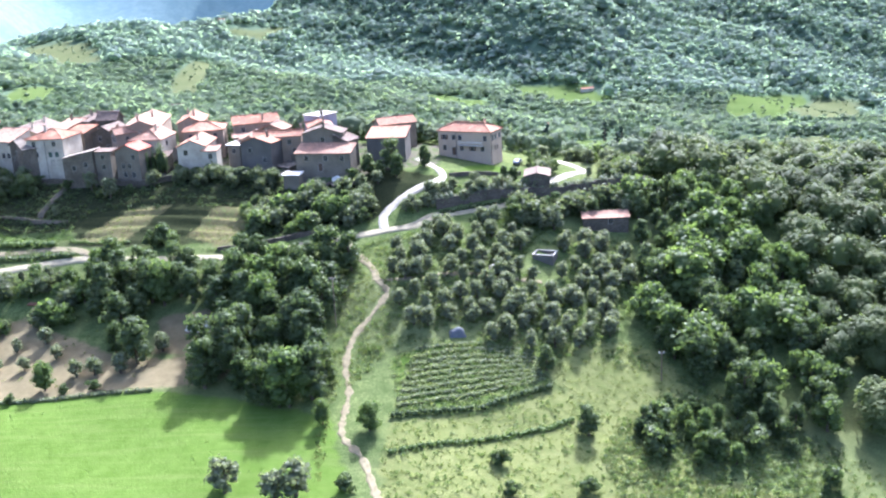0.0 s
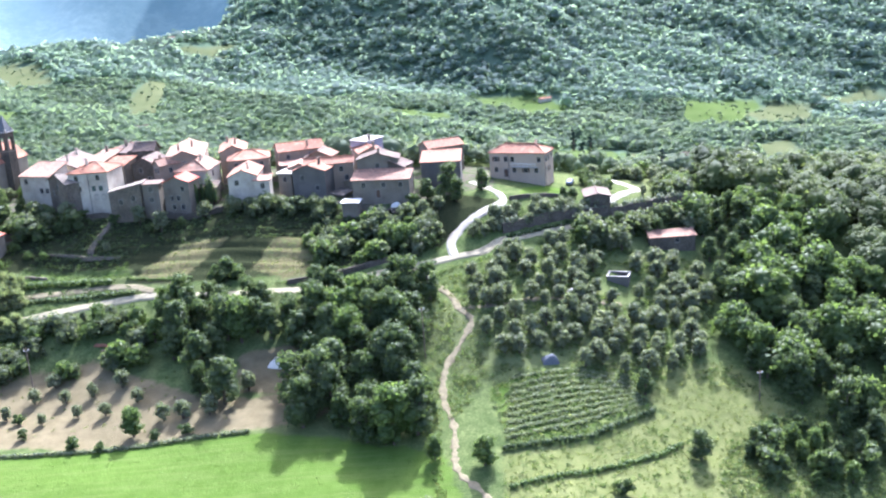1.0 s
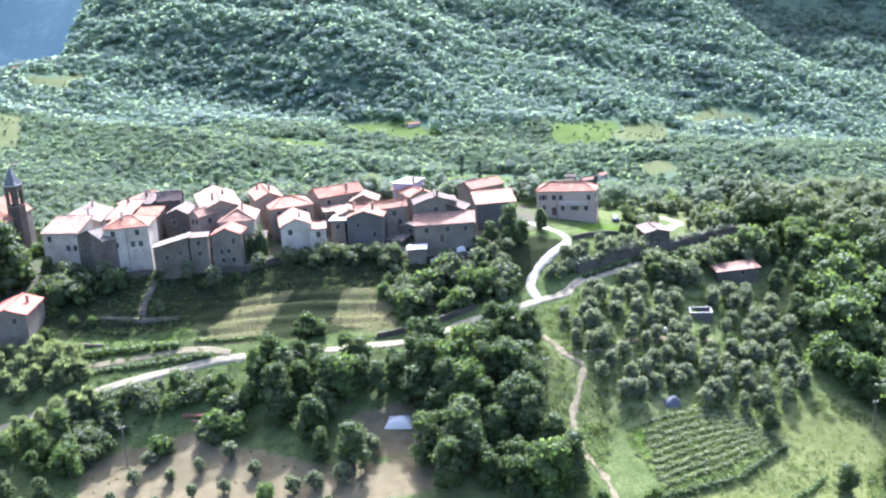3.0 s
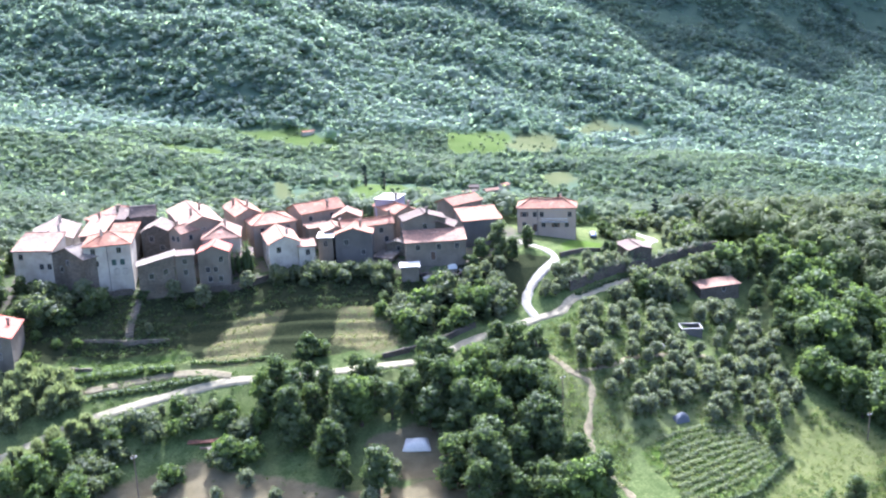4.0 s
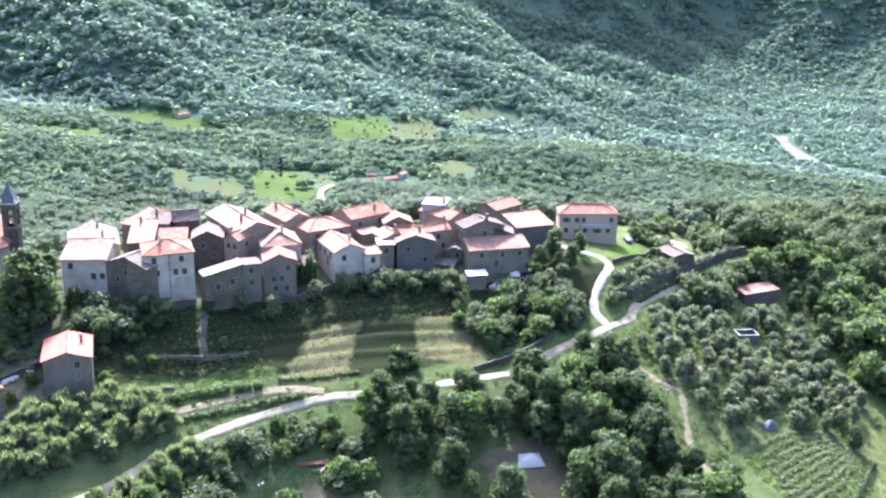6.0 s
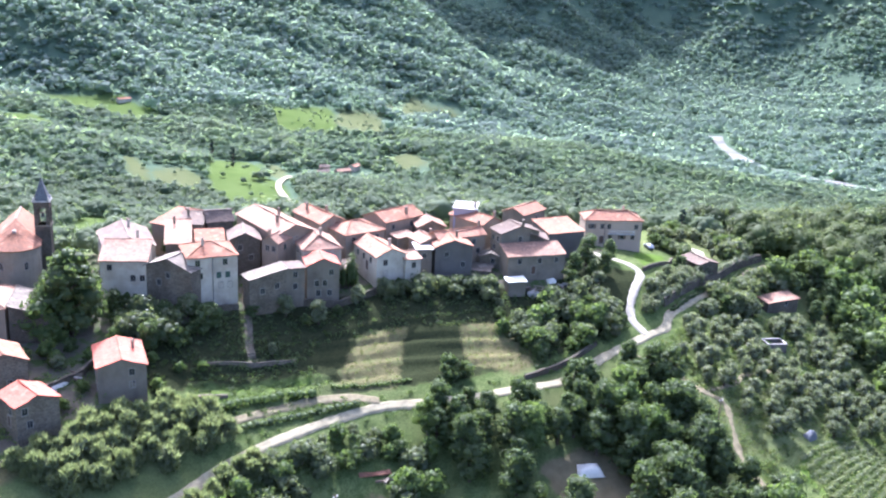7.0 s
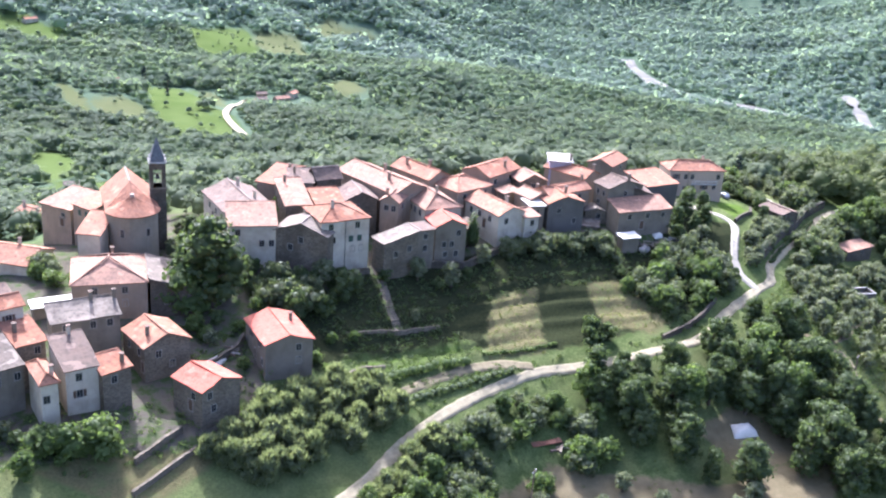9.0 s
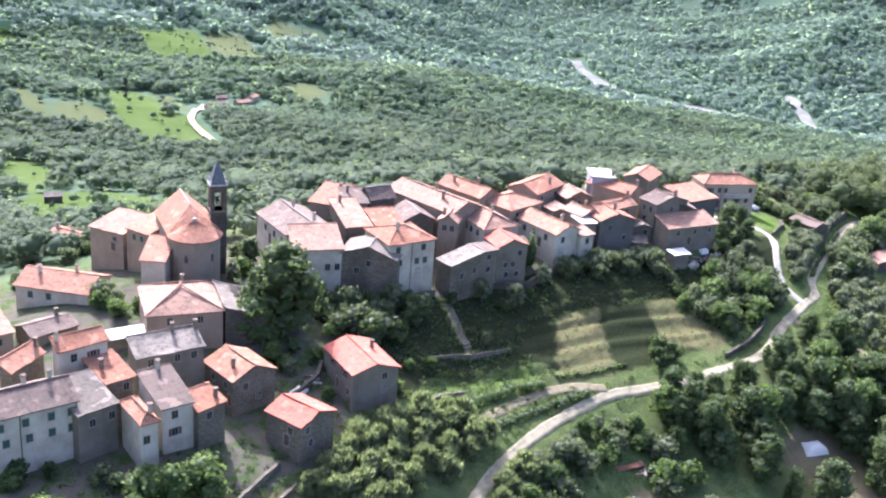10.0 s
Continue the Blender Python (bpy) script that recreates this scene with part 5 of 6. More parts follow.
def pole(x, y, top, rot):
    z = at(x, y)
    e = thing("utility_pole", pose(x, y, z, 0, 0, rot), "weathered timber utility pole with white insulators", "pole", "power line")
    h = top - z
    bm = bmesh.new()
    beam_bm(bm, (0, 0, -0.5), (0, 0, h), 0.13, 8)
    part("post", bm, TIMBER, e)
    bm = bmesh.new()
    box_bm(bm, (-0.6, -0.06, h - 0.5), (0.6, 0.06, h - 0.36))
    part("cross_arm", bm, CONCRETE, e)
    for dx in (-0.5, 0, 0.5):
        bm = bmesh.new()
        beam_bm(bm, (dx, 0, h - 0.36), (dx, 0, h - 0.08), 0.09, 8)
        part("insulator", bm, WHITE_SHEET, e)


pole(-26.9, 208.7, 33.4, 10)
pole(-111.1, 216.4, 29.0, 20)
pole(40.0, 196.0, 18.2, 0)


def balcony():
    """The villa's long balcony and its railing."""
    c, s = math.cos(radians(-27)), math.sin(radians(-27))
    e = thing("balcony", pose(4.7 + c * 2.2 + s * 4.2, 284.0 + s * 2.2 - c * 4.2, 46.3, 0, 0, -27), "pale balcony with slender railing on the cream villa", "balcony")
    bm = bmesh.new()
    box_bm(bm, (-3.6, -0.5, -0.18), (3.6, 0.85, 0))
    part("slab", bm, CONCRETE, e)
    bm = bmesh.new()
    box_bm(bm, (-3.6, -0.5, 0.95), (3.6, -0.42, 1.05))
    part("handrail", bm, WHITE_SHEET, e)
    for k in range(25):
        x = -3.55 + k * 7.1 / 24
        link("baluster", shared(("baluster",), lambda bm: box_bm(bm, (-0.03, -0.49, 0), (0.03, -0.43, 0.95)), WHITE_SHEET), e, m=pose(x, 0, 0))


balcony()
CAR_PAINT = plain("grey_car_paint", (0.18, 0.19, 0.21), 0.3, 0.3, 0.05)


def car(x, y, rot, mat, label):
    e = thing("car", pose(x, y, at(x, y, 0.1), 0, 0, rot), label, "car")
    bm = bmesh.new()
    prof = [(-2.1, 0.3), (2.1, 0.3), (2.15, 0.7), (1.25, 0.88), (0.65, 1.4), (-1.2, 1.45), (-1.95, 0.95), (-2.15, 0.85)]
    a = [bm.verts.new((px, -0.82, pz)) for px, pz in prof]
    b = [bm.verts.new((px, 0.82, pz)) for px, pz in prof]
    bm.faces.new(a[::-1])
    bm.faces.new(b)
    for i in range(len(prof)):
        j = (i + 1) % len(prof)
        bm.faces.new((a[i], a[j], b[j], b[i]))
    bmesh.ops.bevel(bm, geom=bm.edges[:], offset=0.08, segments=2, affect="EDGES")
    part("body", bm, mat, e, smooth=True)
    bm = bmesh.new()
    box_bm(bm, (-1.15, -0.835, 0.95), (0.6, 0.835, 1.3))
    part("side_glass", bm, GLASS, e)
    for wx in (-1.3, 1.3):
        for wy in (-0.8, 0.8):
            bm = bmesh.new()
            beam_bm(bm, (wx, wy - 0.1, 0.32), (wx, wy + 0.1, 0.32), 0.32, 14)
            part("wheel", bm, IRON, e)


car(17.5, 281.5, 70, CAR_PAINT, "dark grey car parked beside the villa")

# ---- far hamlets across the valley ----
for i, (x, y, w, d, rot, h) in enumerate([(233, 987, 14, 9, 20, 5), (252, 1003, 12, 9, -10, 5), (271, 996, 16, 9, 5, 6), (292, 1012, 12, 8, 30, 5), (262, 1020, 11, 8, -25, 6), (90, 1039, 14, 8, 0, 4), (118, 1030, 10, 8, 20, 4), (-275, 1045, 13, 9, 10, 6), (-255, 1056, 10, 8, -20, 5), (206, 1578, 20, 9, 15, 5), (-427, 1918, 14, 10, 0, 7), (-445, 1930, 12, 9, 20, 7), (-410, 1935, 13, 9, -15, 7), (800, 1102, 14, 9, 0, 5), (79, 307, 6, 5, -20, 3)]):
    z = at(x, y)
    house("house", "distant farmhouse with tiled roof among the woods", x, y, w, d, rot, z + h, "long", 2.0, (WHITE_WALL, PINK_WALL, GREY_WALL)[i % 3], (TILE, OLD_TILE, PALE_TILE)[i % 3], windows="f0.25,-2.2 f0.7,-2.2", group="distant farmhouses")

# ---- trees ----
def ico(sub=1):
    bm = bmesh.new()
    bmesh.ops.create_icosphere(bm, subdivisions=sub, radius=1.0)
    v = np.array([p.co[:] for p in bm.verts])
    f = np.array([[q.index for q in p.verts] for p in bm.faces])
    bm.free()
    return v, f


ICO1 = ico(1)


def leaf_cloud(rng, lumps, n, size, flat=0.5, upright=False):
    """Leaf sprays strewn over lumps (centre, radii): quads that mostly face outwards, some torn loose."""
    vol = np.array([l[3] * l[4] * l[5] for l in lumps]) ** (2 / 3)
    pick = rng.choice(len(lumps), n, p=vol / vol.sum())
    L = np.array(lumps)[pick]
    d = rng.normal(size=(n, 3))
    d /= np.linalg.norm(d, axis=1)[:, None]
    d[:, 2] = np.where(d[:, 2] < -0.5, -d[:, 2] * 0.4, d[:, 2])
    r = rng.uniform(0.7, 1.22, n)
    p = L[:, :3] + d * L[:, 3:6] * r[:, None]
    nrm = d + rng.normal(scale=flat, size=(n, 3))
    nrm /= np.linalg.norm(nrm, axis=1)[:, None]
    ref = np.where(np.abs(nrm[:, 2:3]) < 0.9, np.array([[0, 0, 1.0]]), np.array([[1.0, 0, 0]]))
    u = np.cross(nrm, ref)
    u /= np.linalg.norm(u, axis=1)[:, None]
    v = np.cross(nrm, u)
    a = rng.uniform(0, math.tau, n)[:, None]
    u, v = u * np.cos(a) + v * np.sin(a), v * np.cos(a) - u * np.sin(a)
    s = (size * rng.uniform(0.55, 1.3, n))[:, None]
    k = rng.uniform(0.5, 0.9, n)[:, None]
    if upright:  # long blades that rise and lean out
        u = np.stack([d[:, 0] * 0.5, d[:, 1] * 0.5, np.ones(n)], 1) + rng.normal(scale=0.3, size=(n, 3))
        u /= np.linalg.norm(u, axis=1)[:, None]
        v = np.cross(u, rng.normal(size=(n, 3)))
        v /= np.linalg.norm(v, axis=1)[:, None]
        s, k = s * 2.0, k * 0.28
    q = np.stack([p - u * s, p - v * s * k, p + u * s, p + v * s * k], 1).reshape(-1, 3)
    return q, np.arange(4 * n).reshape(n, 4)


def lump_core(lumps, scale=0.74):
    """The dim inside of a crown."""
    vs, fs, k = [], [], 0
    for cx, cy, cz, rx, ry, rz in lumps:
        vs.append(ICO1[0] * np.array([rx, ry, rz]) * scale + np.array([cx, cy, cz]))
        fs.append(ICO1[1] + k)
        k += len(ICO1[0])
    return np.concatenate(vs), np.concatenate(fs)


def joined(name, groups, mat):
    """One mesh from (vertices, faces) groups; quads become triangles."""
    vs, fs, k = [], [], 0
    for v, f in groups:
        f = np.asarray(f)
        if f.shape[1] == 4:
            f = np.concatenate([f[:, [0, 1, 2]], f[:, [0, 2, 3]]])
        vs.append(v)
        fs.append(f + k)
        k += len(v)
    return mesh_of(name, np.concatenate(vs), np.concatenate(fs), mat)


def limb_groups(rng, h, r, forks, spread):
    """A tapered trunk and its limbs."""
    out = []

    def tube(a, b, ra, rb, n=6):
        a, b = np.array(a, float), np.array(b, float)
        d = (b - a) / np.linalg.norm(b - a)
        u = np.cross(d, [0.3, 0.9, 0.2])
        u /= np.linalg.norm(u)
        w = np.cross(d, u)
        t = np.arange(n) * math.tau / n
        c = np.cos(t)[:, None] * u + np.sin(t)[:, None] * w
        v = np.concatenate([a + c * ra, b + c * rb])
        i = np.arange(n)
        out.append((v, np.stack([i, (i + 1) % n, (i + 1) % n + n, i + n], 1)))

    top = np.array([rng.uniform(-0.06, 0.06) * h, rng.uniform(-0.06, 0.06) * h, h])
    tube((0, 0, -0.4), top * 0.5, r, r * 0.75)
    tube(top * 0.5, top, r * 0.75, r * 0.4)
    for _ in range(forks):
        k = rng.uniform(0.45, 0.95)
        a = rng.uniform(0, math.tau)
        tip = top * k + np.array([math.cos(a) * spread, math.sin(a) * spread, spread * rng.uniform(0.4, 1.0)])
        tube(top * k, tip, r * 0.4, r * 0.12, 5)
    return out


TREES = {}


def tree_kind(name, key, seed, h, radius, lumps_n, leaves, size, mat, label, category, trunk=0.35, low=0.25, flat=0.5, upright=False):
    """A tree of unit kinds that are copied later: trunk with limbs, and a crown of leaf sprays."""
    rng = np.random.default_rng(seed)
    lumps = []
    for i in range(lumps_n):
        t = (i + 0.5) / lumps_n
        z = h * (low + (0.93 - low) * t)
        k = radius * (math.sin(math.pi * min(0.97, 0.22 + 0.72 * t)) ** 0.7)
        a = i * 2.4 + rng.uniform(-0.6, 0.6)
        o = k * rng.uniform(0.35, 0.68)
        s = radius * rng.uniform(0.18, 0.5)
        lumps.append((math.cos(a) * o, math.sin(a) * o, z, s * rng.uniform(0.9, 1.25), s * rng.uniform(0.9, 1.25), s * rng.uniform(0.7, 1.0)))
    e = thing(name, pose(0, 0, -500), label, category)
    link("trunk", joined("trunk", limb_groups(rng, h * 0.62, trunk * h / 8, 5, radius * 0.6), BARK), e)
    link("crown", joined("crown", [leaf_cloud(rng, lumps, leaves, size, flat, upright=upright), lump_core(lumps)], mat), e)
    TREES.setdefault(key, []).append((e, h))


for i in range(6):
    tree_kind("broadleaf_tree", "broad", 10 + i, 9.0 + i * 0.4, 3.3 + 0.15 * i, 22 + i, 1700, 0.29, BROADLEAF, "dense dark green broadleaf tree on the slope", "tree", 0.35, 0.12)
for i in range(3):
    tree_kind("broadleaf_tree", "bright", 30 + i, 7.0, 3.0, 19, 1500, 0.26, BRIGHTLEAF, "bright green broadleaf tree in full leaf", "tree", 0.35, 0.14)
for i in range(4):
    tree_kind("olive_tree", "olive", 50 + i, 4.2, 2.1, 15, 620, 0.25, OLIVELEAF, "grey-green olive tree with rounded crown", "tree", 0.5, 0.2)
for i in range(3):
    tree_kind("shrub", "shrub", 70 + i, 2.6, 1.9, 8, 600, 0.24, BROADLEAF, "dense dark green shrub on the slope", "shrub", 0.3, 0.12)
for i in range(2):
    tree_kind("shrub", "lightshrub", 80 + i, 2.2, 1.9, 8, 550, 0.22, BRIGHTLEAF, "light green shrub in the sun", "shrub", 0.3, 0.12)
for i in range(2):
    tree_kind("cypress", "cypress", 90 + i, 11.0, 1.5, 12, 800, 0.3, CONIFER, "slender dark cypress in the valley", "tree", 0.3, 0.08)
for i in range(3):
    tree_kind("cane_clump", "cane", 100 + i, 4.6, 2.0, 14, 760, 0.36, CANELEAF, "tall yellow-green cane clump beside the lane", "cane", 0.2, 0.1, 0.9, True)
for i in range(3):
    tree_kind("shrub", "bush", 110 + i, 3.0, 2.7, 11, 620, 0.27, GREYLEAF, "wide grey-green bush on the bank", "shrub", 0.2, 0.1)
for i in range(2):
    tree_kind("broadleaf_tree", "wide", 120 + i, 5.5, 4.0, 22, 1100, 0.36, BRIGHTLEAF, "wide bright green tree beside the lane", "tree", 0.4, 0.12)

SHARED_GROUPS = {"olive": "olive grove"}
_count = {}


def plant(key, x, y, size=1.0, turn=None, group="", up=0.0):
    """Sets a copy of a kind of tree on the ground, size in metres of height."""
    kinds = TREES[key]
    n = _count[key] = _count.get(key, -1) + 1
    e, h = kinds[n % len(kinds)]
    s = size / h
    rnd = random.Random(n * 13 + len(key))
    wide = s * rnd.uniform(0.9, 1.12)
    c = copy_thing(e, pose(x, y, at(x, y) + up, 0, 0, rnd.uniform(0, 360) if turn is None else turn))
    c.scale = (wide, wide * rnd.uniform(0.9, 1.1), s)
    if group or key in SHARED_GROUPS:
        c["group"] = group or SHARED_GROUPS[key]
    return c


def scatter(poly, spacing, seed, jitter=0.42, keep=1.0, holes=()):
    """Places at about that spacing in a polygon, clear of the holes (line or polygon, distance)."""
    rng = np.random.default_rng(seed)
    xs, ys = [p[0] for p in poly], [p[1] for p in poly]
    X, Y = np.meshgrid(np.arange(min(xs), max(xs), spacing), np.arange(min(ys), max(ys), spacing * 0.9))
    X[1::2] += spacing / 2
    X, Y = X.ravel() + rng.uniform(-jitter, jitter, X.size) * spacing, Y.ravel() + rng.uniform(-jitter, jitter, X.size) * spacing
    ok = inside(poly, X, Y) & (rng.uniform(size=X.size) < keep)
    for line, gap in holes:
        ok &= edge_distance(line, X, Y, False) > gap
    return list(zip(X[ok].tolist(), Y[ok].tolist()))


LANE = [(-150, 228), (-126, 236), (-108, 240.6), (-89, 240.6), (-67, 235), (-44, 234.2), (-17.5, 241.8), (-5.5, 247.5), (20, 257.6), (60, 268)]
CLIMB = [(-17.5, 242), (-18, 247), (-10.5, 255.5), (-3, 263), (-10, 277)]
TRACK = [(-27, 239), (-18.5, 221.2), (-16.2, 217.2), (-23.1, 204.5), (-24.1, 196.2), (-23.3, 175), (-16.7, 160)]
DRYGRASS = leaf_material("dry_grass", (0.086, 0.108, 0.034), (0.150, 0.160, 0.064), (0.108, 0.130, 0.044), 0.45)
CLEAR = ((LANE, 3.6), (CLIMB, 3.2), (TRACK, 3.0))

WOOD = [(-93, 238), (-86, 224), (-76, 212), (-70, 203), (-56, 192.5), (-34, 180), (-27, 184), (-27, 212), (-22, 226), (-28, 236), (-36, 233), (-44, 230.5), (-52, 230), (-70, 231.5), (-88, 237.5)]
GROVE = [(-15.5, 227), (-13, 206), (15, 200), (31, 207), (40, 222), (42, 246), (30, 250), (10, 249), (-4, 243.5), (-15, 238)]
EAST_EDGE = [(40, 208), (46, 192), (60, 181), (74, 178), (78, 215), (74, 250), (66, 270), (46, 260), (41, 246), (40, 220)]
EAST_BACK = [(74, 178), (150, 172), (170, 310), (60, 310), (52, 268), (66, 270), (74, 250), (78, 215)]
GLADE = [(-62, 197), (-57, 213), (-76, 204)]
PINK_HUT = [(-101, 216), (-97, 228), (-111, 222)]
SHEDS = ((GLADE, 4.2), (PINK_HUT, 3.1), ([(19.5, 231), (20, 233), (21, 237)], 4.4), ([(31, 249), (43, 249)], 4.5), ([(-2, 205), (0, 205)], 3.2))
for x, y in scatter(WOOD, 5.4, 1, holes=((LANE, 2.6), (TRACK, 3.0)) + SHEDS):
    tall = 9.5 + 3.0 * noise.noise((x * 0.09, y * 0.09, 0)) + random.uniform(-1.5, 1.8)
    plant("bright" if random.random() < 0.16 else "broad", x, y, tall * (0.82 if y > 224 else 1.0))
for x, y in scatter(GROVE, 4.7, 2, 0.3, 0.93, CLEAR + SHEDS):
    plant("olive", x, y, random.uniform(3.4, 4.9))
for x, y in scatter(EAST_EDGE, 5.2, 3, holes=CLEAR + SHEDS):
    plant(random.choice(("bright", "broad", "broad", "wide", "broad")), x, y, 7.0 + random.uniform(-2.4, 2.4))

# the bank below the villa and round the bend of the lane
BANK = [(-52, 261), (-44, 264), (-30, 259), (-21, 256), (-20, 248), (-22, 243), (-34, 241.5), (-46, 240), (-53, 240)]
for x, y in scatter(BANK, 3.4, 4, 0.45, 0.85, ((LANE, 2.8), (CLIMB, 2.6), ([(-42, 263), (-45, 258)], 3.6), ([(-37, 262), (-29, 260)], 3.4))):
    plant(random.choice(("shrub", "bush", "bush", "lightshrub", "bright", "olive", "broad")), x, y, random.uniform(2.2, 4.6))
LOOP = [(-15, 246), (-14, 250), (-9, 254), (-3, 258), (8, 262), (24, 265), (24, 259.5), (4, 252.5), (-6, 248.5)]
for x, y in scatter(LOOP, 3.0, 5, 0.4, holes=((LANE, 2.4), (CLIMB, 1.9))):
    plant("olive", x, y, random.uniform(3.0, 4.4))
VERGE = [(-20, 238), (-8, 240), (0, 246.5), (18, 254), (36, 261), (48, 264), (44, 250), (30, 250), (10, 247)]
for x, y in scatter(VERGE, 3.5, 6, holes=((LANE, 2.2),) + SHEDS):
    plant(random.choice(("broad", "broad", "olive", "bush", "bright")), x, y, random.uniform(3.4, 5.6))
VILLA_EAST = [(19, 270), (21, 290), (40, 302), (62, 296), (64, 280), (50, 273), (36, 269)]
for x, y in scatter(VILLA_EAST, 4.4, 16, holes=(([(20, 262), (25.2, 270), (31.5, 276), (35, 279), (33, 285), (28, 291)], 3.0),)):
    plant(random.choice(("olive", "bush", "shrub", "broad", "lightshrub")), x, y, random.uniform(2.6, 4.8))
BELOW_LANE = [(-130, 231), (-126, 216), (-112, 221), (-104, 219), (-90, 218), (-84, 224), (-90, 236), (-100, 238.5), (-112, 237)]
for x, y in scatter(BELOW_LANE, 3.6, 7, 0.45, 0.92, ((LANE, 2.8),) + SHEDS):
    plant(random.choice(("bush", "bush", "bush", "olive", "shrub", "lightshrub", "wide")), x, y, random.uniform(2.4, 4.4))
FAR_LEFT = [(-152, 226), (-124, 231), (-120, 222), (-126, 206), (-150, 200), (-175, 215), (-170, 235)]
for x, y in scatter(FAR_LEFT, 6.0, 8, holes=((LANE, 3.0),)):
    plant("bright" if random.random() < 0.4 else "broad", x, y, random.uniform(4.5, 7.5))
CANES = [(-160, 243), (-148, 249.5), (-130, 251.5), (-119, 246), (-120, 241.5), (-131, 238.5), (-152, 236)]
for x, y in scatter(CANES, 2.7, 9, holes=((LANE, 2.6),)):
    plant("cane", x, y, random.uniform(3.6, 5.4), group="cane brake")
for x, y in scatter([(-136, 234), (-126, 234), (-118, 236.5), (-116, 233), (-126, 226), (-138, 227)], 2.9, 19, holes=((LANE, 2.6),)):
    plant("cane", x, y, random.uniform(3.0, 4.6), group="cane brake")
SCRUB = [(29, 186), (45, 190), (60, 180), (50, 167), (37, 169), (30, 176)]
for x, y in scatter(SCRUB, 4.6, 10):
    plant(random.choice(("shrub", "broad", "bright")), x, y, random.uniform(3.0, 5.5))
for x, y in ((-71.5, 243.5), (-69, 241.5), (-73.5, 241.2)):
    plant("shrub", x, y, random.uniform(3.4, 4.4))

# the dark thicket under the white house and the barn
for x, y in scatter([(-134, 276), (-128, 284), (-119, 279), (-113, 276), (-112, 270), (-122, 268), (-131, 270)], 3.4, 31, 0.45, 0.85):
    plant(random.choice(("broad", "bush", "shrub", "broad")), x, y, random.uniform(3.0, 5.6))

# bushes in the yards by the church
for x, y in [(-164.0, 307.0), (-163.0, 303.0), (-152.0, 323.0), (-151.0, 346.0), (-152.0, 359.0), (-160.0, 355.0), (-149.0, 335.0), (-147.0, 274.0), (-143.0, 360.0)]:
    plant(random.choice(("bush", "lightshrub", "bush", "olive")), x, y, random.uniform(2.4, 3.8))

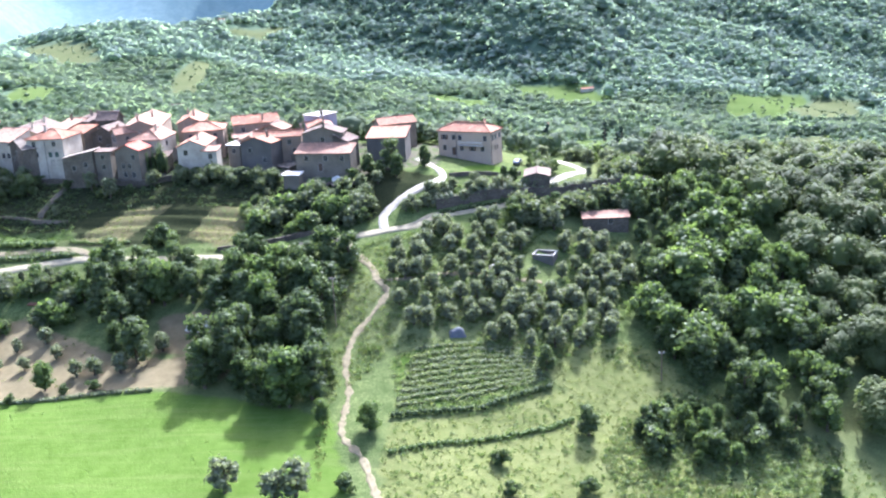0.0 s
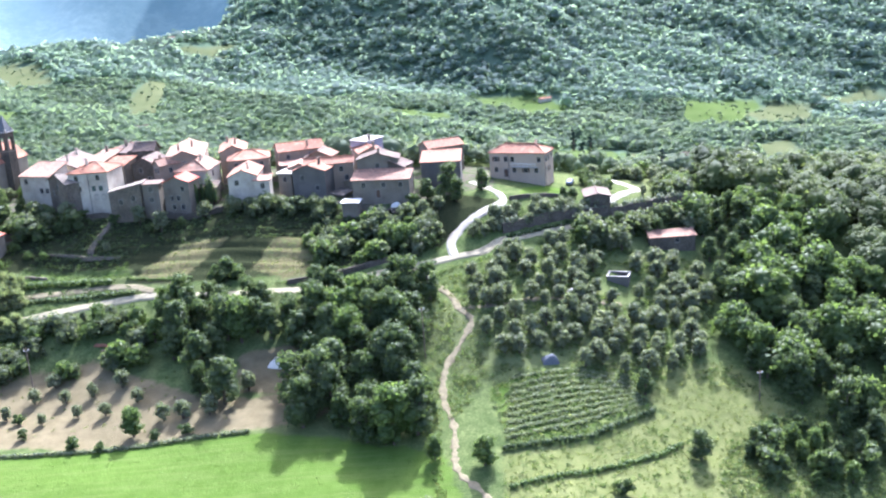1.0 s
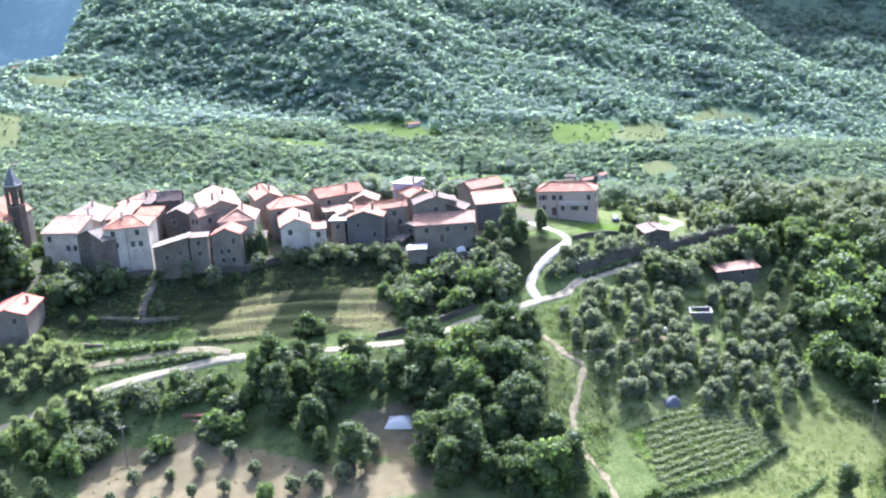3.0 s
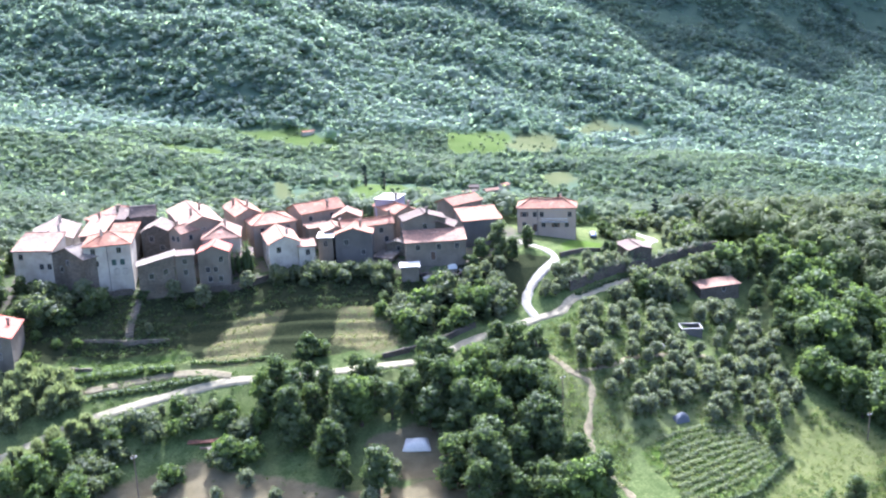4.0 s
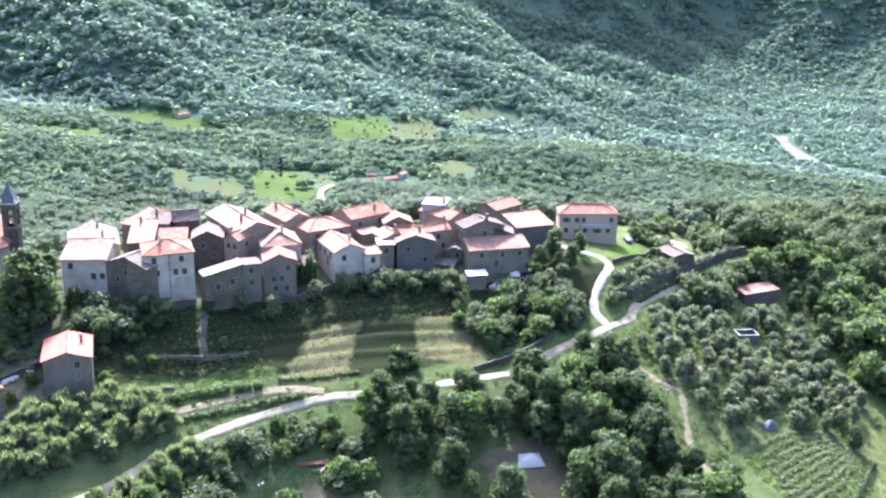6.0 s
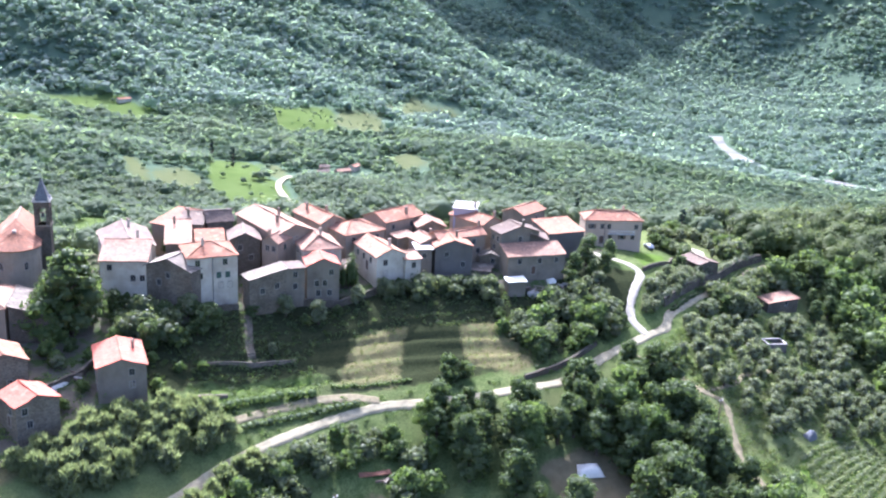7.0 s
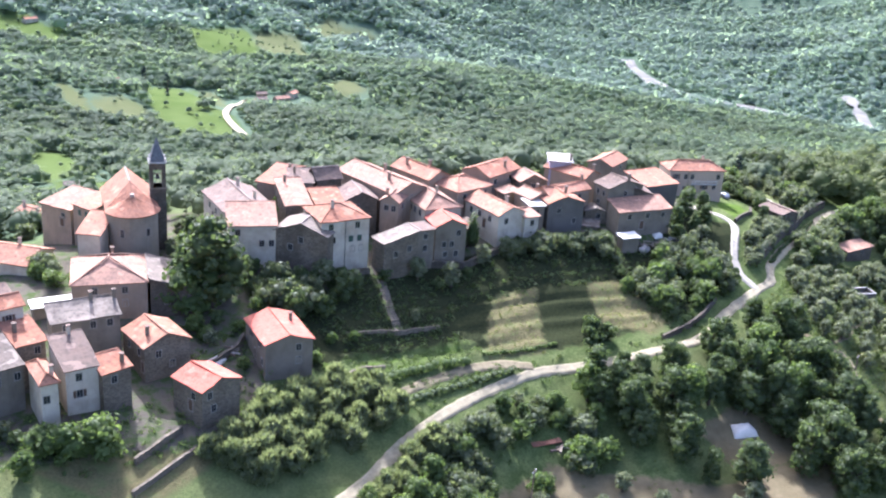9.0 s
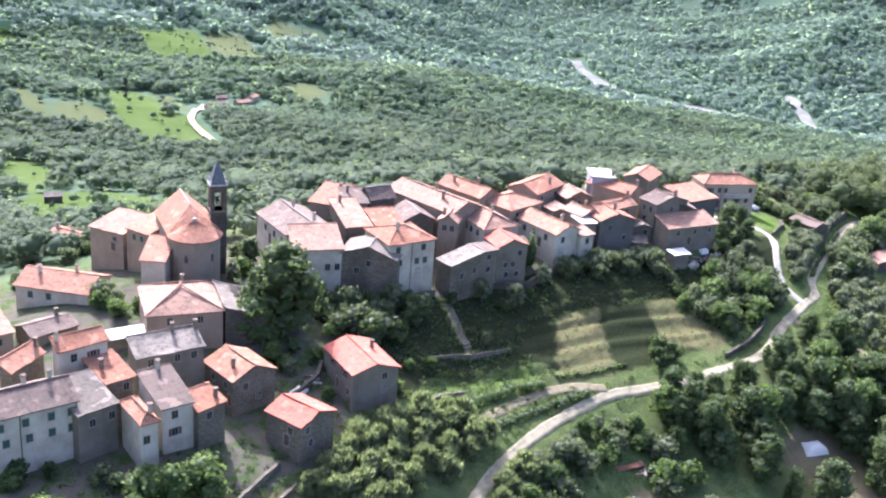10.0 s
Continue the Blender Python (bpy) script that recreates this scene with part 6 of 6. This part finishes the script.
# single trees and shrubs
for kind, row in {
    "olive": ((-41.6, 157.8, 6.5), (-29.5, 157.2, 6.8), (-33, 156, 5), (-119.9, 302.8, 3), (-133.5, 309, 4), (-139.6, 300.3, 4), (-110, 213, 3.2), (-114, 207, 3), (-107, 218, 3.4), (-93, 204, 3), (-87, 207, 3.2), (-99, 205, 2.8), (-103, 211.4, 3), (-97.4, 211.9, 3.2), (-91.3, 213, 3.8), (-105.8, 203.6, 2.5), (-80.2, 199, 4), (-76.3, 198.9, 4), (-71, 199.1, 4.4), (-64, 206.6, 4.2), (-116.6, 277.8, 3.5), (-121.5, 277.9, 3), (-97, 271.5, 5.2), (-91, 267.5, 5.4), (-117, 277, 5.4), (-80, 270.5, 4.4), (-73, 271, 4.2), (-104, 262, 2.8), (-145.6, 269.9, 3), (-24, 258, 3.5), (-19.6, 258.7, 3.5), (15.2, 258.7, 3.2)),
    "shrub": ((-96.7, 192.8, 2.4), (-91, 190.7, 2), (-80.8, 192.8, 2), (-74.8, 193.2, 2), (5.7, 167.7, 3), (-21.3, 158.5, 3), (20.4, 162.6, 3), (6.9, 159.2, 2.5), (64, 165.6, 4), (60.1, 175.7, 2.4), (-68.2, 272.2, 2.5), (-63.4, 272.8, 2.5), (-59.2, 266.6, 2.5), (-111, 205, 2.2), (-108, 198, 2)),
    "lightshrub": ((-139.2, 270.5, 2.2), (-146.1, 271.1, 2.5), (-119.3, 261.2, 2), (-129.8, 258.4, 2), (-164.2, 299.7, 3), (-165.4, 304.5, 3), (-131, 285, 3), (-140, 258, 2), (-143, 261, 2), (-147.5, 257, 1.8), (-141.5, 252.5, 2), (-135.7, 302, 3), (-128, 266, 2), (-124, 262, 1.8), (-133, 275, 2.4), (-160, 300, 2.4), (-164, 303, 2.2)),
    "bright": ((-85.4, 195, 6), (-18.1, 175.5, 6), (-186, 248, 5), (-27, 178, 5)),
    "broad": ((22.9, 179.2, 6.2), (16.8, 197.2, 5.5), (-140.2, 280.2, 18.5), (-143, 283.5, 13), (-136.8, 282, 11), (-16.3, 267.8, 8), (-14.9, 262.4, 6), (-22.3, 265.1, 5.5), (-7.8, 269, 6), (12.7, 264.8, 4.5), (15.3, 266, 4), (-131, 283.5, 5.5), (-127, 281, 5), (-112, 303, 9), (-136, 285, 5), (-19, 262, 5), (-133, 305, 6), (-74, 207, 7), (-43, 190, 5), (-36, 184, 5)),
    "shrub ": ((-195.9, 264.5, 3), (-191.7, 262.5, 2.5), (-184.9, 255.3, 2.5), (-197.5, 262.4, 3), (-131, 279.5, 3.4), (-122, 275, 2.6), (-104, 273.5, 2.4), (-124, 279.5, 3), (-119, 277.5, 2.6), (-113, 276.6, 2.4), (-94, 268, 2.4), (-86, 268.5, 2.2), (-58, 268, 3), (-52, 266.5, 3.2), (-47, 265.5, 3.2), (-26, 261.5, 3.4), (-128, 286, 3), (-142, 274, 3), (-151, 274, 2.6), (-133, 268, 2.4)),
    "wide": ((-178.5, 250.5, 5.5), (-173.5, 249.5, 6.0), (-181.5, 253, 4.2), (-196, 252, 4), (-29.5, 247.5, 5.6), (-33, 249.5, 4.8), (-26.5, 249, 4.4), (-144, 281, 8)),
    "bush": ((-72.5, 270, 3.6), (-68, 269.5, 3.2), (-64, 268.8, 3.8), (-60, 268.2, 3.4), (-56, 267, 3.6), (-51.5, 266, 3.4), (-47.5, 265, 3.6), (-66, 266, 3), (-58, 264.6, 3), (-49.5, 262.5, 3), (-62, 271, 3), (-131, 276, 3), (-126, 277, 2.8), (-186, 257.6, 2.5), (-182.1, 254.6, 2), (-150.3, 366.6, 3), (-151.4, 346.4, 3), (-152.5, 375.9, 3), (-158, 340, 3.4), (-163, 348, 3.2), (-146, 338, 3), (-172, 330, 3), (-180, 336, 3.4)),
    "cypress": ((154, 1050, 24), (168, 1030, 22), (158, 1064, 20), (48, 300, 9), (30, 330, 12), (-205, 345, 9)),
}.items():
    for x, y, h in row:
        plant(kind.strip(), x, y, h)


# ---- rows, hedges and undergrowth ----
def bushy_row(path, wide, tall, mat, name, label, category, group="", per_metre=26, size=0.2):
    """A hedge or vine row along a line on the ground."""
    rng = np.random.default_rng(int(abs(path[0][0] * 31 + path[0][1])))
    lumps = []
    for (ax, ay), (bx, by) in zip(path, path[1:]):
        n = max(2, int(math.hypot(bx - ax, by - ay) / (wide * 0.7)))
        for k in range(n):
            x, y = ax + (bx - ax) * k / n + rng.uniform(-0.2, 0.2), ay + (by - ay) * k / n + rng.uniform(-0.2, 0.2)
            h = tall * rng.uniform(0.7, 1.15)
            lumps.append((x, y, at(x, y) + h * 0.45, wide * rng.uniform(0.5, 0.7), wide * rng.uniform(0.5, 0.7), h * 0.55))
    total = sum(math.hypot(b[0] - a[0], b[1] - a[1]) for a, b in zip(path, path[1:]))
    me = joined(name, [leaf_cloud(rng, lumps, int(total * per_metre), size), lump_core(lumps, 0.8)], mat)
    return tagged(new(name, me), label, category, group)


for k in range(9):
    u = k / 8
    bushy_row([(-13 + 3.5 * u, 183 + 17 * u), (2 + 1.0 * u, 187.5 + 15.5 * u), (16.5 - 1.5 * u, 194.5 + 7.5 * u)], 1.15, 0.5, CANELEAF, "vine_hedge", "bright straggling vine hedge on the slope", "vine", "vineyard", 24, 0.25)
bushy_row([(-14, 179.5), (3, 183.5), (18, 192.5)], 1.3, 1.3, BROADLEAF, "hedge", "dark overgrown hedge below the vines", "hedge")
bushy_row([(-14, 169), (2, 174), (16, 180), (21, 184)], 1.2, 0.9, BRIGHTLEAF, "hedge", "rough grassy hedge across the hay meadow", "hedge")
bushy_row([(-122, 250), (-114, 251), (-107, 250.4), (-99, 248.2)], 2.4, 1.7, BRIGHTLEAF, "hedge", "rounded light green hedge above the track", "hedge", per_metre=45)
bushy_row([(-124, 243.6), (-113, 244.6), (-103, 244.2), (-93, 242.4)], 1.8, 1.1, BROADLEAF, "hedge", "weedy bank between lane and track", "hedge", per_metre=40)
bushy_row([(-96, 248.8), (-88, 246), (-80, 244.8)], 1.0, 0.7, BRIGHTLEAF, "hedge", "grassy edge of the lowest terrace", "hedge")
bushy_row([(-6, 250.6), (6, 255.6), (20, 260.9), (36, 267.6), (50, 271)], 1.8, 3.4, OLIVELEAF, "hedge", "straggling grey-green hedge over the retaining wall", "hedge", per_metre=50)
bushy_row([(-4, 248.6), (8, 253.6), (22, 258.9), (38, 265.2)], 1.0, 1.2, BROADLEAF, "hedge", "dark ivy at the foot of the wall", "hedge")
bushy_row([(-82.5, 276.1), (-79.8, 275.9), (-77, 276.2)], 1.3, 8.0, BROADLEAF, "ivy", "dark ivy covering the stone annex", "ivy", per_metre=150, size=0.26)
bushy_row([(-118, 192), (-97, 190.6), (-62, 190.6)], 1.0, 0.8, OLIVELEAF, "hedge", "dry weeds along the edge of the meadow", "hedge")


def undergrowth(name, zones, spacing, keep, lo, hi, leaves, size, mat, label, seed):
    """Low scrub without number."""
    rng = np.random.default_rng(seed)
    groups = []
    for z, poly in enumerate(zones):
        for x, y in scatter(poly, spacing, seed + z, 0.48, keep, ((LANE, 1.7), (CLIMB, 1.8), (TRACK, 1.0)) + SHEDS):
            r = rng.uniform(lo, hi)
            h = r * rng.uniform(0.5, 1.0)
            groups.append(leaf_cloud(rng, [(x, y, at(x, y) + h * 0.35, r, r * rng.uniform(0.7, 1.2), h)], leaves, size))
    return tagged(new(name, joined(name, groups, mat)), label, "undergrowth", kind="stuff")


SOIL_EDGE = [(-120, 200), (-122, 222), (-86, 222), (-70, 206), (-46, 206), (-46, 197), (-60, 196), (-97, 196)]
LEFT_YARD = [(-204, 254), (-178, 246), (-146, 246), (-138, 252), (-126, 256), (-130, 274), (-146, 272), (-160, 258), (-198, 263)]
SLOPE = [(-128, 262), (-124, 279), (-96, 273), (-60, 268), (-44, 262), (-56, 256), (-90, 262), (-100, 258)]
EAST_SLOPE = [(-22, 200), (-14, 205), (16, 200), (36, 206), (46, 192), (30, 184), (24, 172), (30, 150), (60, 150), (70, 176), (46, 196), (18, 205)]
NEAR_BANK = [(-26, 158), (-26, 184), (-14, 202), (-14, 240), (-20, 238), (-28, 232), (-27, 208), (-30, 190)]
LANE_BANK = [(-128, 240), (-126, 250), (-100, 247), (-90, 243), (-60, 238), (-44, 240), (-36, 237), (-60, 231), (-90, 238)]
undergrowth("undergrowth", [SLOPE, SLOPE, EAST_SLOPE, LANE_BANK, GARDEN, BANK], 1.9, 0.6, 0.4, 1.0, 28, 0.2, BROADLEAF, "dark weeds and brambles on the slopes", 21)
undergrowth("undergrowth", [EAST_SLOPE, NEAR_BANK, GROVE, GROVE, VINES, LANE_BANK, VERGE, BANK, LOOP, GARDEN, LEFT_YARD, BELOW_LANE], 1.8, 0.6, 0.4, 0.9, 24, 0.2, BRIGHTLEAF, "light green grass tufts and weeds", 22)
undergrowth("grass", [HAY, [(24, 130), (30, 186), (46, 194), (70, 176), (90, 150), (60, 120)]], 1.25, 0.6, 0.25, 0.6, 9, 0.16, DRYGRASS, "dry yellow-green grass tufts", 23)
undergrowth("grass", [NEAR_BANK, NEAR_BANK, EAST_SLOPE, GLADE_SLOPE, GROVE, VINES], 1.3, 0.7, 0.3, 0.7, 10, 0.17, DRYGRASS, "rough yellow-green grass on the banks", 27)
undergrowth("undergrowth", [HAY, [(24, 130), (30, 186), (46, 194), (70, 176), (90, 150), (60, 120)], EAST_SLOPE], 1.7, 0.45, 0.35, 0.9, 18, 0.19, BRIGHTLEAF, "bright green weeds in the rough meadow", 28)
undergrowth("undergrowth", [VINES], 1.1, 0.8, 0.3, 0.6, 14, 0.19, CANELEAF, "light green weeds between the vine rows", 29)
undergrowth("grass", [SOIL_EDGE], 2.4, 0.3, 0.25, 0.6, 10, 0.16, DRYGRASS, "dry weeds on the bare soil", 26)
undergrowth("grass", [SUNLIT_TERRACE, SUNLIT_TERRACE_B], 1.1, 0.7, 0.2, 0.5, 8, 0.15, DRYGRASS, "dry grass on the terraces", 24)
undergrowth("grass", [[(-60, 150), (-120, 160), (-130, 190), (-60, 190), (-28, 178), (-24, 150)]], 2.6, 0.4, 0.3, 0.8, 6, 0.12, BRIGHTLEAF, "darker tufts in the mown meadow", 25)

for kinds in TREES.values():
    for e, h in kinds:
        for o in (*e.children, e):
            bpy.data.objects.remove(o)

# ---- woodland beyond the village, too many to count ----
def dome(n, rings):
    """A rounded crown without an underside: rings of n corners (height, radius) and a tip."""
    v = [(r * math.cos((k + 0.5 * i) * math.tau / n), r * math.sin((k + 0.5 * i) * math.tau / n), z) for i, (z, r) in enumerate(rings) for k in range(n)]
    f = []
    for i in range(len(rings) - 1):
        for k in range(n):
            a, b, c, d = i * n + k, i * n + (k + 1) % n, (i + 1) * n + k, (i + 1) * n + (k + 1) % n
            f += [(a, b, c), (b, d, c)]
    top = (len(rings) - 1) * n
    return np.array(v + [(0, 0, 1.0)]), np.array(f + [(top + k, top + (k + 1) % n, len(v)) for k in range(n)])


SIMPLE = dome(6, [(-0.35, 0.85), (0.45, 0.9)])


def crown_domes(rng, xs, ys, hs, rs, lumps, shape):
    """Dented domes, a main one for each crown and smaller ones leaning out of it: the leafy skin, and the dim core within."""
    v0, f0 = shape
    z = height(xs, ys)
    base, size = [], []
    for i in range(lumps):
        a = rng.uniform(0, math.tau, len(xs))
        out = 0.0 if i == 0 else 0.62
        k = np.ones(len(xs)) if i == 0 else rng.uniform(0.45, 0.72, len(xs))
        lift = hs * (0.5 if i == 0 else 1.0) * (1.0 if i == 0 else rng.uniform(0.3, 0.75, len(xs)))
        base.append(np.stack([xs + np.cos(a) * rs * out, ys + np.sin(a) * rs * out, z + lift], 1))
        size.append(np.stack([rs * k, rs * k * rng.uniform(0.85, 1.15, len(xs)), hs * 0.5 * k * rng.uniform(0.85, 1.3, len(xs))], 1))
    base, size = np.concatenate(base), np.concatenate(size)
    n, m = len(base), len(v0)
    t = rng.uniform(0, math.tau, n)[:, None]
    v = np.stack([v0[:, 0] * np.cos(t) - v0[:, 1] * np.sin(t), v0[:, 0] * np.sin(t) + v0[:, 1] * np.cos(t), np.broadcast_to(v0[:, 2], (n, m))], 2)
    v = v * rng.uniform(0.76, 1.2, (n, m, 1)) * size[:, None]
    faces = (f0[None] + (np.arange(n) * m)[:, None, None]).reshape(-1, 3)
    return (v + base[:, None]).reshape(-1, 3), (v * 0.74 + base[:, None]).reshape(-1, 3), faces


def leaf_sprays(rng, v, f, shape, crowns, lumps, leaves, size):
    """Leaf sprays on the domes, lying mostly flat as leaves spread to the light."""
    k = np.repeat(np.arange(crowns), leaves)
    pick = k + crowns * rng.integers(0, lumps, len(k))
    tri = f.reshape(-1, len(shape[1]), 3)[pick, rng.integers(0, len(shape[1]), len(k))]
    p = (v[tri] * rng.dirichlet((1, 1, 1), len(k))[:, :, None]).sum(1)
    out = np.cross(v[tri[:, 1]] - v[tri[:, 0]], v[tri[:, 2]] - v[tri[:, 0]])
    out /= np.linalg.norm(out, axis=1)[:, None] + 1e-6
    nrm = 0.5 * out + np.array([0, 0, 0.62]) + rng.normal(scale=0.21, size=out.shape)
    nrm /= np.linalg.norm(nrm, axis=1)[:, None]
    u = np.cross(nrm, rng.normal(size=nrm.shape))
    u /= np.linalg.norm(u, axis=1)[:, None] + 1e-6
    w = np.cross(nrm, u)
    s = (size[k] * rng.uniform(0.55, 1.3, len(k)))[:, None]
    p = p + out * s * 0.4
    return np.stack([p - u * s, p + u * s - w * s * 0.5, p + w * s * 1.1], 1).reshape(-1, 3), np.arange(3 * len(k)).reshape(-1, 3)


def woodland(name, xs, ys, hs, rs, lumps, leaves, size, mat, label, seed):
    """Woodland without number: leaf sprays round dim cores, all in one mesh."""
    rng = np.random.default_rng(seed)
    skin, core, f = crown_domes(rng, xs, ys, hs, rs, lumps, SIMPLE)
    mesh = joined(name, [(core, f), leaf_sprays(rng, skin, f, SIMPLE, len(xs), lumps, leaves, size * rs)], mat)
    return tagged(new(name, mesh), label, "woodland", kind="stuff")


def wood_points(x0, x1, y0, y1, step, seed, mask):
    rng = np.random.default_rng(seed)
    X, Y = np.meshgrid(np.arange(x0, x1, step), np.arange(y0, y1, step))
    X = X.ravel() + rng.uniform(-0.5, 0.5, X.size) * step
    Y = Y.ravel() + rng.uniform(-0.5, 0.5, Y.size) * step
    ok = mask(X, Y)
    size = 0.7 + 0.8 * rng.uniform(0, 1, ok.sum()) ** 1.6
    return X[ok], Y[ok], size * (1 + 0.22 * np.sin(X[ok] / 23 + np.sin(Y[ok] / 17)) * np.sin(Y[ok] / 31))


def open_land(X, Y):
    free = np.zeros(X.shape, bool)
    for f in FAR_FIELDS:
        free |= inside(f, X, Y) | inside(f, X, Y + 22)
    free |= np.hypot((X - 262) / 1.4, Y - 1000) < 34
    free |= (edge_distance(FAR_ROAD, X, Y, False) < 10) | (edge_distance(STREAM, X, Y, False) < 17)
    d, side = river_side(X, Y)
    return free | ((d < 24) & (Y < 1650)) | ((d < 110) & (side < 0) & (Y < 1250) & (np.sin(X / 90 + Y / 60) > 0.15))


def near_edge(X):
    return np.where(X < -140, 345, np.where(X < -128, 325, 314)) + np.where(X > -25, -14, 0) + np.where(X > 30, -10, 0)


def behind_mask(X, Y):
    return (Y > near_edge(X)) & (Y < 470) & ~open_land(X, Y) & (X > -75 - (Y - 314) * 1.1 - 60) & (X < Y * 0.62) & (np.abs(X - 38) + np.abs(Y - 300) > 16)


def mid_mask(X, Y):
    return (Y >= 470) & ~open_land(X, Y) & (Y < 900) & (X > -Y * 0.42 - 20) & (X < Y * 1.02)


def far_mask(X, Y):
    a = np.degrees(np.arctan2(X + 120, Y - 60))
    return (Y >= 500) & ~open_land(X, Y) & (np.hypot(X, Y) > 900) & (a > -30) & (a < 68)


X, Y, K = wood_points(-330, 300, 290, 475, 6.0, 5, behind_mask)
woodland("woodland", X, Y, 4.6 * K + 1.8, 3.3 * K, 3, 90, 0.19, MIDLEAF, "dense green woodland close behind the village", 6)
pts = scatter(EAST_BACK, 6.0, 12, holes=((LANE, 3.5),))
X, Y = np.array([p[0] for p in pts]), np.array([p[1] for p in pts])
K = np.random.default_rng(77).uniform(0.7, 1.35, len(X))
woodland("woodland", X, Y, 8.0 * K, 3.5 * K, 5, 520, 0.125, SPURLEAF, "tall dark woodland at the end of the spur", 13)
X, Y, K = wood_points(-420, 940, 460, 900, 7.6, 15, mid_mask)
woodland("woodland", X, Y, 5.6 * K + 2, 4.6 * K, 1, 34, 0.25, MIDLEAF, "dense green woodland falling towards the valley", 16)
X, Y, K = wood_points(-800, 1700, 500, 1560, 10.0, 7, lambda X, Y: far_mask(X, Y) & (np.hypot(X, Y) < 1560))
woodland("woodland", X, Y, 6.0 * K + 2, 5.6 * K, 1, 26, 0.30, VALLEYLEAF, "dense woodland across the valley floor, green paled by painted haze", 8)
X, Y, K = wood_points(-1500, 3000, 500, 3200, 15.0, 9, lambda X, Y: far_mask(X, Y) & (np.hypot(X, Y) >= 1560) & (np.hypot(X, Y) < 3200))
woodland("woodland", X, Y, 9.0 * K + 3, 8.6 * K, 1, 16, 0.36, FARLEAF, "dense woodland on the mountain sides, pale blue-green with painted haze", 10)
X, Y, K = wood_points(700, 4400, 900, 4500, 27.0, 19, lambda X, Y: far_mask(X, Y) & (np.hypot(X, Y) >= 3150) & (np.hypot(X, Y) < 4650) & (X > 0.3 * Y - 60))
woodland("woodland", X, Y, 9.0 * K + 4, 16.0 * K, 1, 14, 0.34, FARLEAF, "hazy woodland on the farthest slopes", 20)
X, Y, K = wood_points(-760, 900, 380, 2000, 17.0, 29, lambda X, Y: np.any([inside(f, X, Y) for f in FAR_FIELDS], axis=0) & (np.sin(X * 0.7) > 0.1))
woodland("field_bushes", X, Y, 3.4 * K + 1, 2.4 * K, 1, 20, 0.3, MIDLEAF, "scattered bushes in the valley fields", 30)
